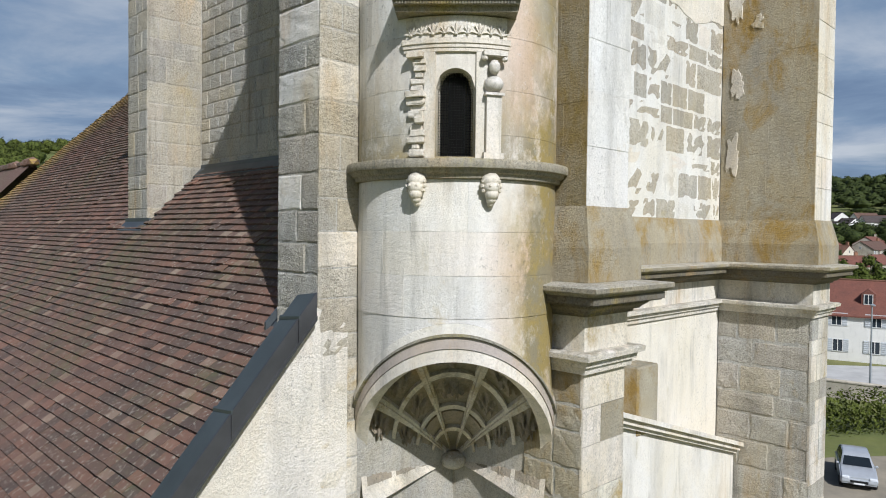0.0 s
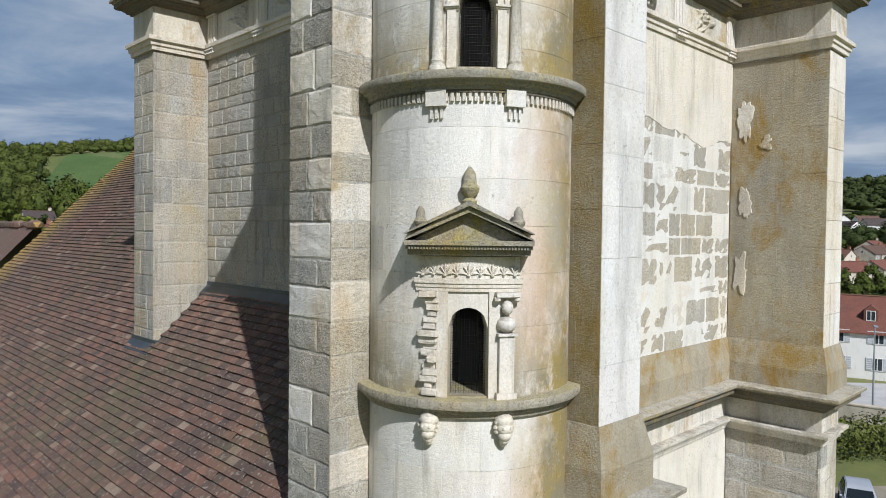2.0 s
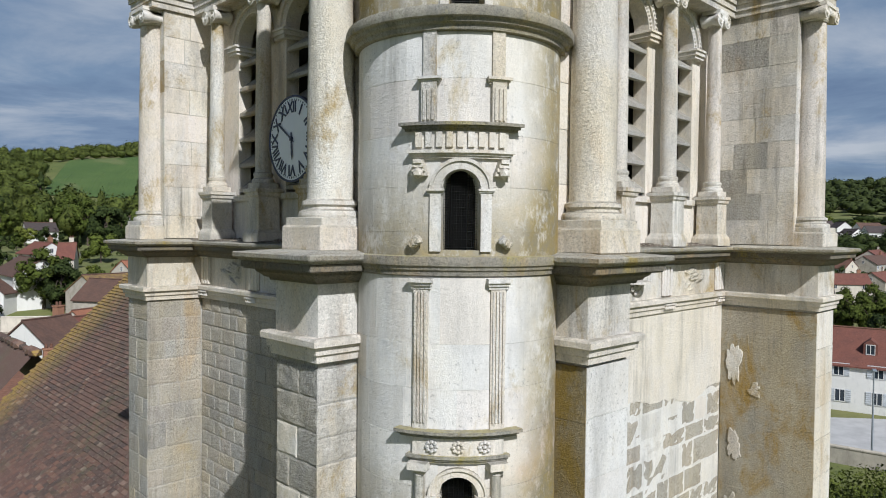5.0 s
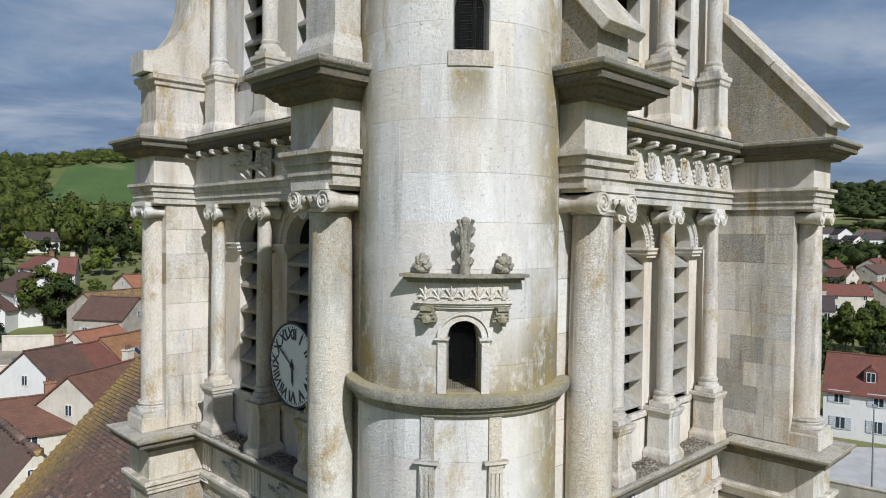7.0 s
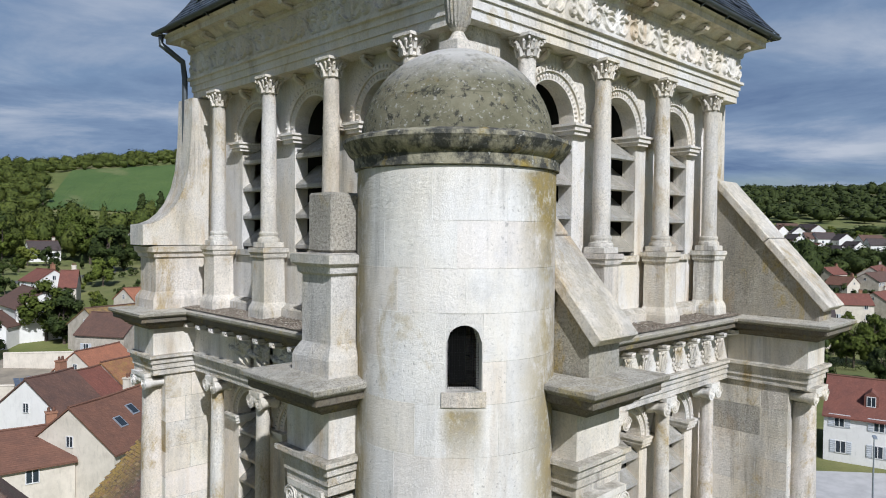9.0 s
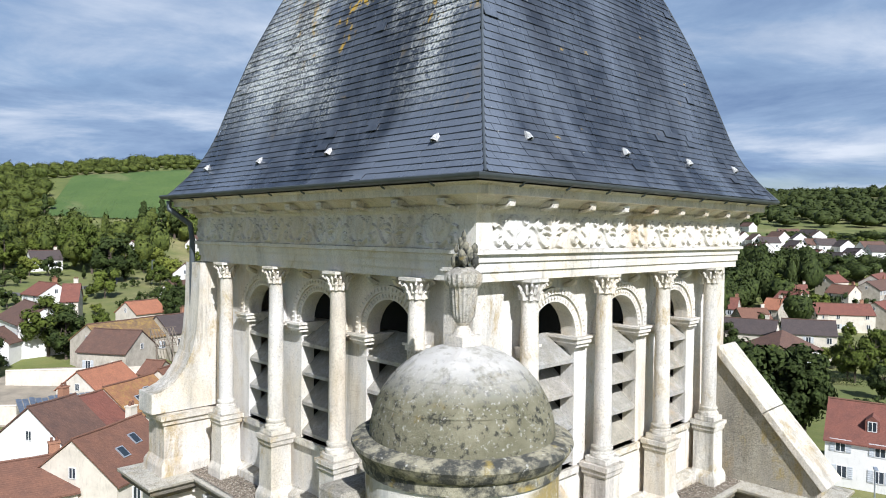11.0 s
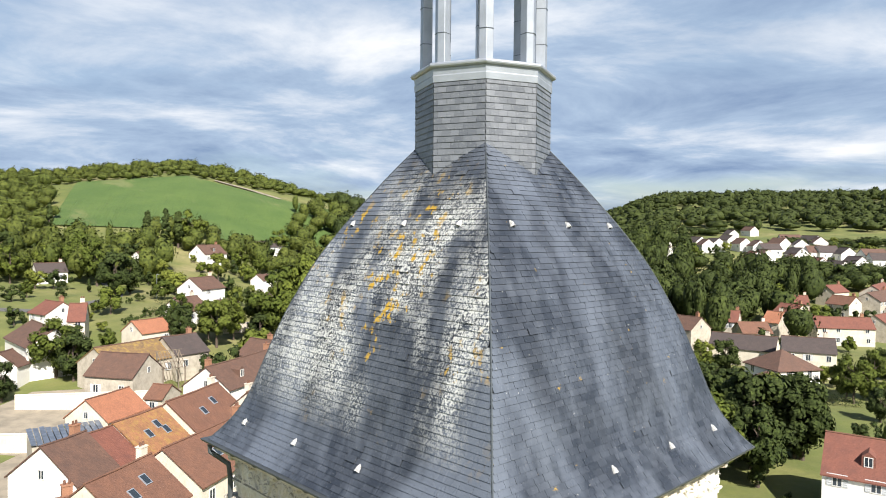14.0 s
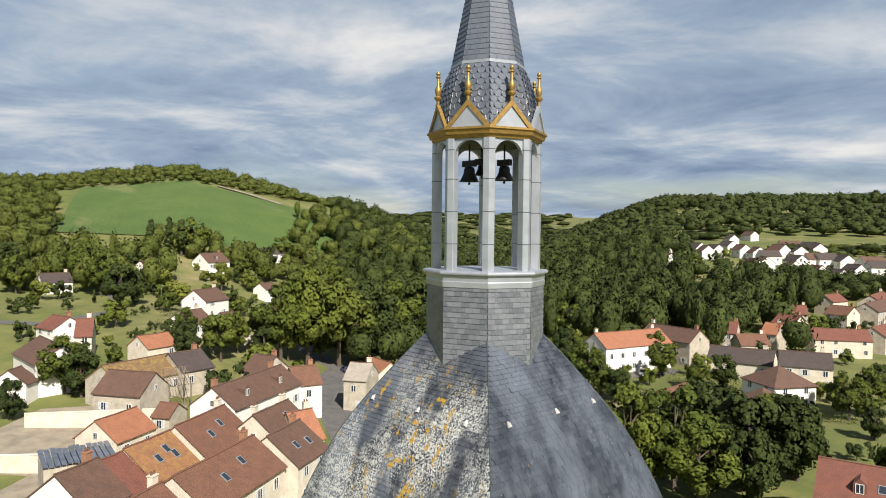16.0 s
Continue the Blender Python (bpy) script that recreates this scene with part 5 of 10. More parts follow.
def slates_on(face, width, key, nearest):
    """Rows of slates on one side of the bell roof: some as pieces, the rest joined."""
    rng = random.Random(len(key))
    joined_v, joined_f, count = [], [], 0
    for i, ((h0, z0), (h1, z1)) in enumerate(zip(ROWS, ROWS[1:])):
        L = math.hypot(h0 - h1, z1 - z0)
        hm = (h0 + h1) / 2
        u = -hm + (0.0 if i % 2 else -width * 0.5) + rng.uniform(-0.01, 0.01)
        while u < hm:
            w = width * rng.uniform(0.9, 1.1)
            a, b = max(u, -hm), min(u + w, hm)
            u += w
            if b - a < 0.03:
                continue
            lift = rng.uniform(0.0, 0.004) + (0.012 if rng.random() < 0.012 else 0)
            along, up, out = Vector((1, 0, 0)), Vector((0, h0 - h1, z1 - z0)).normalized(), None
            out = along.cross(up)
            m = Matrix.Identity(4)
            p = Vector(((a + b) / 2, -h0, z0)) + out * lift
            for c_, vec in enumerate((along * (b - a - 0.005), up * L, out)):
                for r_ in range(3):
                    m[r_][c_] = vec[r_]
            for r_ in range(3):
                m[r_][3] = p[r_]
            m = face @ m @ Matrix.Rotation(rng.uniform(-0.012, 0.012), 4, "Z")
            if nearest(i, (a + b) / 2, hm):
                ob = new("slate", SLATE[key])
                ob.parent = roof
                ob.matrix_basis = m
            else:
                mm = np.array(m)
                joined_v.append(SV @ mm[:3, :3].T + mm[:3, 3])
                joined_f.append(SF + count)
                count += len(SV)
    me = bpy.data.meshes.new("slates")
    me.from_pydata(np.concatenate(joined_v).tolist(), [], np.concatenate(joined_f).tolist())
    me.materials.append(M[key + "_far"])
    ob = new("slates", me)
    ob.parent = roof
    tagged(ob, kind="stuff")


FACE_RIGHT = Matrix.Translation((CX, CY, 0))
FACE_LEFT = Matrix.Translation((CX, CY, 0)) @ Matrix.Rotation(-math.pi / 2, 4, "Z")
slates_on(FACE_RIGHT, 0.21, "slate", lambda i, u, h: 3 <= i < 26 and u < -h + 1.5)
slates_on(FACE_LEFT, 0.21, "slate_lichen", lambda i, u, h: 3 <= i < 26 and u > h - 1.5)

# folded lead along the hips
for k in range(4):
    bm = bmesh.new()
    sx, sy = ((-1, -1), (1, -1), (1, 1), (-1, 1))[k]
    tube(bm, [(CX + sx * (h + 0.004), CY + sy * (h + 0.004), z + 0.004) for h, z in ROWS[:-4]], 0.014, 6)
    part("hip_lead", bm, M["lead"], roof)

# hooded roof vents
M["vent"] = plain("white painted vent", (0.72, 0.72, 0.70), 0.5, 0, 0.15)


def half_at(z):
    for (h0, z0), (h1, z1) in zip(ROWS, ROWS[1:]):
        if z <= z1:
            return h0 + (h1 - h0) * (z - z0) / (z1 - z0), math.atan2(z1 - z0, h0 - h1)
    return ROWS[-1][0], 0.8


def vent(face, u, z):
    h, slope = half_at(z)
    ob = thing("roof_vent", "small white hooded vent on the slates", "vent", group="vents on the slate roof")
    ob.matrix_basis = face @ Matrix.Translation((u, -h, z)) @ Matrix.Rotation(slope, 4, "X")
    bm = bmesh.new()
    n_ = 8
    rr = []
    for y, r in ((0.0, 0.046), (0.07, 0.036), (0.115, 0.010)):
        rr.append([bm.verts.new((r * math.cos(math.pi * k / n_), y, 0.01 + 1.25 * r * math.sin(math.pi * k / n_))) for k in range(n_ + 1)])
    for a, b in zip(rr, rr[1:]):
        for k in range(n_):
            bm.faces.new((a[k], a[k + 1], b[k + 1], b[k]))
    bmesh.ops.solidify(bm, geom=bm.faces[:], thickness=0.008)
    part("hood", bm, M["vent"], ob)
    # no real grating: near-black block paints the shade in the hood's mouth
    bm = bmesh.new()
    box(bm, -0.034, 0.034, 0.012, 0.02, 0.012, 0.045)
    part("grille", bm, M["void"], ob)


for y in (0.38, 2.25, 3.9, 5.48):
    vent(FACE_LEFT, CY - y, 27.37)
for x in (0.48, 2.34, 3.96, 5.42):
    vent(FACE_RIGHT, x - CX, 27.40)
for y in (1.70, 2.95, 4.30):
    vent(FACE_LEFT, CY - y, 30.82)
for x in (1.72, 3.10, 4.30):
    vent(FACE_RIGHT, x - CX, 30.82)


# ---- lantern ----
def octagon(r, turn=0.0):
    return [(CX + r * math.cos(a), CY + r * math.sin(a)) for a in [radians(45 * k + turn) for k in range(8)]]


lantern = thing("bell_lantern", "octagonal open zinc lantern with small bells and a slated spire", "lantern")
bm = bmesh.new()
prism(bm, octagon(1.165), 31.4, 33.30)
part("drum_core", bm, M["lead"], lantern)


def slates_octagon(levels, rows, width, mat, parent, name, scale_tail=False):
    """Slates round an eight-sided body; levels are (radius, z)."""
    zs, rs = [p[1] for p in levels], [p[0] for p in levels]
    rng = random.Random(rows)
    vs, fs, count = [], [], 0
    for i in range(rows):
        z0, z1 = zs[0] + (zs[-1] - zs[0]) * i / rows, zs[0] + (zs[-1] - zs[0]) * (i + 1) / rows
        r0, r1 = np.interp(z0, zs, rs), np.interp(z1, zs, rs)
        for k in range(8):
            a, b = radians(45 * k), radians(45 * (k + 1))
            p0, p1 = Vector((math.cos(a), math.sin(a), 0)), Vector((math.cos(b), math.sin(b), 0))
            mid = ((p0 + p1) / 2).normalized()
            ap = math.cos(radians(22.5))
            half = r0 * math.sin(radians(22.5))
            tan = (p1 - p0).normalized()
            n_ = max(2, round(2 * half / width))
            w = 2 * half / n_
            off = 0.5 * w * (i % 2)
            for j in range(n_ + 1):
                u0, u1 = -half + j * w - off, -half + (j + 1) * w - off
                u0, u1 = max(u0, -half), min(u1, half)
                if u1 - u0 < 0.02:
                    continue
                base = Vector((CX, CY, 0))
                lo, hi = mid * (r0 * ap + 0.013 + rng.uniform(0, 0.004)), mid * (r1 * ap + 0.002)
                q = r1 / r0
                tail = []
                if scale_tail:
                    for t in (0.0, 0.25, 0.5, 0.75, 1.0):
                        dz = 0.45 * (z1 - z0) * (1 - (2 * t - 1) ** 2)
                        tail.append(base + lo + tan * (u0 + 0.004 + (u1 - u0 - 0.008) * t) + Vector((0, 0, z0 + 0.3 * (z1 - z0) - dz)))
                else:
                    tail = [base + lo + tan * (u0 + 0.003) + Vector((0, 0, z0 - 0.006)), base + lo + tan * (u1 - 0.003) + Vector((0, 0, z0 - 0.006))]
                head = [base + hi + tan * u1 * q + Vector((0, 0, z1 + 0.01)), base + hi + tan * u0 * q + Vector((0, 0, z1 + 0.01))]
                inner = [p - mid * 0.011 for p in tail]
                ring_ = tail + head
                vs += [p[:] for p in ring_] + [p[:] for p in inner]
                nt_ = len(tail)
                fs.append([count + t for t in range(len(ring_))])
                for t in range(nt_ - 1):
                    fs.append([count + t, count + t + 1, count + len(ring_) + t + 1, count + len(ring_) + t])
                count += len(ring_) + nt_
    me = bpy.data.meshes.new(name)
    me.from_pydata(vs, [], fs)
    me.materials.append(mat)
    ob = new(name, me)
    ob.parent = parent
    return tagged(ob, kind="stuff")


slates_octagon([(1.18, 31.5), (1.18, 33.22)], 17, 0.15, M["slate_pale"], lantern, "drum_cladding")
bm = bmesh.new()
sweep(bm, octagon(1.18), [(-0.3, 33.18), (0.02, 33.18), (0.03, 33.28), (0.02, 33.30), (0.03, 33.40), (-0.3, 33.42)], True)
part("lead_flashing", bm, M["zinc"], lantern)
bm = bmesh.new()
sweep(bm, octagon(1.18), [(-0.2, 33.40), (0.02, 33.40)] + [(0.045 + 0.045 * math.sin(t), 33.45 - 0.045 * math.cos(t)) for t in [math.pi * k / 6 for k in range(7)]] + [(0.0, 33.50), (-1.1, 33.54)], True)
part("platform", bm, M["zinc"], lantern, "rounded zinc platform edge")
for k in range(8):
    a = radians(45 * k)
    m = Matrix.Translation((CX, CY, 0)) @ Matrix.Rotation(a, 4, "Z")
    bm = bmesh.new()
    poly = [(0.90, -0.085), (1.06, -0.115), (1.11, 0.0), (1.06, 0.115), (0.90, 0.085)]
    prism(bm, poly, 33.46, 36.02)
    bevel(bm, 0.006)
    bmesh.ops.transform(bm, matrix=m, verts=bm.verts)
    post = part("post", bm, M["zinc"], lantern, "zinc-clad post with folded seams")
    for z in (34.0, 34.62, 35.24, 35.8):
        bm = bmesh.new()
        prism(bm, [(x * 1.005 if x > 1 else x, y * 1.03) for x, y in poly], z, z + 0.012)
        bmesh.ops.transform(bm, matrix=m, verts=bm.verts)
        part("seam", bm, M["lead"], post)
    # arched head between two posts
    m2 = Matrix.Translation((CX, CY, 0)) @ Matrix.Rotation(a + radians(22.5), 4, "Z") @ Matrix.Rotation(math.pi / 2, 4, "Z")
    bm = bmesh.new()
    half = 1.06 * math.sin(radians(22.5))
    arch_wall(bm, m2 @ Matrix.Translation((0, -1.06 * math.cos(radians(22.5)), 0)), -half, half, 35.70, 36.06, [(0.0, half - 0.115, 35.70, 35.70)], 0.1, 10)
    part("arched_head", bm, M["zinc"], lantern)
bm = bmesh.new()
prism(bm, octagon(1.02), 36.0, 36.06)
part("ceiling_boards", bm, M["iron"], lantern)
bm = bmesh.new()
sweep(bm, octagon(1.10), [(-0.5, 36.02), (0.0, 36.02), (0.02, 36.07), (0.06, 36.09), (0.08, 36.16), (0.11, 36.18), (0.11, 36.22), (-0.5, 36.24)], True)
part("cornice", bm, M["gold"], lantern, "gilded moulded cornice")
for k in range(8):
    a = radians(45 * k + 22.5)
    m = Matrix.Translation((CX, CY, 0)) @ Matrix.Rotation(a + math.pi / 2, 4, "Z") @ Matrix.Translation((0, -1.10, 0))
    bm = bmesh.new()
    for s in (-1, 1):
        extrude_uv(bm, [(s * 0.46, 36.22), (s * 0.36, 36.22), (0, 36.62), (0, 36.74)], 0.07, m)
    gable = part("gable", bm, M["gold"] if k in (4, 5, 3) else M["zinc"], lantern, "small gilded gable")
    bm = bmesh.new()
    extrude_uv(bm, [(-0.38, 36.22), (0.38, 36.22), (0, 36.64)], 0.30, m @ Matrix.Translation((0, 0.03, 0)))
    part("gable_panel", bm, M["zinc"], gable)
    bm = bmesh.new()
    p = m @ Vector((0, 0.03, 0))
    lathe(bm, [(0.03, 36.70), (0.035, 36.80), (0.075, 36.84), (0.08, 36.87), (0.04, 36.90), (0.065, 36.97), (0.06, 37.04), (0.03, 37.10), (0.028, 37.24), (0.05, 37.26), (0.03, 37.29),
               (0.045, 37.33), (0.03, 37.37), (0.002, 37.38)], 10, (p.x, p.y))
    part("finial", bm, M["gold"], gable, "turned gilded finial", smooth=True)
slates_octagon([(1.12, 36.22), (1.08, 36.55), (0.98, 36.95), (0.84, 37.30), (0.73, 37.52)], 11, 0.17, M["slate_far"], lantern, "scale_cladding", True)
slates_octagon([(0.73, 37.58), (0.47, 38.9), (0.28, 40.3), (0.1, 42.2)], 44, 0.14, M["slate_far"], lantern, "spire_cladding")
bm = bmesh.new()
rr = []
for r, z in ((1.10, 36.2), (1.06, 36.55), (0.96, 36.95), (0.82, 37.30), (0.71, 37.53), (0.70, 37.58), (0.45, 38.9), (0.26, 40.3), (0.08, 42.2)):
    rr.append([bm.verts.new((x, y, z)) for x, y in octagon(r)])
for a, b in zip(rr, rr[1:]):
    for k in range(8):
        bm.faces.new((a[k], a[(k + 1) % 8], b[(k + 1) % 8], b[k]))
bm.faces.new(rr[-1])
part("spire_core", bm, M["lead"], lantern)
bm = bmesh.new()
sweep(bm, octagon(0.72), [(-0.1, 37.51), (0.03, 37.51), (0.03, 37.57), (-0.1, 37.60)], True)
part("lead_band", bm, M["zinc"], lantern)
for dx, dy, r, z in ((-0.32, 0.18, 0.20, 35.25), (0.20, -0.30, 0.20, 35.28), (0.22, 0.34, 0.15, 35.42)):
    b = thing("bell", "small dark bronze bell hanging in the lantern", "bell", group="lantern bells")
    bm = bmesh.new()
    lathe(bm, [(0.02, z + r * 1.5), (r * 0.45, z + r * 1.42), (r * 0.55, z + r * 1.2), (r * 0.62, z + r * 0.5), (r * 0.85, z + r * 0.15), (r * 1.05, z), (r * 0.95, z + 0.01), (r * 0.55, z + r * 0.9)], 20, (CX + dx, CY + dy))
    part("bell_body", bm, M["bronze"], b, smooth=True)
    bm = bmesh.new()
    box(bm, CX + dx - 0.05, CX + dx + 0.05, CY + dy - 0.16, CY + dy + 0.16, z + r * 1.5, z + r * 1.5 + 0.12)
    tube(bm, [(CX + dx, CY + dy, z + r * 1.55), (CX + dx, CY + dy, 36.02)], 0.02, 6)
    part("yoke", bm, M["iron"], b)
    bm = bmesh.new()
    tube(bm, [(CX + dx, CY + dy, z + r), (CX + dx, CY + dy, z - 0.03)], 0.012, 6)
    ball(bm, (CX + dx, CY + dy, z - 0.04), 0.03, 1)
    part("clapper", bm, M["iron"], b)

# ---- nave roof against the tower ----
nave = thing("church_nave", "nave with a steep roof of old brown plain tiles", "building")
ZJ = 13.97                      # where the tiles meet the tower
Y_NEAR, Y_FAR = 0.16, 17.2


def nave_z(x):
    return ZJ + (x + 0.10)


def tile_material(name, rnd):
    n = Nodes(name)
    r = n.object_random() if rnd == "object" else n.island_random()
    c = n.ramp(r, ((0.0, (0.072, 0.048, 0.040)), (0.35, (0.110, 0.066, 0.050)), (0.7, (0.145, 0.078, 0.056)), (0.92, (0.185, 0.092, 0.062)), (1.0, (0.26, 0.19, 0.14))))
    c = n.mix(n.mul(n.level(n.noise(0.55, 6, 0.6), 0.4, 0.65), 0.5), c, (0.085, 0.062, 0.045))
    c = n.mix(n.mul(n.level(n.noise(1.3, 7, 0.7, shift=3), 0.58, 0.7), 0.55), c, (0.11, 0.10, 0.06))
    # pale lichen specks, strengthened to paint in glints on the tiles
    c = n.mix(n.mul(n.level(n.noise(24, 5, 0.7, shift=6), 0.57, 0.64), 0.6), c, (0.38, 0.35, 0.29))
    c = n.mix(n.mul(n.level(n.noise(0.35, 5, 0.65, shift=12), 0.50, 0.62), 0.5), c, (0.155, 0.085, 0.062))
    c = n.mix(n.mul(n.mul(n.level(n.noise(0.5, 5, 0.65, shift=17), 0.52, 0.64), n.level(n.noise(9, 5, 0.7, shift=1), 0.42, 0.6)), 0.55), c, (0.10, 0.105, 0.045))
    sep, edge = n.add("ShaderNodeSeparateXYZ"), n.nt.nodes.new("ShaderNodeMapRange")
    n.link(n.pos, sep.inputs[0])
    edge.inputs["From Min"].default_value, edge.inputs["From Max"].default_value = 15.4, 17.0
    n.link(sep.outputs[1], edge.inputs["Value"])
    stop = n.nt.nodes.new("ShaderNodeMapRange")
    stop.inputs["From Min"].default_value, stop.inputs["From Max"].default_value = 17.45, 17.4
    n.link(sep.outputs[1], stop.inputs["Value"])
    verge = n.mul(edge.outputs[0], stop.outputs[0])
    c = n.mix(n.mul(n.mul(verge, n.level(n.noise(9, 6, 0.7, shift=2), 0.38, 0.55)), 0.8), c, (0.36, 0.24, 0.05))
    return n.done(c, 0.82, n.noise(30, 6, 0.65), 0.5, 0.01)


M["tile"] = tile_material("brown plain tile", "object")
M["tile_far"] = tile_material("brown plain tiles", "island")
bm = bmesh.new()
for y0, y1, x0, x1 in ((Y_NEAR, Y_FAR, -8.0, -0.08), (6.32, Y_FAR, -0.08, 5.0)):
    v = [bm.verts.new((x, y, nave_z(x) - d)) for d in (0.0, 0.12) for x, y in ((x0, y0), (x0, y1), (x1, y1), (x1, y0))]
    for f in ((0, 1, 2, 3), (7, 6, 5, 4), (0, 4, 5, 1), (1, 5, 6, 2), (2, 6, 7, 3), (3, 7, 4, 0)):
        bm.faces.new([v[i] for i in f])
part("roof_boarding", bm, M["lead"], nave)
bm = bmesh.new()                       # the far slope and the ridge
v = [bm.verts.new(p) for p in ((5.0, 6.3, nave_z(5.0)), (5.0, Y_FAR, nave_z(5.0)), (14.0, Y_FAR, nave_z(-4.0)), (14.0, 6.3, nave_z(-4.0)))]
bm.faces.new(v)
bmesh.ops.solidify(bm, geom=bm.faces[:], thickness=0.1)
part("roof_slope", bm, M["tile_far"], nave)
bm = bmesh.new()
tube(bm, [(5.0, 6.3, nave_z(5.0)), (5.0, Y_FAR, nave_z(5.0))], 0.11, 8)
part("ridge_tiles", bm, M["tile_far"], nave)

# plain tiles: a unit is one wide and one long, its tail lifted
TV = np.array([(-0.5, -0.10, 0.012), (0.5, -0.10, 0.012), (0.5, 1.0, 0.0), (-0.5, 1.0, 0.0), (-0.5, -0.08, 0.034), (0.5, -0.08, 0.034), (0.5, 1.0, 0.006), (-0.5, 1.0, 0.006)])
TF = np.array([(4, 5, 6, 7), (0, 1, 5, 4), (1, 2, 6, 5), (3, 0, 4, 7)])
tile_mesh = bpy.data.meshes.new("tile")
tile_mesh.from_pydata(TV.tolist(), [], TF.tolist())
tile_mesh.materials.append(M["tile"])
R2 = math.sqrt(0.5)


def lay_tiles():
    rng = random.Random(21)
    vs, fs, count = [], [], 0
    L, wide = 0.105, 0.175
    rows = int((5.0 + 8.0) / (L * R2))
    up, out = Vector((R2, 0, R2)), Vector((-R2, 0, R2))
    for i in range(rows):
        x = -8.0 + L * R2 * i
        y = (Y_NEAR if x < -0.15 else 6.36) + (wide / 2 if i % 2 else 0)
        while y < Y_FAR:
            if not (x > -0.98 and 5.57 < y < 6.38) and not (x > -1.85 and y < 0.6):
                turn = rng.uniform(-0.02, 0.02)
                along = Vector((turn * R2, -1, turn * R2)).normalized()
                w, lift = wide * rng.uniform(0.93, 0.99), rng.uniform(0, 0.008) + (0.012 if rng.random() < 0.03 else 0)
                p = Vector((x, y, nave_z(x))) + out * (lift + 0.004)
                if -3.0 < x < -1.9 and y < 2.9:
                    m = Matrix.Identity(4)
                    for c_, vec in enumerate((along * w, up * L, out)):
                        for r_ in range(3):
                            m[r_][c_] = vec[r_]
                    for r_ in range(3):
                        m[r_][3] = p[r_]
                    ob = new("tile", tile_mesh)
                    ob.parent = nave
                    ob.matrix_basis = m
                else:
                    mm = np.array([along * w, up * L, out])
                    vs.append(TV @ mm + np.array(p))
                    fs.append(TF + count)
                    count += 8
            y += wide
    me = bpy.data.meshes.new("tiles")
    me.from_pydata(np.concatenate(vs).tolist(), [], np.concatenate(fs).tolist())
    me.materials.append(M["tile_far"])
    ob = new("tiles", me)
    ob.parent = nave
    tagged(ob, kind="stuff")


lay_tiles()


# gable wall with its metal cap, walls below, flashings
def cap_z(x):
    """Top edge of the metal cap: a little steeper than the tiles at first, then along them."""
    return 12.533 + 1.142 * (x + 1.903) if x > -3.3 else nave_z(x) + 0.167


CAP_X = (-1.86, -3.3, -8.0)
bm = bmesh.new()
extrude_uv(bm, [(-1.5, 0.0), (-1.5, 12.3)] + [(x, cap_z(x) - 0.10) for x in CAP_X] + [(-8.0, 0.0)], 0.22, Matrix.Translation((0, -0.05, 0)))
part("gable_wall", bm, M["plaster"], nave, "cream limewashed gable wall")
M["cap"] = plain("tarnished copper sheet", (0.085, 0.085, 0.09), 0.42, 0.4, 0.45, 2.2)
M["cap_top"] = plain("green-tarnished copper sheet", (0.080, 0.095, 0.096), 0.45, 0.35, 0.45, 1.8)
bm = bmesh.new()                       # folded top sheet, tilted back to the tiles
for x0, x1 in zip(CAP_X, CAP_X[1:]):
    v = [bm.verts.new((x, y, cap_z(x) + dz)) for x in (x0, x1) for y, dz in ((-0.125, 0.0), (0.155, -0.035), (0.155, -0.20), (-0.125, -0.06))]
    for f in ((0, 1, 5, 4), (1, 2, 6, 5), (2, 3, 7, 6), (3, 0, 4, 7), (0, 3, 2, 1), (4, 5, 6, 7)):
        bm.faces.new([v[i] for i in f])
part("coping_cap", bm, M["cap_top"], nave, "green-tarnished folded metal cap on the gable")
bm = bmesh.new()                       # hanging front sheet with a turned lower edge
for x0, x1 in zip(CAP_X, CAP_X[1:]):
    for y, top_, low_ in ((-0.128, 0.004, 0.205), (-0.138, -0.185, 0.215)):
        v = [bm.verts.new((x, yy, cap_z(x) + (top_ if k else -low_))) for x in (x0, x1) for yy in (y, y + 0.02) for k in (0, 1)]
        for f in ((0, 1, 5, 4), (1, 3, 7, 5), (3, 2, 6, 7), (2, 0, 4, 6), (0, 2, 3, 1), (4, 5, 7, 6)):
            bm.faces.new([v[i] for i in f])
part("coping_fascia", bm, M["cap"], nave, "dark brown metal edge sheet below the cap")
for x in (-2.02, -2.58, -3.25, -4.0, -4.8, -5.6):
    for nm, y0, y1, dz in (("cap_seam", -0.135, 0.15, 0.012), ("fascia_seam", -0.142, -0.12, -0.1)):
        bm = bmesh.new()
        h_ = 0.012 if nm == "cap_seam" else 0.10
        v = box(bm, x - 0.012, x + 0.0, y0, y1, -h_, h_)
        for q in v:
            q.co.z += cap_z(q.co.x) + dz - (0.10 * (q.co.y + 0.125) if nm == "cap_seam" else 0)
        part(nm, bm, M["cap_top"] if nm == "cap_seam" else M["cap"], nave)
bm = bmesh.new()
box(bm, -8.0, -7.6, 0.5, Y_FAR - 0.3, 0, 6.0)
part("wall", bm, M["plaster"], nave)
bm = bmesh.new()
extrude_uv(bm, [(-7.8, 0.0), (12.0, 0.0), (12.0, nave_z(-2.2)), (5.0, nave_z(4.9)), (-7.8, nave_z(-7.9))], 0.4, Matrix.Translation((0, Y_FAR - 0.5, 0)))
part("wall", bm, M["plaster"], nave)
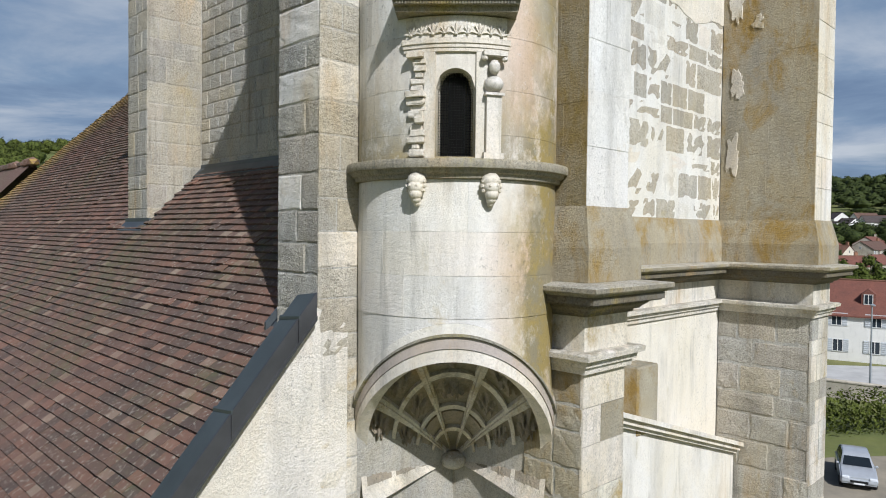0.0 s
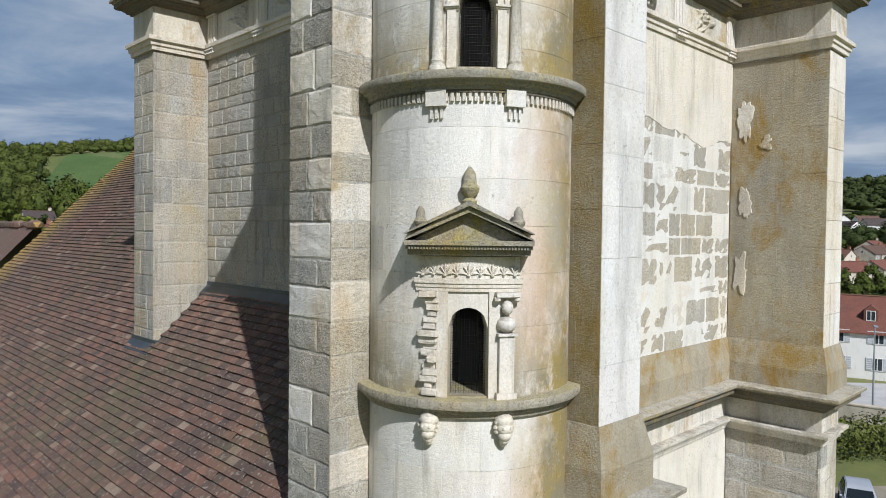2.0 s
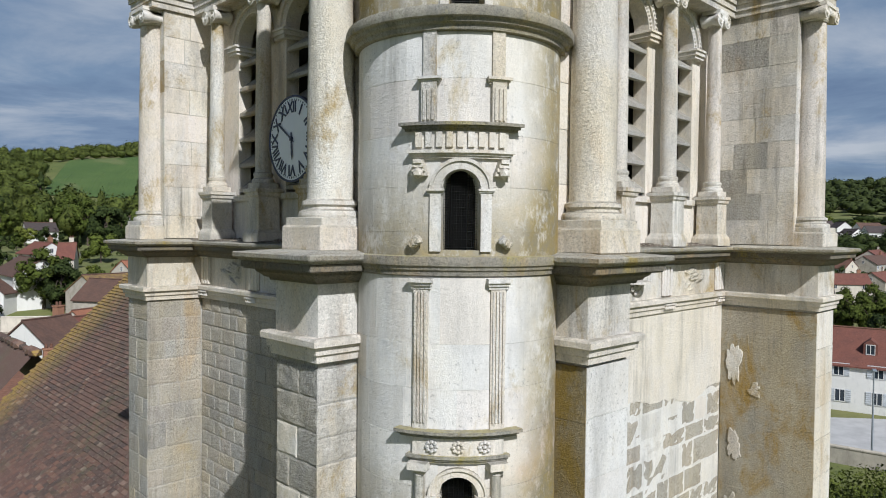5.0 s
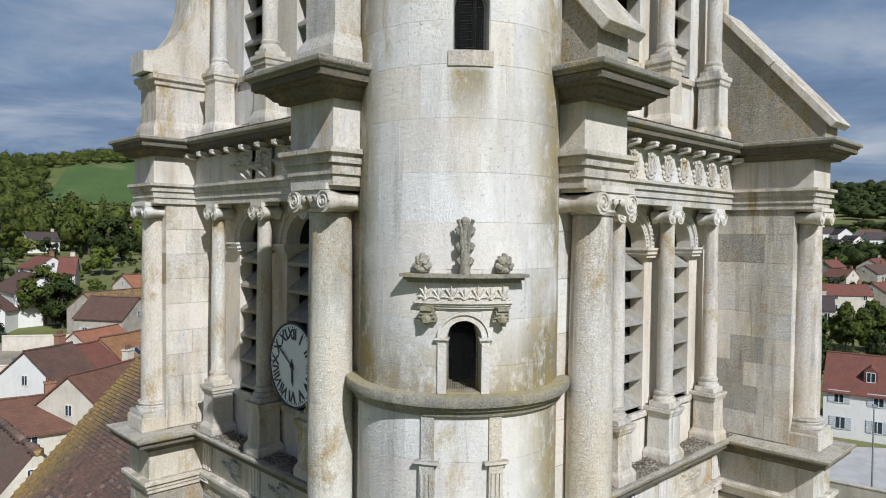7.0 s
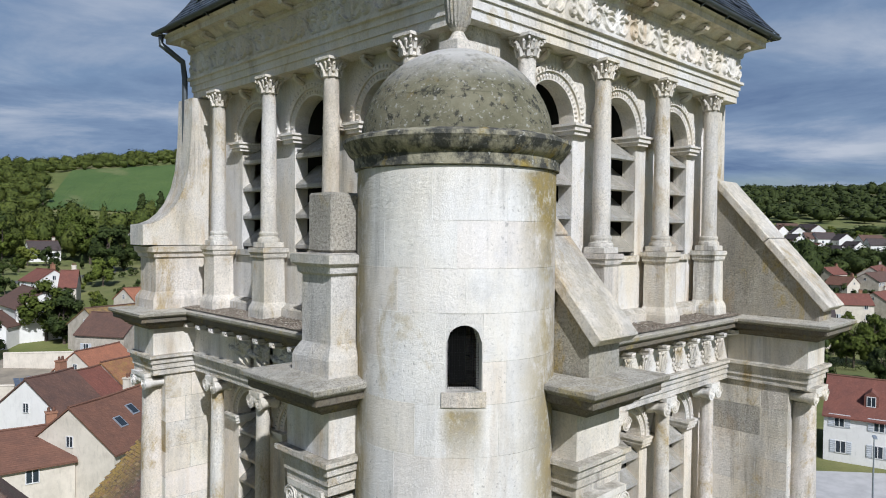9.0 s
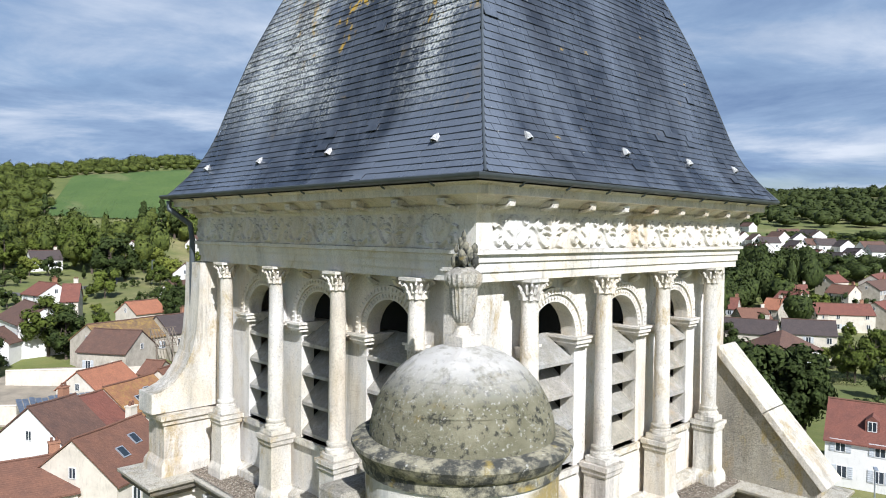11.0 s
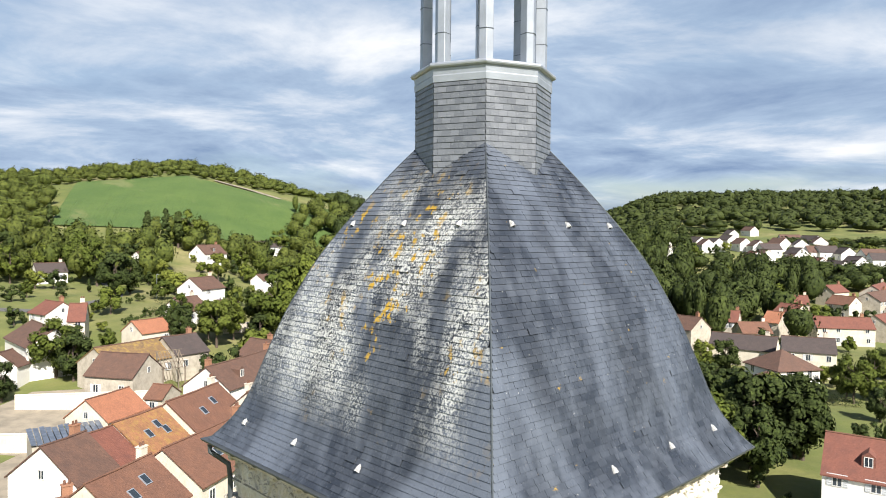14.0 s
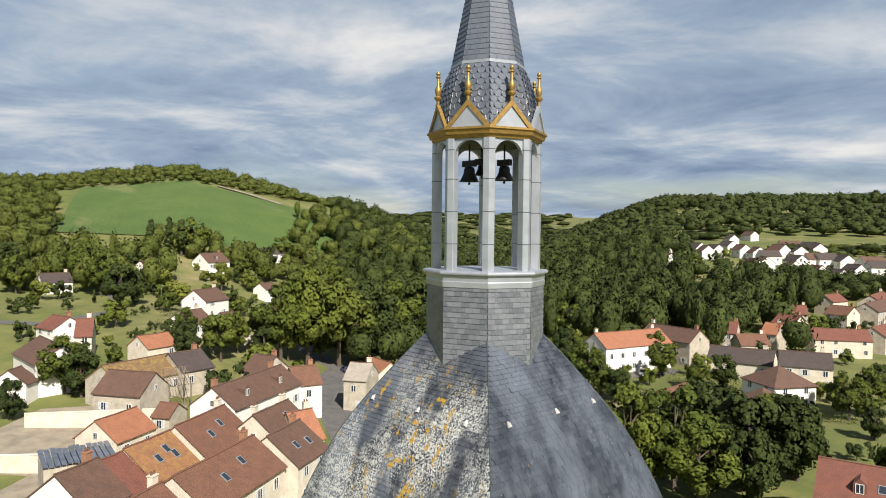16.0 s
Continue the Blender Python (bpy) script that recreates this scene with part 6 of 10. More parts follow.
for y0, y1, x in ((0.6, 5.58, -0.1), (5.5, 6.4, -0.93)):
    bm = bmesh.new()
    box(bm, x - 0.012, x + 0.03, y0, y1, nave_z(x) - 0.02, nave_z(x) + 0.09)
    extrude_uv(bm, [(x - 0.14, nave_z(x - 0.14) + 0.035), (x + 0.02, nave_z(x + 0.02) + 0.035), (x + 0.02, nave_z(x + 0.02) + 0.047), (x - 0.14, nave_z(x - 0.14) + 0.047)], y1 - y0, Matrix.Translation((0, y0, 0)))
    part("flashing", bm, M["lead"], nave, "lead flashing at the foot of the tower")
bm = bmesh.new()
extrude_uv(bm, [(-1.9, nave_z(-1.9) + 0.03), (-0.1, nave_z(-0.1) + 0.03), (-0.1, nave_z(-0.1) + 0.11), (-1.9, nave_z(-1.9) + 0.11)], 0.02, Matrix.Translation((0, 0.58, 0)))
part("flashing", bm, M["lead"], nave)
# lower roof beyond the far verge, with a mossy ridge
chancel = thing("chancel", "lower choir roof of brown tiles with a mossy ridge", "building")
bm = bmesh.new()
for s in (0, 1):
    v = [bm.verts.new(p) for p in ((0.6, 17.6, 14.9), (0.6, 30.0, 14.9), (0.6 - 5 + 10 * s, 30.0, 9.4), (0.6 - 5 + 10 * s, 17.6, 9.4))]
    bm.faces.new(v if s else v[::-1])
bmesh.ops.remove_doubles(bm, verts=bm.verts, dist=0.001)
part("roof", bm, M["tile_far"], chancel)
bm = bmesh.new()
box(bm, -4.2, 5.4, 17.8, 29.8, 0, 9.5)
part("wall", bm, M["plaster"], chancel)
bm = bmesh.new()
rng = random.Random(2)
for k in range(30):
    ball(bm, (0.6, 17.6 + 0.42 * k, 14.92), rng.uniform(0.12, 0.2), 1, (1, 1.6, 0.8))
part("ridge_tiles", bm, M["tile_far"], chancel, "mossy ridge tiles")

# ---- land ----
def ss(a, b, v):
    t = min(1.0, max(0.0, (v - a) / (b - a)))
    return t * t * (3 - 2 * t)


RIDGE_AZ, RIDGE_Z = (-40, -32.5, -22, -17, -12, -8.5, -5.8, -3, 0), (62, 63, 75, 65, 55, 43, 36, 24, 14)


def ground_z(x, y):
    """Height of the land: village floor, vineyard hill on one side, wooded ridge on the other."""
    d = math.hypot(x + 5, y + 5)
    a = math.degrees(math.atan2(x + 5, y + 5)) - 45.8
    while a < -180:
        a += 360
    wl = 1 - ss(-25, -8, a) if a > -100 else 0.0
    wr = ss(5, 17, a) if a < 100 else 0.0
    hl = 12 * ss(90, 215, d) + 56 * ss(215, 520, d)
    hr = 24 * ss(220, 480, d) + 56 * ss(470, 1100, d)
    hv = 14 * ss(150, 700, d) + 100 * ss(900, 3200, d)
    z = (wl * hl + wr * hr + (1 - wl - wr) * hv) * ss(30, 90, d)
    if -100 < a < 0 and d > 300:
        hill = float(np.interp(a, RIDGE_AZ, RIDGE_Z))
        k = ss(300, 430, d)
        z = z * (1 - k) + k * (12 + (hill - 12) * ss(215, 560, d) + ss(-14, 0, a) * 100 * ss(900, 3200, d))
    return z


n = Nodes("grass and soil")
c = n.ramp(n.noise(0.02, 7, 0.65), ((0.28, (0.075, 0.100, 0.018)), (0.42, (0.115, 0.135, 0.030)), (0.54, (0.165, 0.165, 0.050)), (0.68, (0.27, 0.225, 0.11))))
c = n.mix(n.mul(n.level(n.noise(0.12, 6, 0.65, shift=3), 0.42, 0.62), 0.5), c, (0.062, 0.088, 0.020))
c = n.mix(n.mul(n.level(n.noise(1.4, 5, 0.7, shift=5), 0.5, 0.66), 0.45), c, (0.12, 0.125, 0.045))
M["grass"] = n.done(c, 0.95, n.noise(0.8, 6), 0.5, 0.3)
bm = bmesh.new()
radii = [0, 8, 16, 26, 38, 52, 68] + list(range(76, 300, 6)) + list(range(300, 600, 14)) + [610, 660, 740, 830, 940, 1070, 1220, 1400, 1650, 2000, 2500, 3200, 4000]
SEG = 216
prev = None
for r in radii:
    cur = []
    for k in range(SEG if r else 1):
        a = 2 * math.pi * k / SEG
        x, y = r * math.cos(a), r * math.sin(a)
        cur.append(bm.verts.new((x, y, ground_z(x, y))))
    if prev and len(prev) == 1:
        for k in range(SEG):
            bm.faces.new((prev[0], cur[k], cur[(k + 1) % SEG]))
    elif prev:
        for k in range(SEG):
            bm.faces.new((prev[k], cur[k], cur[(k + 1) % SEG], prev[(k + 1) % SEG]))
    prev = cur
ground = part("ground", bm, M["grass"], None, "grassy valley land rising to green hills", smooth=True, kind="structure")
tagged(ground, category="ground")

# ---- village ----
def roof_tiles(name, a, b, moss=0.0):
    n = Nodes(name)
    t = n.mix(n.level(n.noise(0.9, 6, 0.65), 0.35, 0.7), a, b)
    t = n.mix(n.mul(n.level(n.noise(5, 8, 0.78), 0.46, 0.62), 0.6), t, tuple(v * 0.5 for v in a))
    t = n.mix(n.mul(n.level(n.noise(7, 7, 0.75, shift=9), 0.56, 0.66), 0.45), t, tuple(min(0.6, v * 1.6 + 0.03) for v in a))
    if moss:
        t = n.mix(n.mul(n.level(n.noise(1.6, 7, 0.7, shift=5), 0.48, 0.62), moss), t, (0.30, 0.20, 0.05))
    sep = n.add("ShaderNodeSeparateXYZ")
    n.link(n.pos, sep.inputs[0])
    w = n.nt.nodes.new("ShaderNodeMath"); w.operation = "SINE"
    n.link(n.mul(sep.outputs[2], 62.0), w.inputs[0])
    return n.done(t, 0.85, w.outputs[0], 0.35, 0.03)


ROOFS = {
    "brown": roof_tiles("brown tile roof", (0.13, 0.07, 0.048), (0.085, 0.05, 0.038)),
    "dark": roof_tiles("dark tile roof", (0.075, 0.056, 0.05), (0.05, 0.04, 0.038)),
    "red": roof_tiles("red tile roof", (0.19, 0.070, 0.046), (0.13, 0.052, 0.038)),
    "rust": roof_tiles("rusty tile roof", (0.175, 0.082, 0.050), (0.12, 0.06, 0.04)),
    "orange": roof_tiles("orange tile roof", (0.34, 0.14, 0.075), (0.25, 0.105, 0.06)),
    "orange2": roof_tiles("mottled orange tile roof", (0.29, 0.135, 0.062), (0.19, 0.095, 0.048), 0.5),
    "mossy": roof_tiles("mossy tile roof", (0.20, 0.12, 0.055), (0.13, 0.085, 0.05), 0.8),
    "grey": roof_tiles("pale tile roof", (0.36, 0.32, 0.27), (0.27, 0.24, 0.2)),
}
ROOF_WORDS = {"brown": "brown tiled", "dark": "dark brown tiled", "red": "red tiled", "rust": "rusty red tiled", "orange": "bright orange tiled",
              "orange2": "mottled orange tiled", "mossy": "moss-yellowed tiled", "grey": "pale grey tiled"}


def render_wall(name, a, b, amount):
    n = Nodes(name)
    t = n.mix(n.mul(n.level(n.noise(0.7, 7, 0.65), 0.4, 0.7), amount), a, b)
    t = n.mix(n.mul(n.level(n.noise(3.5, 6, 0.7, (1, 1, 0.3)), 0.52, 0.75), amount * 0.6), t, tuple(v * 0.6 for v in b))
    return n.done(t, 0.9, n.noise(14, 6), 0.25, 0.02)


WALLS = {"white": render_wall("white render", (0.74, 0.72, 0.67), (0.62, 0.60, 0.55), 0.5), "cream": render_wall("cream render", (0.62, 0.56, 0.46), (0.46, 0.41, 0.33), 0.8),
         "stone": render_wall("rubble stone", (0.46, 0.41, 0.33), (0.30, 0.27, 0.215), 1.0)}
WALL_WORDS = {"white": "white rendered", "cream": "cream rendered", "stone": "weathered rubble stone"}
M["pane"] = plain("window glass", (0.03, 0.04, 0.05), 0.08, 0.0, 0.1, 2.0, 0.0)
M["frame"] = plain("painted frame", (0.70, 0.69, 0.66), 0.5)
M["shutter"] = plain("painted shutter", (0.50, 0.52, 0.53), 0.6)
M["brickwork"] = plain("chimney brick", (0.34, 0.17, 0.10), 0.9, 0, 0.4, 12)
UNIT = {}


def unit(key, make):
    if key not in UNIT:
        bm = bmesh.new()
        make(bm)
        me = bpy.data.meshes.new(key)
        bmesh.ops.recalc_face_normals(bm, faces=bm.faces)
        bm.to_mesh(me)
        bm.free()
        UNIT[key] = me
    return UNIT[key]


def piece(name, me, mat, parent, m):
    """An object on a shared mesh."""
    if not me.materials:
        me.materials.append(mat)
    ob = new(name, me)
    ob.parent = parent
    ob.matrix_basis = m
    return ob


def frame_mesh(bm):
    for x0, x1, z0, z1 in ((-0.5, -0.42, 0, 1.35), (0.42, 0.5, 0, 1.35), (-0.42, 0.42, 0, 0.08), (-0.42, 0.42, 1.27, 1.35), (-0.04, 0.04, 0.08, 1.27)):
        box(bm, x0, x1, -0.06, 0.05, z0, z1)


def pane_mesh(bm):
    box(bm, -0.43, 0.43, -0.02, 0.03, 0.06, 1.29)


def shutter_mesh(bm):
    side = [(0.0, 0.0), (0.0, 1.35)]
    for k in range(6):
        z = 1.30 - 0.21 * k
        side += [(-0.04, z + 0.02), (-0.062, z - 0.03), (-0.062, z - 0.14), (-0.04, z - 0.17)]
    side.append((-0.04, 0.0))
    a = [bm.verts.new((-0.24, y, z)) for y, z in side]
    b = [bm.verts.new((0.24, y, z)) for y, z in side]
    for i in range(len(side)):
        j = (i + 1) % len(side)
        bm.faces.new((a[i], a[j], b[j], b[i]))
    bm.faces.new(a[::-1]), bm.faces.new(b)


def window(parent, m, shutters=False):
    w = piece("window", unit("frame", frame_mesh), M["frame"], parent, m)
    piece("pane", unit("pane", pane_mesh), M["pane"], w, Matrix.Identity(4))
    if shutters:
        for s in (-0.76, 0.76):
            piece("shutter", unit("shutter", shutter_mesh), M["shutter"], w, Matrix.Translation((s, 0.0, 0)))


def house(x, y, rot, length, width, eave, rise, roof_kind, wall_kind, chimneys=1, dormers=0, far=False, over=0.3):
    rng = random.Random(int(x * 13 + y * 7))
    ob = thing("house", f"{WALL_WORDS[wall_kind]} village house with a {ROOF_WORDS[roof_kind]} gable roof", "house", group="village houses")
    ob.matrix_basis = pose(x, y, ground_z(x, y), 0, 0, rot)
    L, B = length / 2, width / 2
    bm = bmesh.new()
    poly = [(-B, -2.5), (B, -2.5), (B, eave), (0, eave + rise - 0.05), (-B, eave)]
    a = [bm.verts.new((-L, py, pz)) for py, pz in poly]
    b = [bm.verts.new((L, py, pz)) for py, pz in poly]
    for i in range(5):
        bm.faces.new((a[i], a[(i + 1) % 5], b[(i + 1) % 5], b[i]))
    bm.faces.new(a), bm.faces.new(b[::-1])
    part("wall", bm, WALLS[wall_kind], ob)
    bm = bmesh.new()
    k = rise / B
    o = over
    sag = 0.06
    cols = 6
    for s in (-1, 1):
        top, bot = [], []
        for i in range(cols + 1):
            xx = -L - 0.15 + (2 * L + 0.3) * i / cols
            dz = -sag * math.sin(math.pi * i / cols) + rng.uniform(-0.02, 0.02)
            top.append((bm.verts.new((xx, 0, eave + rise + 0.14 + dz)), bm.verts.new((xx, s * (B + o), eave - o * k + 0.14 + dz * 0.3))))
            bot.append((bm.verts.new((xx, 0, eave + rise - 0.02 + dz)), bm.verts.new((xx, s * (B + o), eave - o * k - 0.02))))
        for i in range(cols):
            for g in (top, bot):
                bm.faces.new((g[i][0], g[i][1], g[i + 1][1], g[i + 1][0]))
            bm.faces.new((top[i][1], bot[i][1], bot[i + 1][1], top[i + 1][1]))
        for i in (0, cols):
            bm.faces.new((top[i][0], top[i][1], bot[i][1], bot[i][0]))
    r = part("roof", bm, ROOFS[roof_kind], ob)
    bm = bmesh.new()
    tube(bm, [(-L - 0.16, 0, eave + rise + 0.14), (0, 0, eave + rise + 0.08), (L + 0.16, 0, eave + rise + 0.14)], 0.13, 6)
    part("ridge_tiles", bm, ROOFS["rust" if roof_kind in ("red", "orange", "orange2", "rust") else "brown"], r)
    for i in range(chimneys):
        cx = (-1) ** i * (L - 0.6) * rng.uniform(0.75, 1.0)
        bm = bmesh.new()
        box(bm, cx - 0.42, cx + 0.42, -0.32 + 0.3, 0.32 + 0.3, eave + rise - 1.2, eave + rise + 1.0)
        box(bm, cx - 0.48, cx + 0.48, -0.38 + 0.3, 0.38 + 0.3, eave + rise + 1.0, eave + rise + 1.12)
        ch = part("chimney", bm, M["brickwork"] if rng.random() < 0.6 else WALLS["cream"], ob)
        for dx in (-0.2, 0.2):
            bm = bmesh.new()
            lathe(bm, [(0.11, eave + rise + 1.1), (0.13, eave + rise + 1.2), (0.10, eave + rise + 1.5)], 8, (cx + dx, 0.3))
            part("chimney_pot", bm, ROOFS["rust"], ch)
    if not far and length > 6 and math.hypot(x, y) < 95:       # flat skylights
        tilt = math.degrees(math.atan(k))
        for i, (fx, fy) in enumerate(((-0.25, 0.45), (0.3, 0.6), (0.45, 0.4))):
            for s in (-1, 1):
                if rng.random() < 0.4:
                    continue
                m = pose(L * fx, s * B * (1 - fy), eave + rise * fy + 0.15, -s * tilt)
                bm = bmesh.new()
                box(bm, -0.42, 0.42, -0.6, 0.6, -0.05, 0.05, m)
                sky_light = part("skylight", bm, M["zinc"], r, "zinc-framed skylight")
                bm = bmesh.new()
                box(bm, -0.34, 0.34, -0.5, 0.5, 0.045, 0.058, m)
                part("pane", bm, M["pane"], sky_light)
    storeys = 1 if eave < 4.9 else 2
    for s in (-1, 1):
        turn = 0 if s < 0 else 180
        count = max(1, int(length / 3.2))
        if far:
            count = min(2, count)
        for f in range(storeys):
            for i in range(count):
                if rng.random() < 0.22:
                    continue
                xx = -L + length * (i + 0.5) / count + rng.uniform(-0.3, 0.3)
                z = 0.95 + f * 2.75 + (0.9 if storeys == 1 and eave > 3.9 else 0)
                window(ob, pose(xx, s * (B + 0.012), z, 0, 0, turn), shutters=not far and rng.random() < 0.5 and length / count > 2.3)
        if not far and storeys == 2:
            xx = rng.uniform(-0.5, 0.5) * L
            bm = bmesh.new()
            box(bm, xx - 0.5, xx + 0.5, s * B - 0.05, s * B + 0.05, 0, 2.1)
            part("door", bm, M["shutter"], ob)
        if rise > 2 and not far:
            window(ob, pose(s * (L + 0.012), 0, eave + 0.1, 0, 0, 90 if s > 0 else -90) @ Matrix.Diagonal((0.7, 1, 0.7, 1)))
    for i in range(dormers):
        xx = -L + length * (i + 0.5) / dormers
        for s in (-1, 1):
            bm = bmesh.new()
            y0 = s * (B * 0.72)
            z0 = eave + rise * 0.28
            v = [(-0.65, 0), (0.65, 0), (0.65, 1.25), (0, 1.75), (-0.65, 1.25)]
            fr = [bm.verts.new((xx + u, y0, z0 + w)) for u, w in v]
            bk = [bm.verts.new((xx + u, s * 0.1, z0 + w)) for u, w in v]
            for q in range(5):
                bm.faces.new((fr[q], fr[(q + 1) % 5], bk[(q + 1) % 5], bk[q]))
            bm.faces.new(fr), bm.faces.new(bk[::-1])
            d = part("dormer", bm, ROOFS[roof_kind], ob)
            window(d, pose(xx, y0 + s * 0.01, z0 + 0.12, 0, 0, 0 if s < 0 else 180) @ Matrix.Diagonal((0.85, 1, 0.8, 1)))
    return ob


house(56.5, 236.2, -2, 8.5, 8.0, 3.2, 2.6, "dark", "white", 1, 0)
house(90.1, 248.6, 21, 6.3, 7.0, 3.2, 2.4, "brown", "white", 1, 1)
house(119.7, 259.7, 17, 11.3, 9.0, 3.2, 3.4, "brown", "white", 1, 1)
house(163.9, 291.3, 18, 15.0, 7.0, 3.0, 2.6, "dark", "white", 0, 0)
house(77.7, 175.1, 26, 9.5, 8.0, 5.0, 2.8, "brown", "white", 1, 0)
house(65.3, 156.9, 20, 7.1, 8.0, 3.0, 2.8, "brown", "white", 1, 0)
house(77.1, 161.7, 19, 4.4, 5.0, 3.0, 1.8, "brown", "cream", 0, 0)
house(123.2, 222.5, 19, 6.8, 6.0, 4.2, 2.0, "brown", "white", 0, 0)
house(167.5, 258.3, 28, 21.6, 7.0, 3.6, 2.2, "brown", "white", 1, 0)
house(36.8, 156.6, -78, 6.9, 7.0, 5.0, 2.2, "red", "white", 1, 0)
house(39.2, 148.7, -22, 3.1, 9.0, 5.2, 3.0, "red", "cream", 1, 0)
house(30.0, 138.1, -90, 15.5, 9.0, 4.8, 2.8, "brown", "white", 1, 0)
house(50.3, 141.5, 16, 7.3, 6.5, 3.0, 2.2, "orange", "cream", 0, 0)
house(22.5, 131.0, 47, 3.7, 6.0, 3.4, 2.2, "brown", "white", 0, 0)
house(39.6, 121.7, 18, 13.7, 9.0, 4.2, 2.8, "mossy", "stone", 0, 0)
house(48.9, 122.3, 10, 6.8, 8.6, 4.2, 2.8, "dark", "stone", 1, 0)
house(36.1, 113.9, -57, 8.9, 8.0, 4.6, 3.0, "brown", "stone", 0, 0)
house(48.5, 96.7, 28, 19.4, 8.0, 6.6, 2.9, "brown", "white", 2, 2)
house(62.2, 102.2, -14, 4.9, 7.0, 6.0, 2.6, "rust", "white", 1, 0)
house(61.9, 115.0, -75, 5.6, 7.0, 5.0, 2.6, "brown", "stone", 1, 0)
house(74.7, 100.9, -56, 4.4, 8.0, 6.0, 2.5, "grey", "stone", 1, 0)
house(84.0, 106.2, -99, 7.0, 6.0, 5.0, 2.2, "orange", "cream", 0, 0)
house(28.1, 97.9, 30, 8.1, 7.0, 4.0, 2.6, "orange", "cream", 0, 0)
house(38.6, 104.6, -55, 3.1, 5.0, 2.8, 1.6, "rust", "stone", 0, 0)
house(148.5, 87.2, -15, 21.9, 8.8, 6.5, 3.0, "orange", "white", 2, 0)
house(166.7, 84.1, -101, 16.4, 8.0, 6.4, 2.9, "brown", "stone", 2, 0)
house(197.4, 81.8, -75, 3.7, 8.0, 5.5, 2.8, "red", "stone", 1, 0)
house(221.0, 73.7, -106, 7.4, 9.0, 6.0, 3.0, "red", "cream", 1, 0)
house(204.2, 72.2, -90, 4.6, 8.0, 5.6, 2.8, "orange", "stone", 1, 0)
house(161.2, 63.4, -77, 14.5, 8.4, 4.0, 2.8, "dark", "cream", 1, 0)
house(158.0, 48.2, -67, 10.4, 8.0, 5.6, 2.6, "dark", "cream", 1, 0)
house(211.5, 57.1, -55, 14.9, 8.0, 5.0, 2.6, "red", "cream", 1, 0)
house(110.7, 55.4, 0, 14.7, 7.0, 3.6, 2.4, "rust", "white", 0, 0)
house(256.7, 69.3, -104, 8.0, 8.0, 5.0, 2.6, "rust", "cream", 1, 0)
house(269.2, 62.7, -2, 20.2, 8.0, 5.4, 2.6, "brown", "stone", 1, 0)
house(280.3, 80.0, -12, 10.1, 7.0, 4.6, 2.4, "red", "cream", 1, 0)
house(249.8, 81.3, -62, 5.1, 8.0, 5.0, 2.6, "red", "stone", 1, 0)
house(286.7, 66.7, 6, 26.0, 8.0, 5.0, 2.6, "red", "stone", 1, 0)
house(186.5, 71.8, -44, 8.0, 7.0, 4.4, 2.4, "rust", "stone", 1, 0)
house(228.3, 51.1, -3, 12.6, 7.0, 5.0, 2.4, "red", "stone", 1, 0)
house(358.5, 194.1, 44, 10.2, 7.4, 4.2, 3.0, "brown", "white", 0, 0, True)
house(369.1, 196.0, 30, 9.6, 7.4, 4.2, 3.0, "dark", "white", 0, 0, True)
house(336.6, 176.0, 38, 10.6, 7.4, 4.2, 3.0, "brown", "white", 0, 0, True)
house(385.4, 185.7, 60, 13.0, 7.4, 4.2, 3.0, "dark", "white", 0, 0, True)
house(374.3, 174.1, 44, 11.1, 7.4, 4.2, 3.0, "brown", "white", 0, 0, True)
house(381.9, 172.6, 52, 12.1, 7.4, 4.2, 3.0, "dark", "white", 0, 0, True)
house(505.4, 216.7, 52, 9.9, 7.4, 4.2, 3.0, "dark", "white", 0, 0, True)
house(546.5, 219.7, 60, 11.6, 7.4, 4.2, 3.0, "brown", "white", 0, 0, True)
house(408.4, 176.4, 60, 10.1, 7.4, 4.2, 3.0, "dark", "white", 0, 0, True)
house(389.8, 160.3, 52, 10.2, 7.4, 4.2, 3.0, "brown", "white", 0, 0, True)
house(382.6, 148.8, 38, 12.4, 7.4, 4.2, 3.0, "brown", "white", 0, 0, True)
house(371.7, 138.2, -40, 10.6, 7.4, 4.2, 3.0, "dark", "white", 0, 0, True)
house(350.2, 132.4, 44, 10.0, 7.4, 4.2, 3.0, "brown", "white", 0, 0, True)
house(342.9, 134.5, 38, 12.8, 7.4, 4.2, 3.0, "red", "white", 0, 0, True)
house(400.1, 143.5, 60, 10.2, 7.4, 4.2, 3.0, "brown", "white", 0, 0, True)
house(429.7, 148.6, -50, 11.8, 7.4, 4.2, 3.0, "brown", "white", 0, 0, True)
house(425.1, 135.6, 60, 12.1, 7.4, 4.2, 3.0, "dark", "white", 0, 0, True)
house(416.5, 128.3, 30, 10.7, 7.4, 4.2, 3.0, "brown", "white", 0, 0, True)
house(396.3, 131.3, 30, 10.8, 7.4, 4.2, 3.0, "dark", "white", 0, 0, True)
house(362.6, 121.3, 52, 10.0, 7.4, 4.2, 3.0, "dark", "white", 0, 0, True)
house(344.8, 116.6, 38, 9.2, 7.4, 4.2, 3.0, "brown", "white", 0, 0, True)
house(372.6, 115.0, -50, 11.1, 7.4, 4.2, 3.0, "brown", "white", 0, 0, True)
house(374.3, 111.5, -40, 10.4, 7.4, 4.2, 3.0, "dark", "white", 0, 0, True)
house(372.3, 102.4, 38, 10.7, 7.4, 4.2, 3.0, "dark", "white", 0, 0, True)
house(371.6, 90.4, -40, 11.5, 7.4, 4.2, 3.0, "brown", "white", 0, 0, True)
house(338.0, 103.8, 44, 10.4, 7.4, 4.2, 3.0, "red", "white", 0, 0, True)
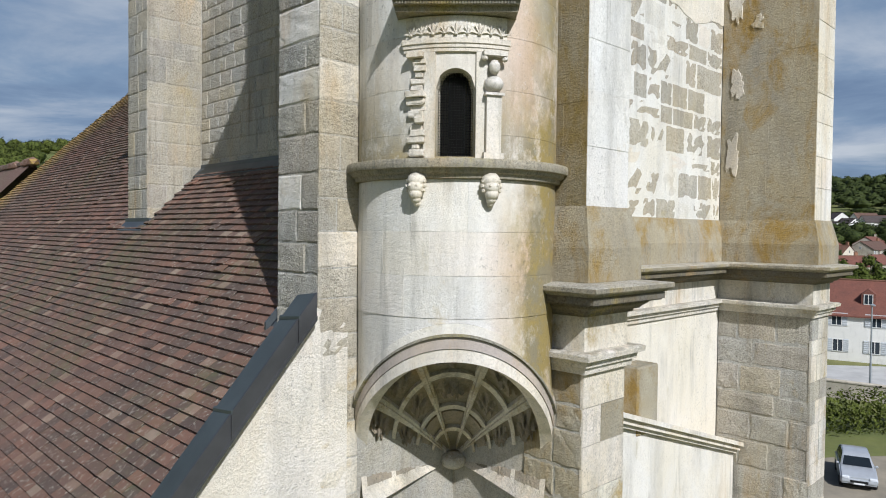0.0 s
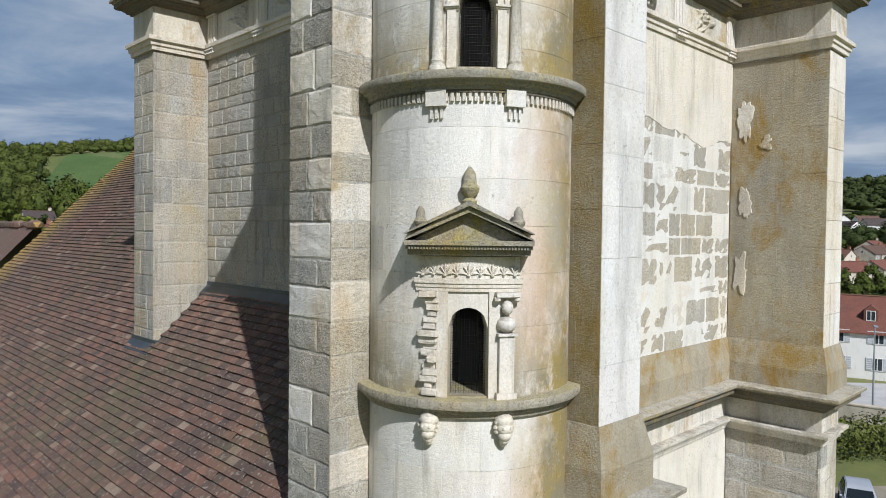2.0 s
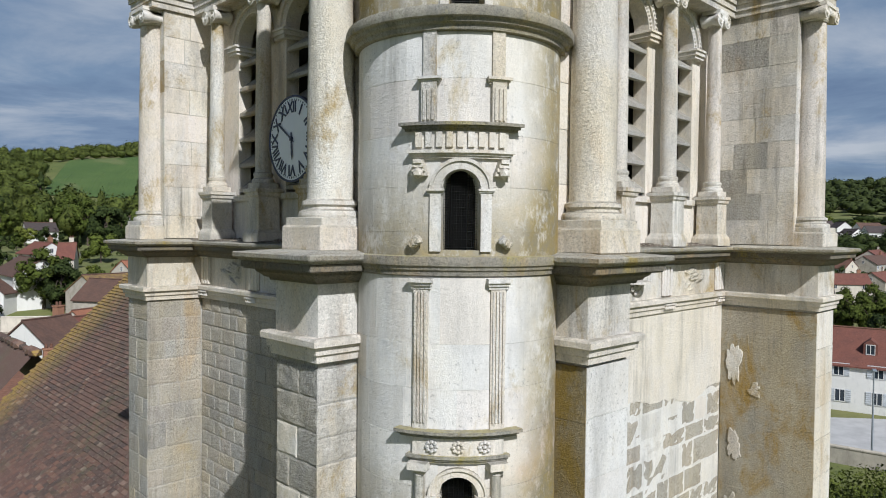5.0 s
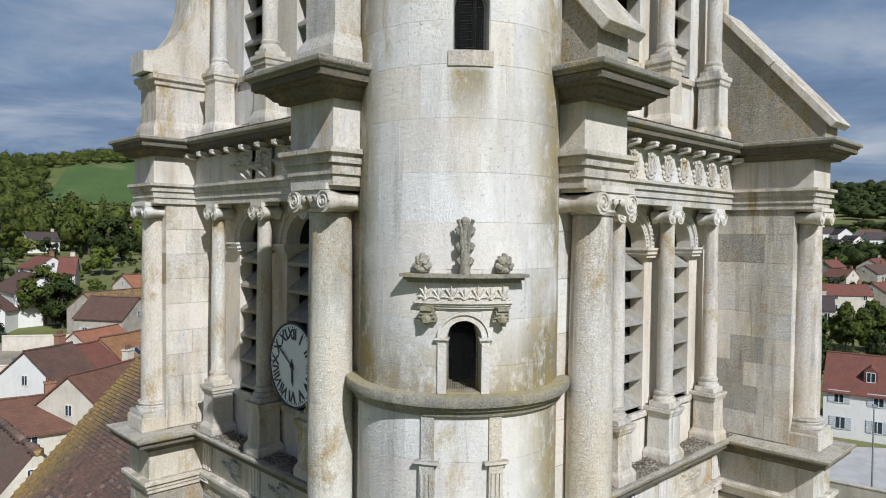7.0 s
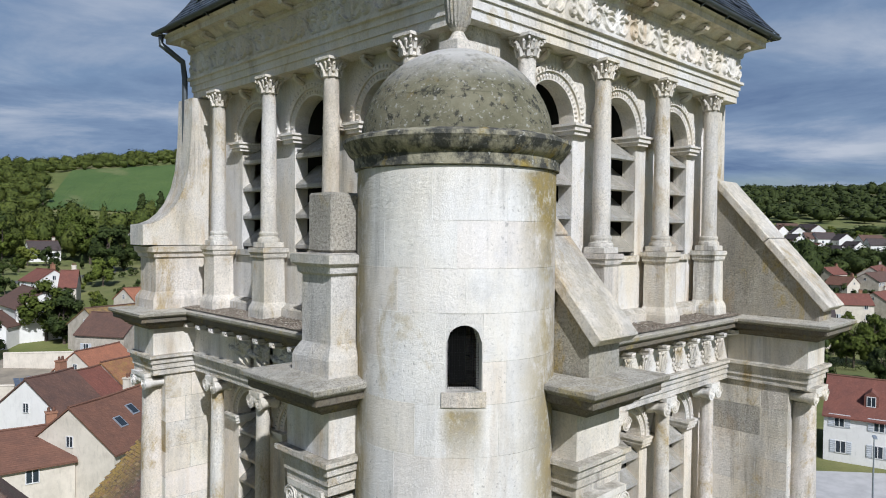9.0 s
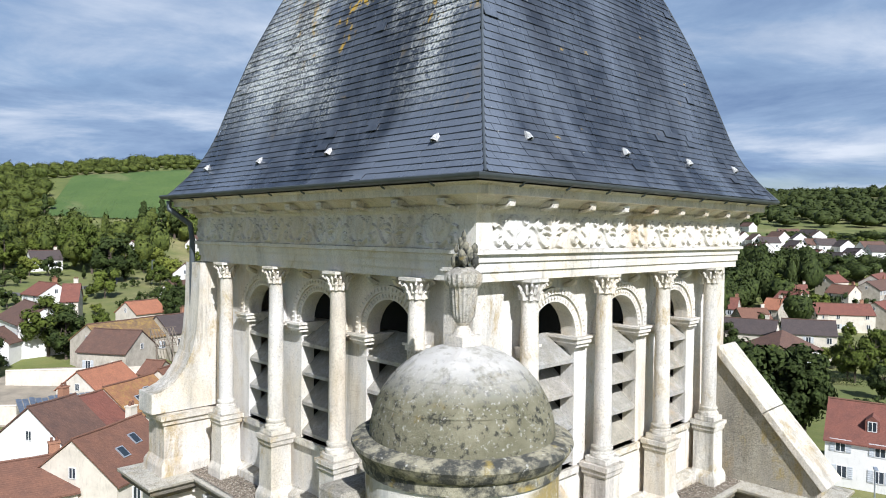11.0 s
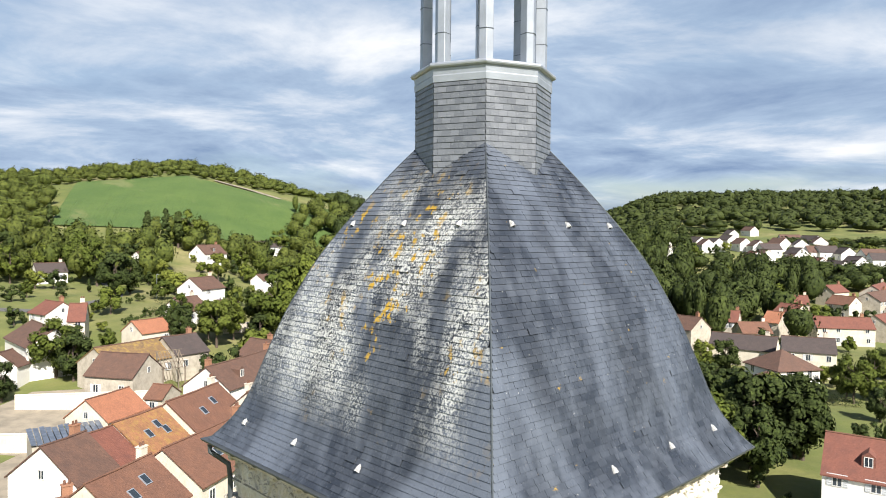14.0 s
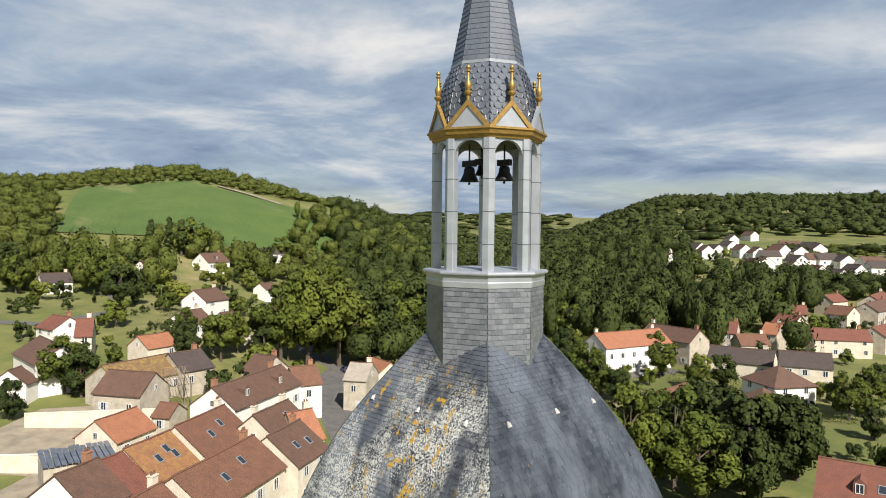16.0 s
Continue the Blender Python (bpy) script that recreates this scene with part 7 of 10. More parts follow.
house(333.0, 94.4, 52, 11.5, 7.4, 4.2, 3.0, "dark", "white", 0, 0, True)
house(347.6, 91.0, 52, 9.4, 7.4, 4.2, 3.0, "dark", "white", 0, 0, True)
house(303.0, 106.7, -40, 9.9, 7.4, 4.2, 3.0, "red", "white", 0, 0, True)
house(361.5, 83.5, -50, 12.4, 7.4, 4.2, 3.0, "dark", "white", 0, 0, True)
house(14.8, 70.3, 29, 5.4, 8.4, 6.4, 3.2, "brown", "white", 1, 0)
house(18.9, 72.4, 29, 3.8, 8.4, 6.2, 3.1, "red", "cream", 0, 0)
house(23.7, 74.8, 29, 7.4, 8.4, 6.4, 3.2, "orange2", "cream", 0, 0)
house(32.2, 79.2, 32, 10.8, 8.6, 6.6, 3.5, "rust", "cream", 1, 0)
house(42.0, 78.5, 29, 9.0, 8.4, 6.2, 3.4, "brown", "cream", 2, 0)
house(16.3, 59.2, 31, 8.2, 8.6, 5.8, 3.3, "rust", "cream", 1, 0)
house(28.0, 66.2, 30, 15.0, 8.8, 5.8, 3.2, "rust", "cream", 1, 0)
house(45.1, 76.3, -7, 3.7, 8.0, 6.0, 3.0, "orange", "cream", 1, 0)
house(39.5, 71.0, 29, 8.0, 8.4, 5.6, 3.2, "brown", "cream", 1, 0)
house(10.8, 61.2, -7, 5.5, 9.0, 5.0, 2.0, "rust", "cream", 1, 0)
house(82.4, 12.3, -78, 17.0, 9.6, 4.9, 3.3, "red", "white", 0, 2)


def hipped(x, y, rot, side, eave, rise, roof_kind):
    ob = thing("house", f"white rendered village house with a {ROOF_WORDS[roof_kind]} pyramid roof", "house", group="village houses")
    ob.matrix_basis = pose(x, y, ground_z(x, y), 0, 0, rot)
    h = side / 2
    part("wall", block(-h, h, -h, h, -1, eave, 0), WALLS["white"], ob)
    bm = bmesh.new()
    base = [bm.verts.new((sx * (h + 0.4), sy * (h + 0.4), eave - 0.1)) for sx, sy in ((-1, -1), (1, -1), (1, 1), (-1, 1))]
    low = [bm.verts.new((v.co.x, v.co.y, eave - 0.25)) for v in base]
    tip = bm.verts.new((0, 0, eave + rise))
    for k in range(4):
        bm.faces.new((base[k], base[(k + 1) % 4], tip))
        bm.faces.new((low[k], low[(k + 1) % 4], base[(k + 1) % 4], base[k]))
    bm.faces.new(low[::-1])
    part("roof", bm, ROOFS[roof_kind], ob)
    for k in range(4):
        for u in (-h * 0.5, h * 0.5):
            for z in (0.9, 3.4) if eave > 4.5 else (0.9,):
                window(ob, pose(0, 0, 0, 0, 0, 90 * k) @ pose(u, -h - 0.012, z))


hipped(137.4, 46.2, -30, 9.5, 5.0, 3.2, "brown")
hipped(128.4, 45.6, -30, 6.0, 3.0, 2.2, "brown")


# ---- roads, walls, hedges ----
def ribbon(name, pts, width, mat, label, category, lift=0.06):
    """A strip laid on the land along a plan line."""
    bm = bmesh.new()
    pts = [Vector(p) for p in pts]
    line = []
    for a, b in zip(pts, pts[1:]):
        n_ = max(2, int((b - a).length / 4))
        line += [a.lerp(b, k / n_) for k in range(n_)]
    line.append(pts[-1])
    prev = None
    for i, p in enumerate(line):
        d = (line[min(i + 1, len(line) - 1)] - line[max(i - 1, 0)]).normalized()
        s = Vector((-d.y, d.x)) * width / 2
        row = []
        for q in (-1, -0.3, 0.3, 1):
            c = p + s * q
            row.append(bm.verts.new((c.x, c.y, ground_z(c.x, c.y) + lift)))
        if prev:
            for k in range(3):
                bm.faces.new((prev[k], prev[k + 1], row[k + 1], row[k]))
        prev = row
    ob = part(name, bm, mat, None, label, kind="structure")
    return tagged(ob, category=category)


n = Nodes("asphalt")
M["asphalt"] = n.done(n.mix(n.level(n.noise(0.5, 6), 0.4, 0.7), (0.12, 0.115, 0.11), (0.075, 0.073, 0.072)), 0.9, n.noise(20, 4), 0.3, 0.01)
n = Nodes("pale gravel")
M["gravel"] = n.done(n.mix(n.level(n.noise(0.4, 7), 0.4, 0.65), (0.28, 0.24, 0.18), (0.19, 0.165, 0.125)), 0.95, n.noise(14, 5), 0.4, 0.02)
n = Nodes("stubble")
M["stubble"] = n.done(n.mix(n.level(n.noise(0.01, 6), 0.4, 0.65), (0.36, 0.28, 0.13), (0.26, 0.22, 0.10)), 0.95)
n = Nodes("pale concrete")
M["concrete"] = n.done(n.mix(n.level(n.noise(0.6, 6), 0.4, 0.7), (0.46, 0.45, 0.43), (0.36, 0.35, 0.335)), 0.9, n.noise(16, 5), 0.2, 0.01)
ribbon("road", [(60, 84), (70, 104), (80, 120), (92, 131), (94, 150), (100, 170), (112, 190), (130, 230)], 6.5, M["asphalt"], "grey asphalt village street", "road")
ribbon("road_side", [(92, 131), (112, 118), (140, 104)], 5, M["asphalt"], "narrow grey asphalt side street", "road", 0.05)
ribbon("lane", [(10, 196), (32, 187), (40, 180), (60, 190), (66, 205), (72, 232)], 4, M["asphalt"], "narrow pale lane past the houses", "road", 0.07)
ribbon("yard", [(12, 104), (26, 118), (42, 108)], 14, M["gravel"], "pale gravel yard between old walls", "yard", 0.04)
ribbon("yard_lower", [(4, 74), (16, 92), (24, 98)], 10, M["gravel"], "dry gravel yard with grass", "yard", 0.05)
ribbon("parking", [(128, 90), (140, 83), (156, 78)], 7, M["asphalt"], "asphalt parking strip along the white house", "road", 0.08)
ribbon("driveway", [(64, 18), (70, 11), (78, 1)], 12, M["concrete"], "pale concrete drive beside the lawn", "driveway", 0.06)
ribbon("pavement", [(26, 12), (38, 4), (52, -8)], 9, M["gravel"], "earthy car park beside the church", "pavement", 0.05)


def garden_wall(pts, h, mat, label):
    bm = bmesh.new()
    sweep(bm, pts, [(-0.15, -0.5), (0.15, -0.5), (0.15, h), (0.2, h), (0.2, h + 0.1), (0, h + 0.2), (-0.2, h + 0.1), (-0.2, h), (-0.15, h)])
    z = ground_z(*pts[0])
    bmesh.ops.translate(bm, vec=(0, 0, z), verts=bm.verts)
    ob = part("garden_wall", bm, mat, None, label)
    return tagged(ob, category="wall")


garden_wall([(21, 118), (30, 112), (38, 107)], 2.2, WALLS["cream"], "long old rendered garden wall beside the yard")
garden_wall([(8, 108), (16, 101), (20, 98)], 2.0, WALLS["cream"], "old rendered boundary wall beside the gravel yard")
garden_wall([(56, 22), (58, 8), (61, -6)], 1.3, WALLS["stone"], "low dark stone wall below the drive")
garden_wall([(70, 147), (84, 152), (92, 160)], 1.6, WALLS["cream"], "cream wall along the village street")

# ---- trees and woods ----
def foliage(name, a, b, c, fine=1.6):
    n = Nodes(name)
    t = n.mix(n.island_random(), a, b)
    t = n.mix(n.mul(n.level(n.noise(0.06, 3), 0.4, 0.65), 0.6), t, c)
    t = n.mix(0.45, t, n.ramp(n.object_random(), ((0.0, tuple(v * 0.6 for v in a)), (0.5, c), (1.0, (b[0] * 1.15, b[1] * 1.05, b[2])))))
    # dark blotches and light flecks paint shaded gaps and lit leaves into the colour
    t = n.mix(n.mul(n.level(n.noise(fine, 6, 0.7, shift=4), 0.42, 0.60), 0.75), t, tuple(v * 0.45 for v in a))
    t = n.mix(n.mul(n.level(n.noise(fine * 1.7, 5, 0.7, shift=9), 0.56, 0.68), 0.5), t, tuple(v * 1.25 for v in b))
    n.bsdf.inputs["Specular IOR Level"].default_value = 0.22
    return n.done(t, 0.75, n.noise(fine * 2.2, 5, 0.7), 0.8, 0.35)


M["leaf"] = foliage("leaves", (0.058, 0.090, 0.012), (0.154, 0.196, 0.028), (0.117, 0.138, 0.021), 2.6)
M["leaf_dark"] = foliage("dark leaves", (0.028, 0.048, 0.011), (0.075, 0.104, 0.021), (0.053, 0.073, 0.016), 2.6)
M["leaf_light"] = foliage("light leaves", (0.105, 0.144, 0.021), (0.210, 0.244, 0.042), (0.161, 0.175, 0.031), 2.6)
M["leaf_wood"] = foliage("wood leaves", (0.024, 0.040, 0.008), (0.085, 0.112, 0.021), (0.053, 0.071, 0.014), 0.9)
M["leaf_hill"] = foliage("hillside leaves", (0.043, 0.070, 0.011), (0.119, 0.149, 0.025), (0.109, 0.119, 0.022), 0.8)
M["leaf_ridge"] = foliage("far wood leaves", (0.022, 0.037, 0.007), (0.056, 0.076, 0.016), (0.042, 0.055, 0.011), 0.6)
M["bark"] = plain("bark", (0.10, 0.075, 0.055), 0.95, 0, 0.4, 8, 0.6)


def leaf_quads(rng, centres, per, spread, size, middle=None):
    """Vertices, faces and shading normals of many small tilted leaf sprays round some centres."""
    n_ = len(centres) * per
    c = np.repeat(np.array(centres), per, axis=0)
    d = rng.normal(size=(n_, 3))
    d /= np.linalg.norm(d, axis=1)[:, None]
    p = c + d * spread * rng.uniform(0.62, 1.0, (n_, 1))
    u = rng.normal(size=(n_, 3))
    u -= d * (u * d).sum(1)[:, None] * 0.8
    u /= np.linalg.norm(u, axis=1)[:, None]
    v = np.cross(d + rng.normal(scale=0.32, size=(n_, 3)), u)
    v /= np.linalg.norm(v, axis=1)[:, None]
    s = size * rng.uniform(0.6, 1.3, (n_, 1))
    quads = np.stack([p - u * s - v * s * 0.2, p - v * s * 0.7, p + u * s + v * s * 0.2, p + v * s * 0.7], axis=1)
    nr = d.copy()
    if middle is not None:
        o = p - np.array(middle)
        nr = d * 0.75 + o / np.linalg.norm(o, axis=1)[:, None]
    nr += rng.normal(scale=0.4, size=(n_, 3))
    nr /= np.linalg.norm(nr, axis=1)[:, None]
    return quads.reshape(-1, 3), np.arange(n_ * 4).reshape(-1, 4), np.repeat(nr, 4, axis=0)


def ico(level):
    """Vertices and faces of a round ball."""
    bm = bmesh.new()
    bmesh.ops.create_icosphere(bm, subdivisions=level, radius=1.0)
    bm.verts.index_update()
    v, f = np.array([q.co[:] for q in bm.verts]), np.array([[q.index for q in g.verts] for g in bm.faces])
    bm.free()
    return v, f


ICO = {k: ico(k) for k in (1, 2, 3)}


def mesh_from(name, verts, faces, mat, normals=None, cores=()):
    """Leaf sprays, with the dense inner masses they grow on."""
    vs, fs, k = [verts], faces.tolist(), len(verts)
    for cv, cf in cores:
        vs.append(cv)
        fs += (cf + k).tolist()
        k += len(cv)
    me = bpy.data.meshes.new(name)
    me.from_pydata(np.concatenate(vs).tolist(), [], fs)
    me.materials.append(mat)
    me.shade_smooth()
    if normals is not None:
        full = np.zeros((k, 3))
        full[:len(normals)] = normals
        me.normals_split_custom_set_from_vertices(full.tolist())
    return me


def make_tree(seed, shape, mat):
    """A tree 1 m tall in proportion: tapered trunk, limbs, crown of leaf sprays."""
    rng = np.random.default_rng(seed)
    wide, low = shape
    lumps = []
    for _ in range(32):
        d = rng.normal(size=3)
        d /= np.linalg.norm(d)
        r = rng.uniform(0.35, 1.0) ** 0.6
        z = 0.5 * (low + 1) + d[2] * r * 0.5 * (1 - low)
        w = wide * (1.0 if shape != (0.13, 0.1) else max(0.15, 1.25 - z * 1.15))
        lumps.append((d[0] * r * w, d[1] * r * w, z))
    sp = 0.12 if wide > 0.2 else 0.07
    v, f, nr = leaf_quads(rng, lumps, 92, sp, 0.029, (0, 0, 0.5 * (low + 1) - 0.1))
    cores = [(ICO[1][0] * sp * 0.66 + np.array(q), ICO[1][1]) for q in lumps]
    crown = mesh_from("crown", v, f, mat, nr, cores)
    bm = bmesh.new()
    tube(bm, [(0, 0, -0.05), (0.005, 0, 0.2), (-0.01, 0.01, 0.5), (0, 0, 0.85)], [0.032, 0.024, 0.015, 0.004], 7)
    for k in range(7):
        t = lumps[k * 3]
        z0 = 0.25 + 0.07 * k
        tube(bm, [(0, 0, z0), (t[0] * 0.5, t[1] * 0.5, z0 + 0.1), t], [0.011, 0.007, 0.002], 5)
    me = bpy.data.meshes.new("trunk")
    bm.to_mesh(me)
    bm.free()
    me.materials.append(M["bark"])
    return me, crown


KINDS = [make_tree(3, (0.36, 0.22), M["leaf"]), make_tree(5, (0.42, 0.18), M["leaf"]), make_tree(8, (0.33, 0.15), M["leaf_dark"]), make_tree(11, (0.40, 0.2), M["leaf_light"]),
         make_tree(14, (0.13, 0.1), M["leaf_dark"])]
TREE_WORDS = ("leafy green broadleaf tree in the village gardens", "wide spreading broadleaf tree with a deep green crown", "dense dark green tree beside the houses",
              "light green tree with a loose crown", "slim dark conifer with a narrow crown")


HOUSES = [o.matrix_basis.translation.copy() for o in bpy.data.objects if o.parent is None and o.name.split(".")[0] == "house"]


def free(x, y, gap):
    """True where no house stands within the gap."""
    return all((p.x - x) ** 2 + (p.y - y) ** 2 > gap * gap for p in HOUSES)


def tree(x, y, h, kind):
    if not free(x, y, 6.5):
        return
    rng = random.Random(int(x * 31 + y * 17))
    trunk_me, crown_me = KINDS[kind]
    ob = thing("tree", TREE_WORDS[kind], "tree", group="village trees")
    ob.matrix_basis = pose(x, y, ground_z(x, y), 0, 0, rng.uniform(0, 360)) @ Matrix.Diagonal((h * rng.uniform(0.85, 1.15), h * rng.uniform(0.85, 1.15), h, 1))
    for nm, me in (("trunk", trunk_me), ("crown", crown_me)):
        o = new(nm, me)
        o.parent = ob


GROVE_A = [(29, 142, 7), (33, 139, 9), (30, 133, 6), (32, 131, 8), (23, 134, 7), (26, 135, 6), (20, 122, 6), (62, 195, 11), (66, 222, 12), (68, 200, 9), (67, 243, 12), (58, 247, 9), (46, 237, 10), (47, 255, 12), (43, 205, 4), (49, 118, 5), (53, 120, 6), (61, 149, 7), (56, 146, 6), (64, 142, 7), (70, 142, 8), (42, 140, 4), (46, 140, 5), (51, 143, 5), (121, 280, 13), (108, 227, 9)]
GROVE_B = [(129, 251, 8), (158, 279, 9), (172, 293, 10), (139, 253, 7), (98, 157, 11), (81, 138, 9), (91, 139, 10), (97, 139, 10), (74, 137, 7), (124, 166, 12), (130, 162, 12), (142, 165, 12), (141, 195, 12), (133, 204, 11), (158, 203, 12), (164, 197, 12), (178, 258, 12), (171, 192, 12), (145, 76, 7), (139, 64, 6), (143, 60, 7), (137, 98, 9), (124, 84, 8), (118, 75, 7), (116, 70, 6), (175, 124, 10)]
GROVE_C = [(139, 35, 6), (143, 32, 5), (314, 88, 8), (164, 35, 6), (273, 88, 7), (287, 69, 6), (162, 44, 5), (125, 26, 5), (89, 41, 9), (89, 37, 10), (89, 33, 10), (93, 47, 8), (97, 33, 9), (95, 29, 8), (78, 41, 8), (76, 33, 9), (80, 28, 9), (113, 33, 6), (95, 53, 7), (107, 43, 8), (113, 37, 7)]
GROVE_D = [(79, 138, 15.8), (84, 134, 19.3), (93, 134, 18.7), (104, 137, 18.3), (118, 142, 16.7), (137, 155, 17.1), (103, 170, 13.4), (56, 137, 7.9), (63, 136, 9.2), (30, 130, 8.7), (32, 127, 7.6), (27, 135, 6.3), (145, 102, 8.1), (121, 80, 7.9), (154, 81, 7.9), (107, 48, 8.3), (137, 46, 6.7), (136, 33, 7.5), (141, 31, 7.8), (95, 28, 10.5), (86, 31, 11.3), (79, 38, 11.7), (73, 41, 12)]
TREES_NEAR = GROVE_A + GROVE_B + GROVE_C + GROVE_D
for x, y, h in TREES_NEAR:
    tree(x, y, h * 1.15, (0, 1, 2, 3, 0, 2)[int(x * 7 + y * 3) % 6])
for x, y, h in ((102, 276, 15), (109, 275, 16), (115, 277, 15), (75, 307, 13), (106, 215, 5), (60, 210, 4)):
    tree(x, y, h, 4)


def polar(a, d):
    t = radians(45.8 + a)
    return -5 + d * math.sin(t), -5 + d * math.cos(t)


def crown_forms(rng, level, sprays, size, count=10):
    """Lumpy crown masses of unit size with loose sprays, to be scaled tree by tree."""
    forms = []
    bv, bf = ICO[level]
    for _ in range(count):
        k = rng.integers(8, 13)
        lump = rng.normal(size=(k, 3)) + (0, 0, 0.35)
        lump /= np.linalg.norm(lump, axis=1)[:, None]
        big = rng.uniform(0.22, 0.46, k)

        def radius(d):
            return 0.60 + (big * np.exp(-(1 - d @ lump.T) * 6.5)).max(1)[:, None]

        core = bv * radius(bv) * (0.86 + rng.normal(scale=0.06, size=(len(bv), 1)))
        d = rng.normal(size=(sprays, 3)) + (0, 0, 0.45)
        d /= np.linalg.norm(d, axis=1)[:, None]
        p = d * radius(d) * rng.uniform(0.80, 1.12, (sprays, 1))
        u = rng.normal(size=(sprays, 3))
        u -= d * (u * d).sum(1)[:, None] * 0.75
        u /= np.linalg.norm(u, axis=1)[:, None]
        v = np.cross(d + rng.normal(scale=0.5, size=(sprays, 3)), u)
        v /= np.linalg.norm(v, axis=1)[:, None]
        s_ = size * rng.uniform(0.55, 1.35, (sprays, 1))
        quads = np.stack([p - u * s_ - v * s_ * 0.2, p - v * s_ * 0.7, p + u * s_ + v * s_ * 0.2, p + v * s_ * 0.7], axis=1).reshape(-1, 3)
        nr = d + rng.normal(scale=0.42, size=(sprays, 3))
        forms.append((core, quads, np.repeat(nr / np.linalg.norm(nr, axis=1)[:, None], 4, axis=0)))
    return forms, bf


def woods(name, sectors, label, mat, seed, level=3, sprays=170, size=0.075):
    """Many far trees as one mesh: lumpy crowns with loose sprays."""
    rng = np.random.default_rng(seed)
    forms, bf = crown_forms(rng, level, sprays, size)
    vs, fs, qs, ns, count = [], [], [], [], 0
    for a0, a1, d0, d1, step, h, keep in sectors:
        d = d0
        while d < d1:
            da = math.degrees(step / d)
            a = a0
            while a < a1:
                aa, dd = a + rng.uniform(-0.5, 0.5) * da, d + rng.uniform(-0.5, 0.5) * step
                a += da
                x, y = polar(aa, dd)
                if noise.noise((x * 0.012, y * 0.012, seed)) > keep or rng.random() < 0.06 or dd < 480 and not free(x, y, 9):
                    continue
                hh = h * rng.uniform(0.6, 1.3)
                w = step * rng.uniform(0.50, 0.78) * (0.55 if rng.random() < 0.12 else 1.0)
                z = ground_z(x, y)
                core, quads, nr = forms[rng.integers(len(forms))]
                t = rng.uniform(0, 6.28)
                turn = np.array(((math.cos(t), math.sin(t), 0), (-math.sin(t), math.cos(t), 0), (0, 0, 1)))
                scale, at = np.array((w, w, hh * 0.50)), np.array((x, y, z + hh * 0.50))
                vs.append(core @ turn * scale + at)
                fs.append(bf + count)
                count += len(core)
                qs.append(quads @ turn * scale + at)
                ns.append(nr @ turn)
            d += step
    v, qv = np.concatenate(vs), np.concatenate(qs)
    me = bpy.data.meshes.new(name)
    me.from_pydata(np.concatenate([v, qv]).tolist(), [], np.concatenate(fs).tolist() + (np.arange(len(qv)).reshape(-1, 4) + len(v)).tolist())
    me.materials.append(mat)
    me.shade_smooth()
    me.normals_split_custom_set_from_vertices(np.concatenate([np.zeros((len(v), 3)), np.concatenate(ns)]).tolist())
    return tagged(new(name, me), label, "woods", kind="stuff")


def make_bush(seed, wide, mat):
    """A shrub or small garden tree, one metre tall in proportion."""
    rng = np.random.default_rng(seed)
    lumps = [(rng.normal() * wide * 0.5, rng.normal() * wide * 0.5, rng.uniform(0.25, 0.85)) for _ in range(15)]
    v, f, nr = leaf_quads(rng, lumps, 48, 0.18, 0.050, (0, 0, 0.4))
    cores = [(ICO[1][0] * 0.13 + np.array(q), ICO[1][1]) for q in lumps]
    bm = bmesh.new()
    tube(bm, [(0, 0, -0.05), (0.01, 0, 0.3), (0, 0, 0.7)], [0.03, 0.02, 0.006], 5)
    for q in lumps[:4]:
        tube(bm, [(0, 0, 0.2), q], [0.012, 0.003], 4)
    me = bpy.data.meshes.new("trunk")
    bm.to_mesh(me)
    bm.free()
    me.materials.append(M["bark"])
    return me, mesh_from("crown", v, f, mat, nr, cores)


BUSHES = [make_bush(41, 0.42, M["leaf"]), make_bush(43, 0.5, M["leaf_dark"]), make_bush(47, 0.36, M["leaf_light"]), make_bush(53, 0.45, M["leaf_dark"])]
BUSH_WORDS = ("small leafy garden tree near the houses", "dense dark green garden shrub", "light green young tree in a garden", "rounded dark green shrub by a house")
taken = [o.matrix_basis.translation.copy() for o in bpy.data.objects if o.parent is None and o.type == "EMPTY" and o.matrix_basis.translation.length > 20]
paved = [v.co.copy() for o in bpy.data.objects if o.type == "MESH" and o.name.split(".")[0] in ("road", "road_side", "lane", "yard", "yard_lower", "parking", "driveway", "pavement") for v in o.data.vertices]
rng_g = random.Random(77)
for a0, a1, d0, d1, count in ((-34, -8, 95, 290, 120), (5, 34, 105, 300, 130), (-8, 5, 100, 170, 30), (13, 36, 320, 470, 120)):
    done = 0
    for _ in range(count * 4):
        x, y = polar(rng_g.uniform(a0, a1), math.sqrt(rng_g.uniform(d0 * d0, d1 * d1)))
        if any((p.x - x) ** 2 + (p.y - y) ** 2 < 70 for p in taken) or any((p.x - x) ** 2 + (p.y - y) ** 2 < 16 for p in paved):
            continue
        k = rng_g.randrange(4)
        h = rng_g.choice((1.8, 2.4, 3.2, 4.5, 6.0, 7.5))
        ob = thing("garden_tree" if h > 3 else "shrub", BUSH_WORDS[k], "tree" if h > 3 else "shrub", group="garden trees")
        ob.matrix_basis = pose(x, y, ground_z(x, y), 0, 0, rng_g.uniform(0, 360)) @ Matrix.Diagonal((h * rng_g.uniform(0.8, 1.2), h * rng_g.uniform(0.8, 1.2), h, 1))
        for nm, me in zip(("trunk", "crown"), BUSHES[k]):
            o = new(nm, me)
            o.parent = ob
        done += 1
        if done == count:
            break


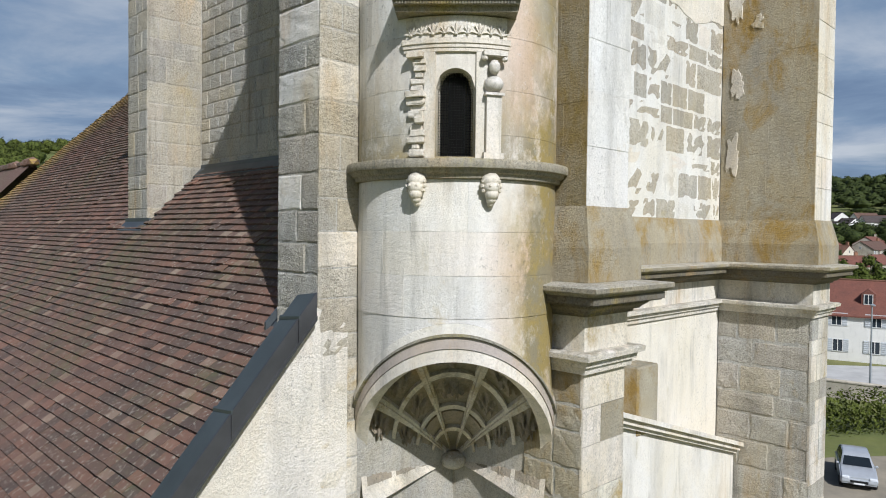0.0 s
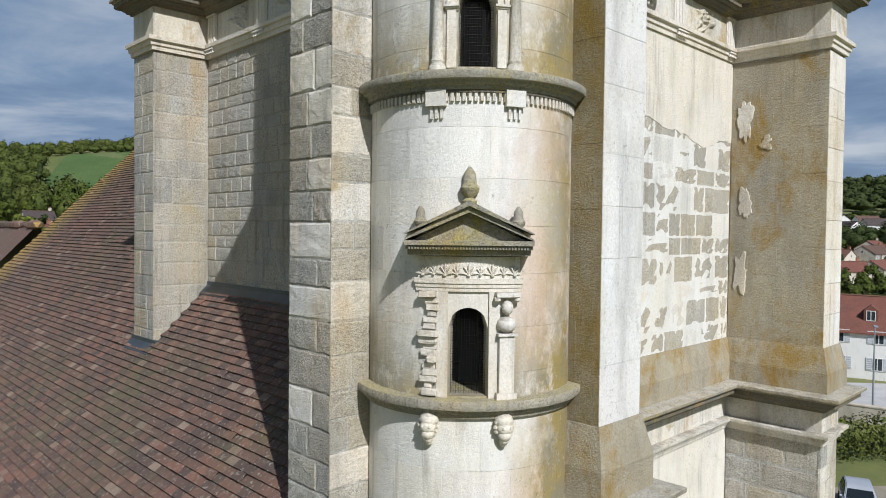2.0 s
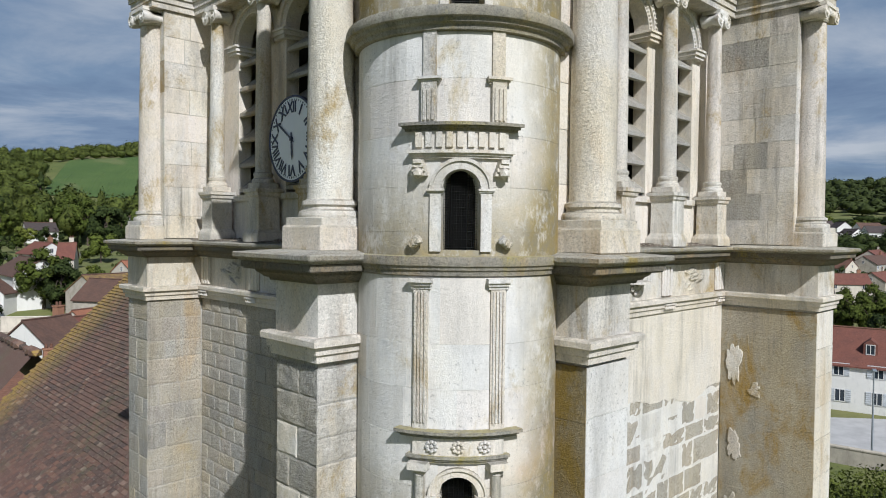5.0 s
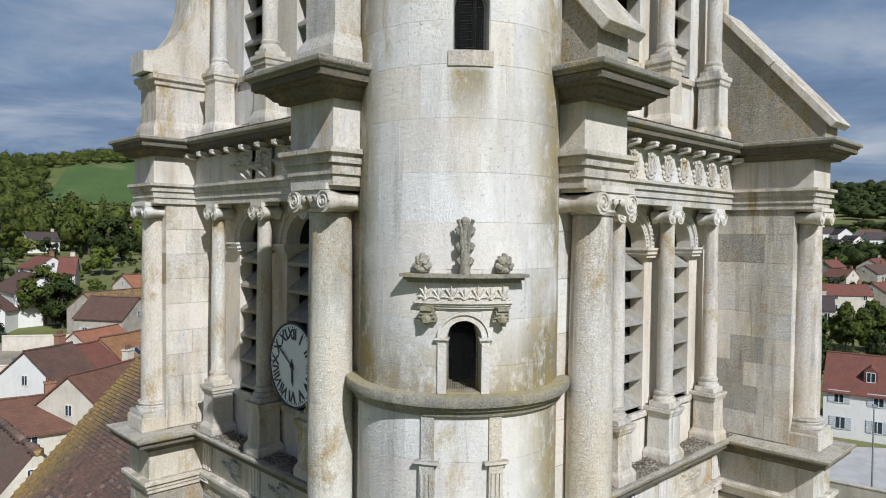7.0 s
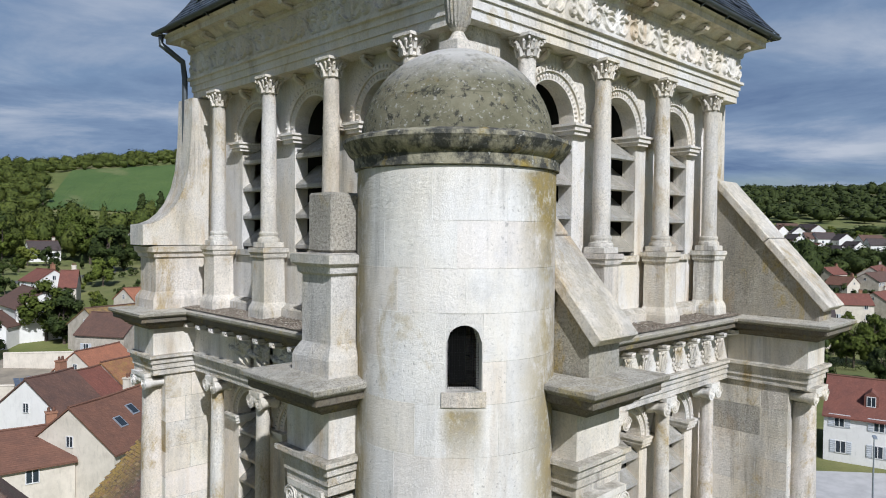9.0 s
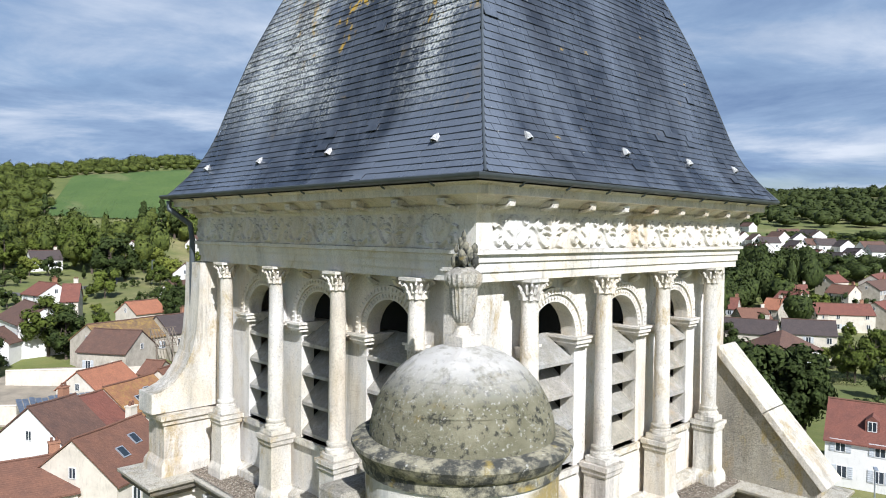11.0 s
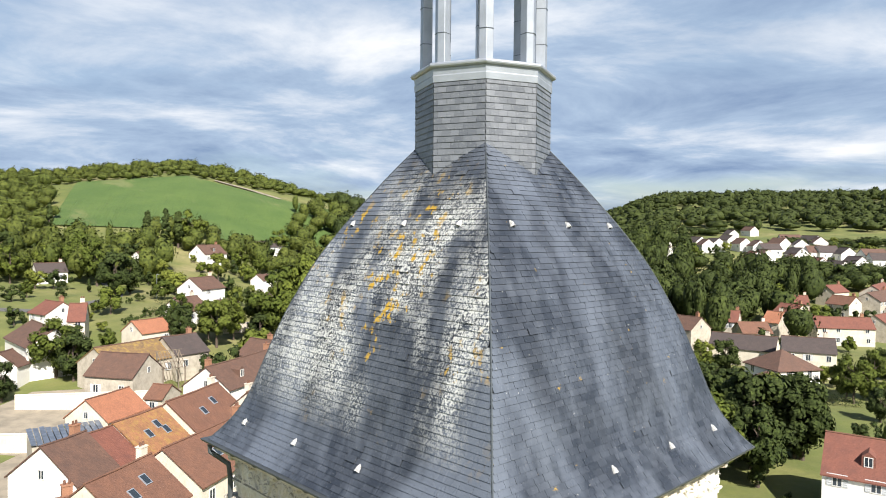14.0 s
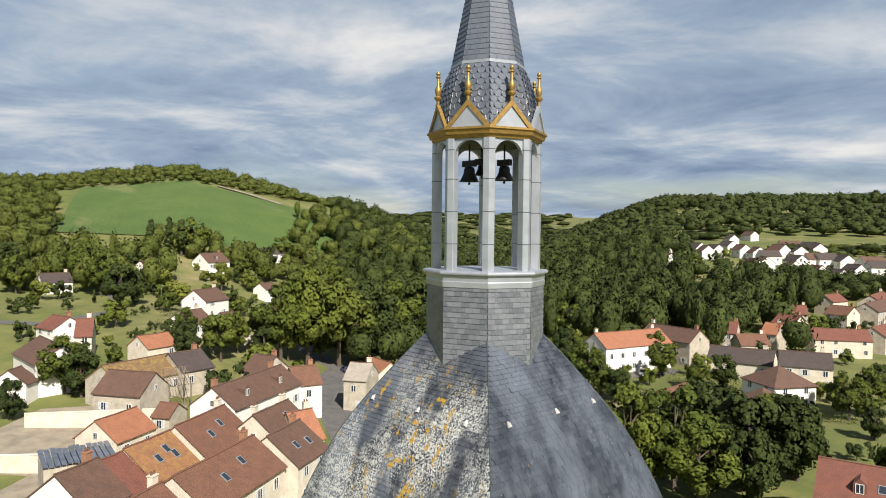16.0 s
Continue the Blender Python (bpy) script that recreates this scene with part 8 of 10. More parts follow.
woods("woods_near", [(2, 17, 245, 470, 9, 15, 0.5), (7, 26, 205, 320, 8.5, 15, 0.36), (15, 37, 310, 372, 9, 8, 0.35), (13, 37, 405, 640, 14, 6, -0.3), (-9, 3, 170, 300, 8.5, 12, 0.2), (-10, 3, 300, 520, 10, 13, 0.45)],
      "dense broadleaf woods filling the valley floor", M["leaf_wood"], 2, 2, 300, 0.080)
woods("woods_ridge", [(1, 16, 470, 1200, 14, 12, 0.42), (14, 38, 640, 1300, 14, 12, 0.38), (-11, 2, 520, 900, 15, 11, 0.2), (-12, 8, 1000, 2600, 46, 13, 0.0)],
      "dark wooded ridge beyond the village", M["leaf_ridge"], 4, 2, 56, 0.15)
woods("woods_hilltop", [(-40, -9, 474, 520, 7.5, 5, 0.12), (-40, -7, 520, 650, 8.5, 7, 0.34), (-28, -15, 545, 660, 10, 9, 0.3), (-40, -24, 245, 300, 8, 12, 0.25), (-24, -13, 306, 332, 7.5, 10, 0.3), (-13.5, -4, 300, 440, 9, 11, 0.3), (-40, -31.5, 300, 470, 8.5, 9, 0.3)],
      "belts of trees round the vineyard hill", M["leaf_hill"], 6, 2, 210, 0.085)

n = Nodes("vine rows")
c = n.mix(n.level(n.noise(0.05, 5, 0.6), 0.38, 0.62), (0.058, 0.105, 0.020), (0.080, 0.128, 0.026))
c = n.mix(n.mul(n.level(n.noise(0.9, 6, 0.7, (1, 0.25, 1), 3), 0.45, 0.62), 0.5), c, (0.040, 0.076, 0.014))
c = n.mix(n.mul(n.level(n.noise(0.022, 6, 0.7, (1.0, 0.35, 1), 7), 0.60, 0.66), 0.6), c, (0.15, 0.16, 0.06))
M["vine"] = n.done(c, 0.85, n.noise(2.0, 5, 0.7), 0.6, 0.3)
# vineyard on the hill: low ridges of leaves side by side, running down the slope
rng = np.random.default_rng(9)
bm = bmesh.new()
prev = None
for i, a in enumerate(np.arange(-30.6, -8.0, 0.11)):
    lo, hi = np.interp(a, (-31, -22, -15, -8), (342, 332, 345, 395)), np.interp(a, (-31, -22, -15, -8), (478, 468, 452, 470))
    row = []
    for d in np.linspace(lo, hi, 26):
        x, y = polar(a + 2.0 * (d - 400) / 150, d)
        row.append(bm.verts.new((x, y, ground_z(x, y) + (0.55 if i % 2 else 0.30) + 0.12 * rng.random())))
    if prev:
        for p, q, r, t in zip(prev, row, row[1:], prev[1:]):
            bm.faces.new((p, q, r, t))
    prev = row
part("vineyard", bm, M["vine"], None, "rows of green vines on the sunlit slope", smooth=True, kind="stuff")["category"] = "vineyard"
ribbon("field_track", [polar(-20, 474), polar(-17.5, 466), polar(-15, 452)], 5, M["gravel"], "pale earth track along the top of the vineyard", "track", 0.8)
ribbon("far_field", [polar(-4.5, 2300), polar(-1.5, 2250)], 150, M["stubble"], "distant stubble field on the hills", "field", 4.0)
ribbon("ridge_field", [polar(28, 1290), polar(36, 1280)], 90, M["stubble"], "ripe corn field on the far ridge", "field", 9.0)


def hedge(pts, w, h, mat="leaf_dark", per=22, label="clipped dark green garden hedge"):
    rng = np.random.default_rng(int(pts[0][0] * 3))
    cs = []
    for a, b in zip(pts, pts[1:]):
        L = math.dist(a, b)
        for k in range(int(L / 0.45)):
            t = k / (L / 0.45)
            for z in (0.3, 0.75):
                x, y = a[0] + (b[0] - a[0]) * t, a[1] + (b[1] - a[1]) * t
                cs.append((x, y, ground_z(x, y) + h * z))
    v, f, nr = leaf_quads(rng, cs, per, max(w, h) * 0.42, 0.11)
    ob = tagged(new("hedge", mesh_from("hedge", v, f, M[mat], nr)), label, "hedge")
    return ob


hedge([(127, 58), (128, 44), (134, 30)], 1.6, 2.0)
hedge([(118, 78), (124, 66)], 1.4, 1.8)
hedge([(142, 72), (146, 60), (150, 52)], 2.4, 3.2)
hedge([(66, 176), (80, 168)], 1.4, 2.2)
hedge([(60, 166), (78, 160)], 1.4, 1.6)
hedge([(66, 28), (72, 24), (80, 24)], 0.7, 0.7)
hedge([(36, 17), (44, 11), (56, 3)], 3.2, 2.4, "leaf_light", 90, "loose bright green shrubbery beside the car park")

# ---- carved and applied details of the tower ----
def shared(name, bm, mat, smooth=False):
    """A mesh that several alike pieces share."""
    me = bpy.data.meshes.new(name)
    bmesh.ops.recalc_face_normals(bm, faces=bm.faces)
    bm.to_mesh(me)
    bm.free()
    me.materials.append(mat)
    if smooth:
        me.shade_smooth()
        me.set_sharp_from_angle(angle=radians(40))
    return me


def put(name, me, m, parent, label=""):
    ob = new(name, me)
    ob.parent = parent
    ob.matrix_basis = m
    return tagged(ob, label) if label else ob


def on_face(F, u, v, z, s=1.0):
    return F @ Matrix.Translation((u, v, z)) @ Matrix.Scale(s, 4)


def carved(name, strokes, wide, high, mat, nx=64, nz=34, deep=0.048):
    """A relief panel in one skin: rounded ridges along strokes of (x, z, thickness) points."""
    pts = []
    for st in strokes:
        for (x0, z0, r0), (x1, z1, r1) in zip(st, st[1:]):
            k = max(2, int(math.hypot(x1 - x0, z1 - z0) / 0.006))
            pts += [(x0 + (x1 - x0) * i / k, z0 + (z1 - z0) * i / k, r0 + (r1 - r0) * i / k) for i in range(k + 1)]
    pts = np.array(pts)
    gx, gz_ = np.meshgrid(np.linspace(-wide / 2, wide / 2, nx), np.linspace(-high / 2, high / 2, nz), indexing="ij")
    d = np.hypot(gx[..., None] - pts[:, 0], gz_[..., None] - pts[:, 1]) / pts[:, 2]
    h = (np.sqrt(np.clip(1 - d * d, 0, 1)) * np.clip(pts[:, 2] / 0.02, 0.5, 1.25)).max(-1)
    v = np.stack([gx, -0.002 - deep * h, gz_], -1).reshape(-1, 3)
    f = [(i * nz + j, (i + 1) * nz + j, (i + 1) * nz + j + 1, i * nz + j + 1) for i in range(nx - 1) for j in range(nz - 1)]
    me = bpy.data.meshes.new(name)
    me.from_pydata(v.tolist(), [], f)
    me.materials.append(mat)
    me.shade_smooth()
    return me


def spiral(cx, cz, r, turns, side, start, thick):
    n_ = int(14 * turns)
    return [(cx + side * r * (1 - 0.78 * i / n_) * math.cos(start + i / n_ * turns * 6.283), cz + r * (1 - 0.78 * i / n_) * math.sin(start + i / n_ * turns * 6.283), thick * (1 - 0.35 * i / n_)) for i in range(n_ + 1)]


def anthemion():
    """Fan of leaves over a knot, with scrolls running out on either side."""
    st = []
    for k in range(7):
        t = math.pi * (0.10 + 0.80 * k / 6)
        l = 0.19 - 0.02 * abs(k - 3)
        st.append([(0, -0.05, 0.010), (0.6 * l * math.cos(t), -0.05 + 0.8 * l * math.sin(t), 0.017), (l * math.cos(t) * 1.1, -0.05 + l * math.sin(t) * 1.1, 0.020), (l * math.cos(t) * 1.3, -0.05 + l * math.sin(t) * 0.95, 0.010)])
    for q in (-1, 1):
        st.append([(q * 0.02, -0.06, 0.014), (q * 0.07, -0.15, 0.017), (q * 0.15, -0.165, 0.018), (q * 0.22, -0.11, 0.016), (q * 0.27, -0.02, 0.015), (q * 0.325, 0.03, 0.014)])
        st.append(spiral(q * 0.235, 0.085, 0.065, 1.5, q, 3.6, 0.017))
        st.append(spiral(q * 0.10, -0.105, 0.042, 1.2, q, 1.6, 0.014))
    st.append([(0, -0.04, 0.028), (0, -0.075, 0.03), (0, -0.17, 0.018)])
    return carved("palmette", st, 0.65, 0.38, M["white"])


def candelabrum():
    """Palm-like stem with upright flutes between two drooping scrolls."""
    st = [[(0, -0.18, 0.03), (0, -0.12, 0.016), (0, -0.02, 0.022), (0, 0.16, 0.013)]]
    for q in (-1, 1):
        for k in range(3):
            x = q * (0.035 + 0.032 * k)
            st.append([(q * 0.01, -0.06 + 0.01 * k, 0.009), (x, -0.035 + 0.025 * k, 0.012), (x, 0.15 - 0.02 * k, 0.014)])
        st.append([(q * 0.01, -0.13, 0.014), (q * 0.09, -0.15, 0.018), (q * 0.17, -0.09, 0.018), (q * 0.20, 0.02, 0.015), (q * 0.26, 0.06, 0.015), (q * 0.325, 0.03, 0.014)])
        st.append(spiral(q * 0.235, -0.085, 0.065, 1.6, -q, 2.4, 0.017))
        st.append(spiral(q * 0.19, 0.115, 0.045, 1.3, q, 3.4, 0.014))
    return carved("candelabrum", st, 0.65, 0.38, M["white"])


ANTHEMION, CANDEL = anthemion(), candelabrum()
bm = bmesh.new()                        # modillion: block with a curled leaf below
box(bm, -0.075, 0.075, -0.30, -0.02, 0.035, 0.072)
box(bm, -0.06, 0.06, -0.26, -0.02, 0.0, 0.04)
for s in (-1, 0, 1):
    tube(bm, [(s * 0.035, -0.03, -0.05), (s * 0.035, -0.12, -0.035), (s * 0.035, -0.22, -0.02), (s * 0.036, -0.285, 0.0), (s * 0.035, -0.30, 0.035)], [0.022, 0.028, 0.028, 0.03, 0.02], 6)
MODILLION = shared("modillion", bm, M["white"], True)
bm = bmesh.new()
ball(bm, (0, -0.012, 0), 0.022, 1, (1, 0.8, 1.4))
for s in (-1, 1):
    tube(bm, [(s * 0.028, -0.01, -0.03), (s * 0.031, -0.014, 0.0), (s * 0.028, -0.012, 0.028)], 0.006, 4)
EGG = shared("egg_moulding", bm, M["white"], True)
frieze_top = [o for o in bpy.data.objects if o.name.startswith("frieze") and o.parent == tower][-1]
for F in (RIGHT, LEFT):
    for k in range(9):
        put("palmette" if k % 2 else "candelabrum", ANTHEMION if k % 2 else CANDEL, on_face(F, 0.42 + 0.65 * k, -0.137, 26.485) @ Matrix.Diagonal((1.0, 1.0, 1.0, 1)), frieze_top, "carved anthemion" if k % 2 else "carved palm candelabrum")
    for k in range(9):
        put("modillion", MODILLION, on_face(F, 0.14 + 0.70 * k, -0.125, 26.745, 0.78), tower, "leaf-carved bracket under the cornice")
    for k in range(86):
        put("egg_moulding", EGG, on_face(F, -0.08 + 0.07 * k, -0.175, 26.715, 0.9), frieze_top)
# clips and joints of the gutter
for F in (RIGHT, LEFT):
    for k in range(9):
        bm = bmesh.new()
        u = 0.1 + 0.75 * k
        tube(bm, [(u, -0.56, 27.005), (u, -0.555, 26.97), (u, -0.52, 26.925), (u, -0.48, 26.91)], 0.011, 6)
        bmesh.ops.transform(bm, matrix=F, verts=bm.verts)
        part("gutter_clip", bm, M["lead"], tower)

# small brackets between the leafy capitals, leaf ornament on the arch bands
bm = bmesh.new()
box(bm, -0.045, 0.045, -0.16, 0.0, 0.03, 0.06)
tube(bm, [(0, 0, -0.05), (0, -0.07, -0.03), (0, -0.13, 0.0), (0, -0.155, 0.035)], [0.03, 0.04, 0.038, 0.025], 6)
BRACKET = shared("bracket", bm, M["white"], True)
bm = bmesh.new()
tube(bm, [(0, -0.012, -0.03), (0, -0.022, 0.0), (0, -0.014, 0.032)], [0.006, 0.014, 0.007], 5)
LEAF = shared("leaf_ornament", bm, M["white"])


def dress_bay(F, cols, arches, spring, half, wall_v, brackets, zb):
    for a in arches:
        for k in range(27):
            t = math.pi * (k + 0.5) / 27
            r = half + 0.042
            m = F @ Matrix.Translation((a + r * math.cos(t), wall_v - 0.018, spring + r * math.sin(t))) @ Matrix.Rotation(math.pi / 2 - t, 4, "Y") @ Matrix.Scale(0.85, 4)
            put("leaf_ornament", LEAF, m, tower)
            t += math.pi / 54
            r = half + 0.13
            m = F @ Matrix.Translation((a + r * math.cos(t), wall_v - 0.05, spring + r * math.sin(t))) @ Matrix.Rotation(math.pi / 2 - t, 4, "Y") @ Matrix.Scale(0.75, 4)
            put("leaf_ornament", LEAF, m, tower)
    if brackets:
        for u0, u1 in zip(cols, cols[1:]):
            for k in (1, 2):
                put("bracket", BRACKET, on_face(F, u0 + (u1 - u0) * k / 3, wall_v, zb), tower, "small carved bracket")


for F in (RIGHT, LEFT):
    dress_bay(F, L3_COLS, L3_ARCHES, 25.22, 0.45, 0.16, True, 25.90)
    dress_bay(F, L2_COLS, L2_ARCHES, 21.18, 0.40, 0.08, False, 0)

# carved medallions in the frieze over the clock level
bm = bmesh.new()
for k in range(14):
    t = 2 * math.pi * k / 14
    ball(bm, (0.10 * math.cos(t), -0.012, 0.125 * math.sin(t)), 0.024, 1, (1, 0.8, 1))
for k in range(5):
    tube(bm, [(-0.06 + 0.03 * k, -0.008, 0.09), (-0.07 + 0.035 * k, -0.03, 0.0), (-0.03 + 0.015 * k, -0.012, -0.09)], [0.008, 0.013, 0.008], 4)
ball(bm, (0, -0.02, 0.10), 0.035, 1)
MEDAL = shared("medallion", bm, M["stone"], True)
rng = random.Random(8)
strokes = []
for k in range(16):
    x, z = rng.uniform(-0.2, 0.2), rng.uniform(-0.12, 0.12)
    a = rng.uniform(0, 3.14)
    d = rng.uniform(0.05, 0.11)
    strokes.append([(x - d * math.cos(a), z - 0.6 * d * math.sin(a), 0.010), (x, z, 0.022), (x + d * math.cos(a), z + 0.6 * d * math.sin(a), 0.010)])
TROPHY = carved("trophy", strokes, 0.62, 0.36, M["stone"], 56, 34, 0.04)
frieze_two = [o for o in bpy.data.objects if o.name.startswith("frieze") and o.parent == tower][0]
for k in range(10):
    put("medallion", MEDAL, on_face(RIGHT, 1.33 + 0.43 * k, -0.225, 22.235) @ Matrix.Diagonal((1.25, 0.8, 1.3, 1)), frieze_two, "carved shell medallion")
for F, n_, u0 in ((RIGHT, 12, 0.75), (LEFT, 12, 0.9)):
    for k in range(n_):
        put("modillion", MODILLION, on_face(F, u0 + 0.42 * k, -0.24, 22.455, 0.62), tower, "small worn bracket under the cornice")
for u in (1.2, 2.1, 3.0, 3.65, 4.15):
    put("trophy", TROPHY, on_face(LEFT, u, -0.225, 22.23, 1.2), frieze_two, "worn carved trophy")

# triglyphs and metopes of the frieze under it
bm = bmesh.new()
for k in (-1, 0, 1):
    box(bm, k * 0.085 - 0.03, k * 0.085 + 0.03, -0.04, 0.0, -0.20, 0.19)
box(bm, -0.135, 0.135, -0.025, 0.0, -0.20, 0.19)
box(bm, -0.14, 0.14, -0.06, 0.0, 0.19, 0.22)
bevel(bm, 0.006)
TRIGLYPH = shared("triglyph", bm, M["white"])
bm = bmesh.new()
box(bm, -0.14, 0.14, -0.05, 0, 0.0, 0.02)
for k in range(6):
    bmesh.ops.create_cone(bm, cap_ends=True, segments=8, radius1=0.02, radius2=0.012, depth=0.05, matrix=Matrix.Translation((-0.115 + 0.046 * k, -0.025, -0.025)))
GUTTAE = shared("guttae", bm, M["white"])
bm = bmesh.new()
for q, r_, n_ in ((0.13, 0.036, 10), (0.07, 0.03, 7)):
    for k in range(n_):
        t = 2 * math.pi * k / n_
        ball(bm, (q * math.cos(t), -0.03, q * math.sin(t)), r_, 1, (1, 0.6, 1))
ball(bm, (0, -0.045, 0), 0.035, 1)
lathe(bm, [(0.20, -0.01), (0.20, 0.02), (0.17, 0.03)], 20)
ROSETTE = shared("rosette", bm, M["white"], True)
for F, us, roses, trophies in ((RIGHT, (0.56, 2.16, 3.76, 5.37), (2.96,), (1.36, 4.56)), (LEFT, (1.05, 2.5, 3.97, 5.41), (), (1.8, 3.3, 4.64))):
    for u in us:
        put("triglyph", TRIGLYPH, on_face(F, u, -0.10, 17.87), tower, "fluted triglyph block")
        put("guttae", GUTTAE, on_face(F, u, -0.14, 17.55), tower)
    for u in roses:
        put("rosette", ROSETTE, on_face(F, u, -0.10, 17.88), tower, "carved round rosette")
    for u in trophies:
        put("trophy", TROPHY, on_face(F, u, -0.10, 17.87, 1.15), tower, "worn carved trophy")

# ---- pedestals, console and braces on the upper ledge ----
def big_pedestal(x0, x1, y0, y1, z0, z1, k=0.06):
    bm = bmesh.new()
    h = z1 - z0
    sweep(bm, [(x0, y0), (x1, y0), (x1, y1), (x0, y1)], [(-0.1, z0), (k, z0), (k, z0 + 0.15), (k * 0.8, z0 + 0.19), (0, z0 + 0.27), (0, z1 - 0.19), (k * 0.5, z1 - 0.17), (k * 0.6, z1 - 0.12), (k * 1.2, z1 - 0.09), (k * 1.3, z1 - 0.02), (-0.1, z1)], True)
    box(bm, x0 + 0.02, x1 - 0.02, y0 + 0.02, y1 - 0.02, z0, z1 - 0.004)
    return part("pedestal", bm, M["stone"], tower, "moulded stone pedestal on the ledge")


big_pedestal(-1.66, -1.0, -0.04, 0.38, 22.71, 23.74)
part("stone_block", block(-1.64, -1.05, -0.02, 0.33, 23.74, 24.24, 0.02), M["rough"], tower, "lichen-stained block on the pedestal")
part("stone_block", block(-1.06, 0.1, 0.05, 0.42, 22.7, 23.9, 0.02), M["dark"], tower, "dark weathered buttress stump")
big_pedestal(-0.80, -0.05, 5.66, 6.24, 22.71, 23.67)
bm = bmesh.new()                        # concave console
curve = [(-0.97, 23.98), (-0.84, 24.00), (-0.70, 24.06), (-0.57, 24.17), (-0.45, 24.33), (-0.35, 24.55), (-0.28, 24.85), (-0.24, 25.3), (-0.22, 25.95)]
extrude_uv(bm, [(-0.97, 23.68)] + curve + [(0.1, 25.95), (0.1, 23.68)], 0.50, Matrix.Translation((0, 5.70, 0)))
part("scroll_console", bm, M["stone"], tower, "concave stone console buttressing the belfry")


def brace(x0, x1, y_top, z_top, y_low, z_low, foot, z_foot):
    """A sloping flying brace: ochre-stained wall with a pale coping slab."""
    bm = bmesh.new()
    extrude_uv(bm, [(-y_top, z_top), (-y_low, z_low), (-y_low, z_foot), (-y_top, z_foot)], x1 - x0, Matrix(((0, 1, 0, x0), (-1, 0, 0, 0), (0, 0, 1, 0), (0, 0, 0, 1))))
    b = part("brace", bm, M["sooty"], tower, "sloping stone brace stained with lichen")
    d = Vector((y_low - y_top, z_low - z_top)).normalized()
    n_ = Vector((d.y, -d.x)) if d.x < 0 else Vector((-d.y, d.x))
    n_ = n_ if n_.y > 0 else -n_
    cuts = (0.0, 0.48, 1.0)
    L = math.hypot(y_low - y_top, z_low - z_top) + 0.12
    for a, c in zip(cuts, cuts[1:]):
        bm = bmesh.new()
        p0, p1 = Vector((y_top, z_top)) + d * (L * a + 0.006), Vector((y_top, z_top)) + d * (L * c - 0.006)
        q = [p0, p1, p1 + n_ * 0.11, p0 + n_ * 0.11]
        extrude_uv(bm, [(-p.x, p.y) for p in q], x1 - x0 + 0.12, Matrix(((0, 1, 0, x0 - 0.06), (-1, 0, 0, 0), (0, 0, 1, 0), (0, 0, 0, 1))))
        bevel(bm, 0.012)
        part("coping_stone", bm, M["stone"], b, "pale coping slab")


brace(-0.12, 0.34, -0.15, 24.62, -1.50, 23.08, 0, 22.70)
brace(5.54, 6.06, 0.05, 24.69, -1.48, 22.95, 0, 22.70)

# droppings, twigs and grit lying on the ledges
n = Nodes("grit and twigs")
c = n.ramp(n.island_random(), ((0.0, (0.06, 0.048, 0.034)), (0.5, (0.15, 0.12, 0.088)), (0.85, (0.26, 0.22, 0.17)), (1.0, (0.46, 0.43, 0.36))))
M["grit"] = n.done(c, 0.95)


def litter(x0, x1, y0, y1, z, count, seed, dense):
    rng = np.random.default_rng(seed)
    vs, fs = [], []
    for i in range(count):
        u = rng.uniform(0, 1) ** dense
        x, y = (rng.uniform(x0, x1), y1 + (y0 - y1) * u) if x1 - x0 > y1 - y0 else (x1 + (x0 - x1) * u, rng.uniform(y0, y1))
        a, l, w = rng.uniform(0, 6.28), rng.uniform(0.006, 0.026), rng.uniform(0.002, 0.006)
        h = rng.uniform(0.0, 0.035) * (1 - u)
        d, e = np.array((math.cos(a), math.sin(a), rng.uniform(-0.2, 0.2))) * l, np.array((-math.sin(a), math.cos(a), 0)) * w
        p = np.array((x, y, z + h))
        vs += [(p - d - e).tolist(), (p + d - e).tolist(), (p + d + e).tolist(), (p - d + e).tolist(), (p + np.array((0, 0, w + 0.004))).tolist()]
        k = 5 * i
        fs += [(k, k + 1, k + 4), (k + 1, k + 2, k + 4), (k + 2, k + 3, k + 4), (k + 3, k, k + 4)]
    me = bpy.data.meshes.new("ledge_litter")
    me.from_pydata(vs, [], fs)
    me.materials.append(M["grit"])
    tagged(new("ledge_litter", me), "twigs, droppings and grit lying on the ledge", "litter", kind="stuff")


litter(0.5, 5.5, -0.42, 0.02, 22.73, 15000, 1, 0.8)
litter(-0.42, 0.02, 0.6, 5.6, 22.73, 15000, 2, 0.8)
litter(5.5, 6.2, -1.5, -0.1, 22.735, 250, 3, 1.0)
litter(0.5, 5.5, -0.32, 0.0, 18.345, 5000, 4, 1.4)
litter(-0.32, 0.0, 0.6, 5.6, 18.345, 5000, 5, 1.4)

# ---- clock ----
clock = thing("tower_clock", "round white enamel clock with navy roman numerals", "clock")
CK = Matrix(((0, 0, -1, -0.17), (-1, 0, 0, 2.92), (0, 1, 0, 19.65), (0, 0, 0, 1)))     # local x to the viewer's right, y up, z outwards


def clock_part(name, bm, mat, parent, label=""):
    bmesh.ops.transform(bm, matrix=CK, verts=bm.verts)
    return part(name, bm, mat, parent, label)


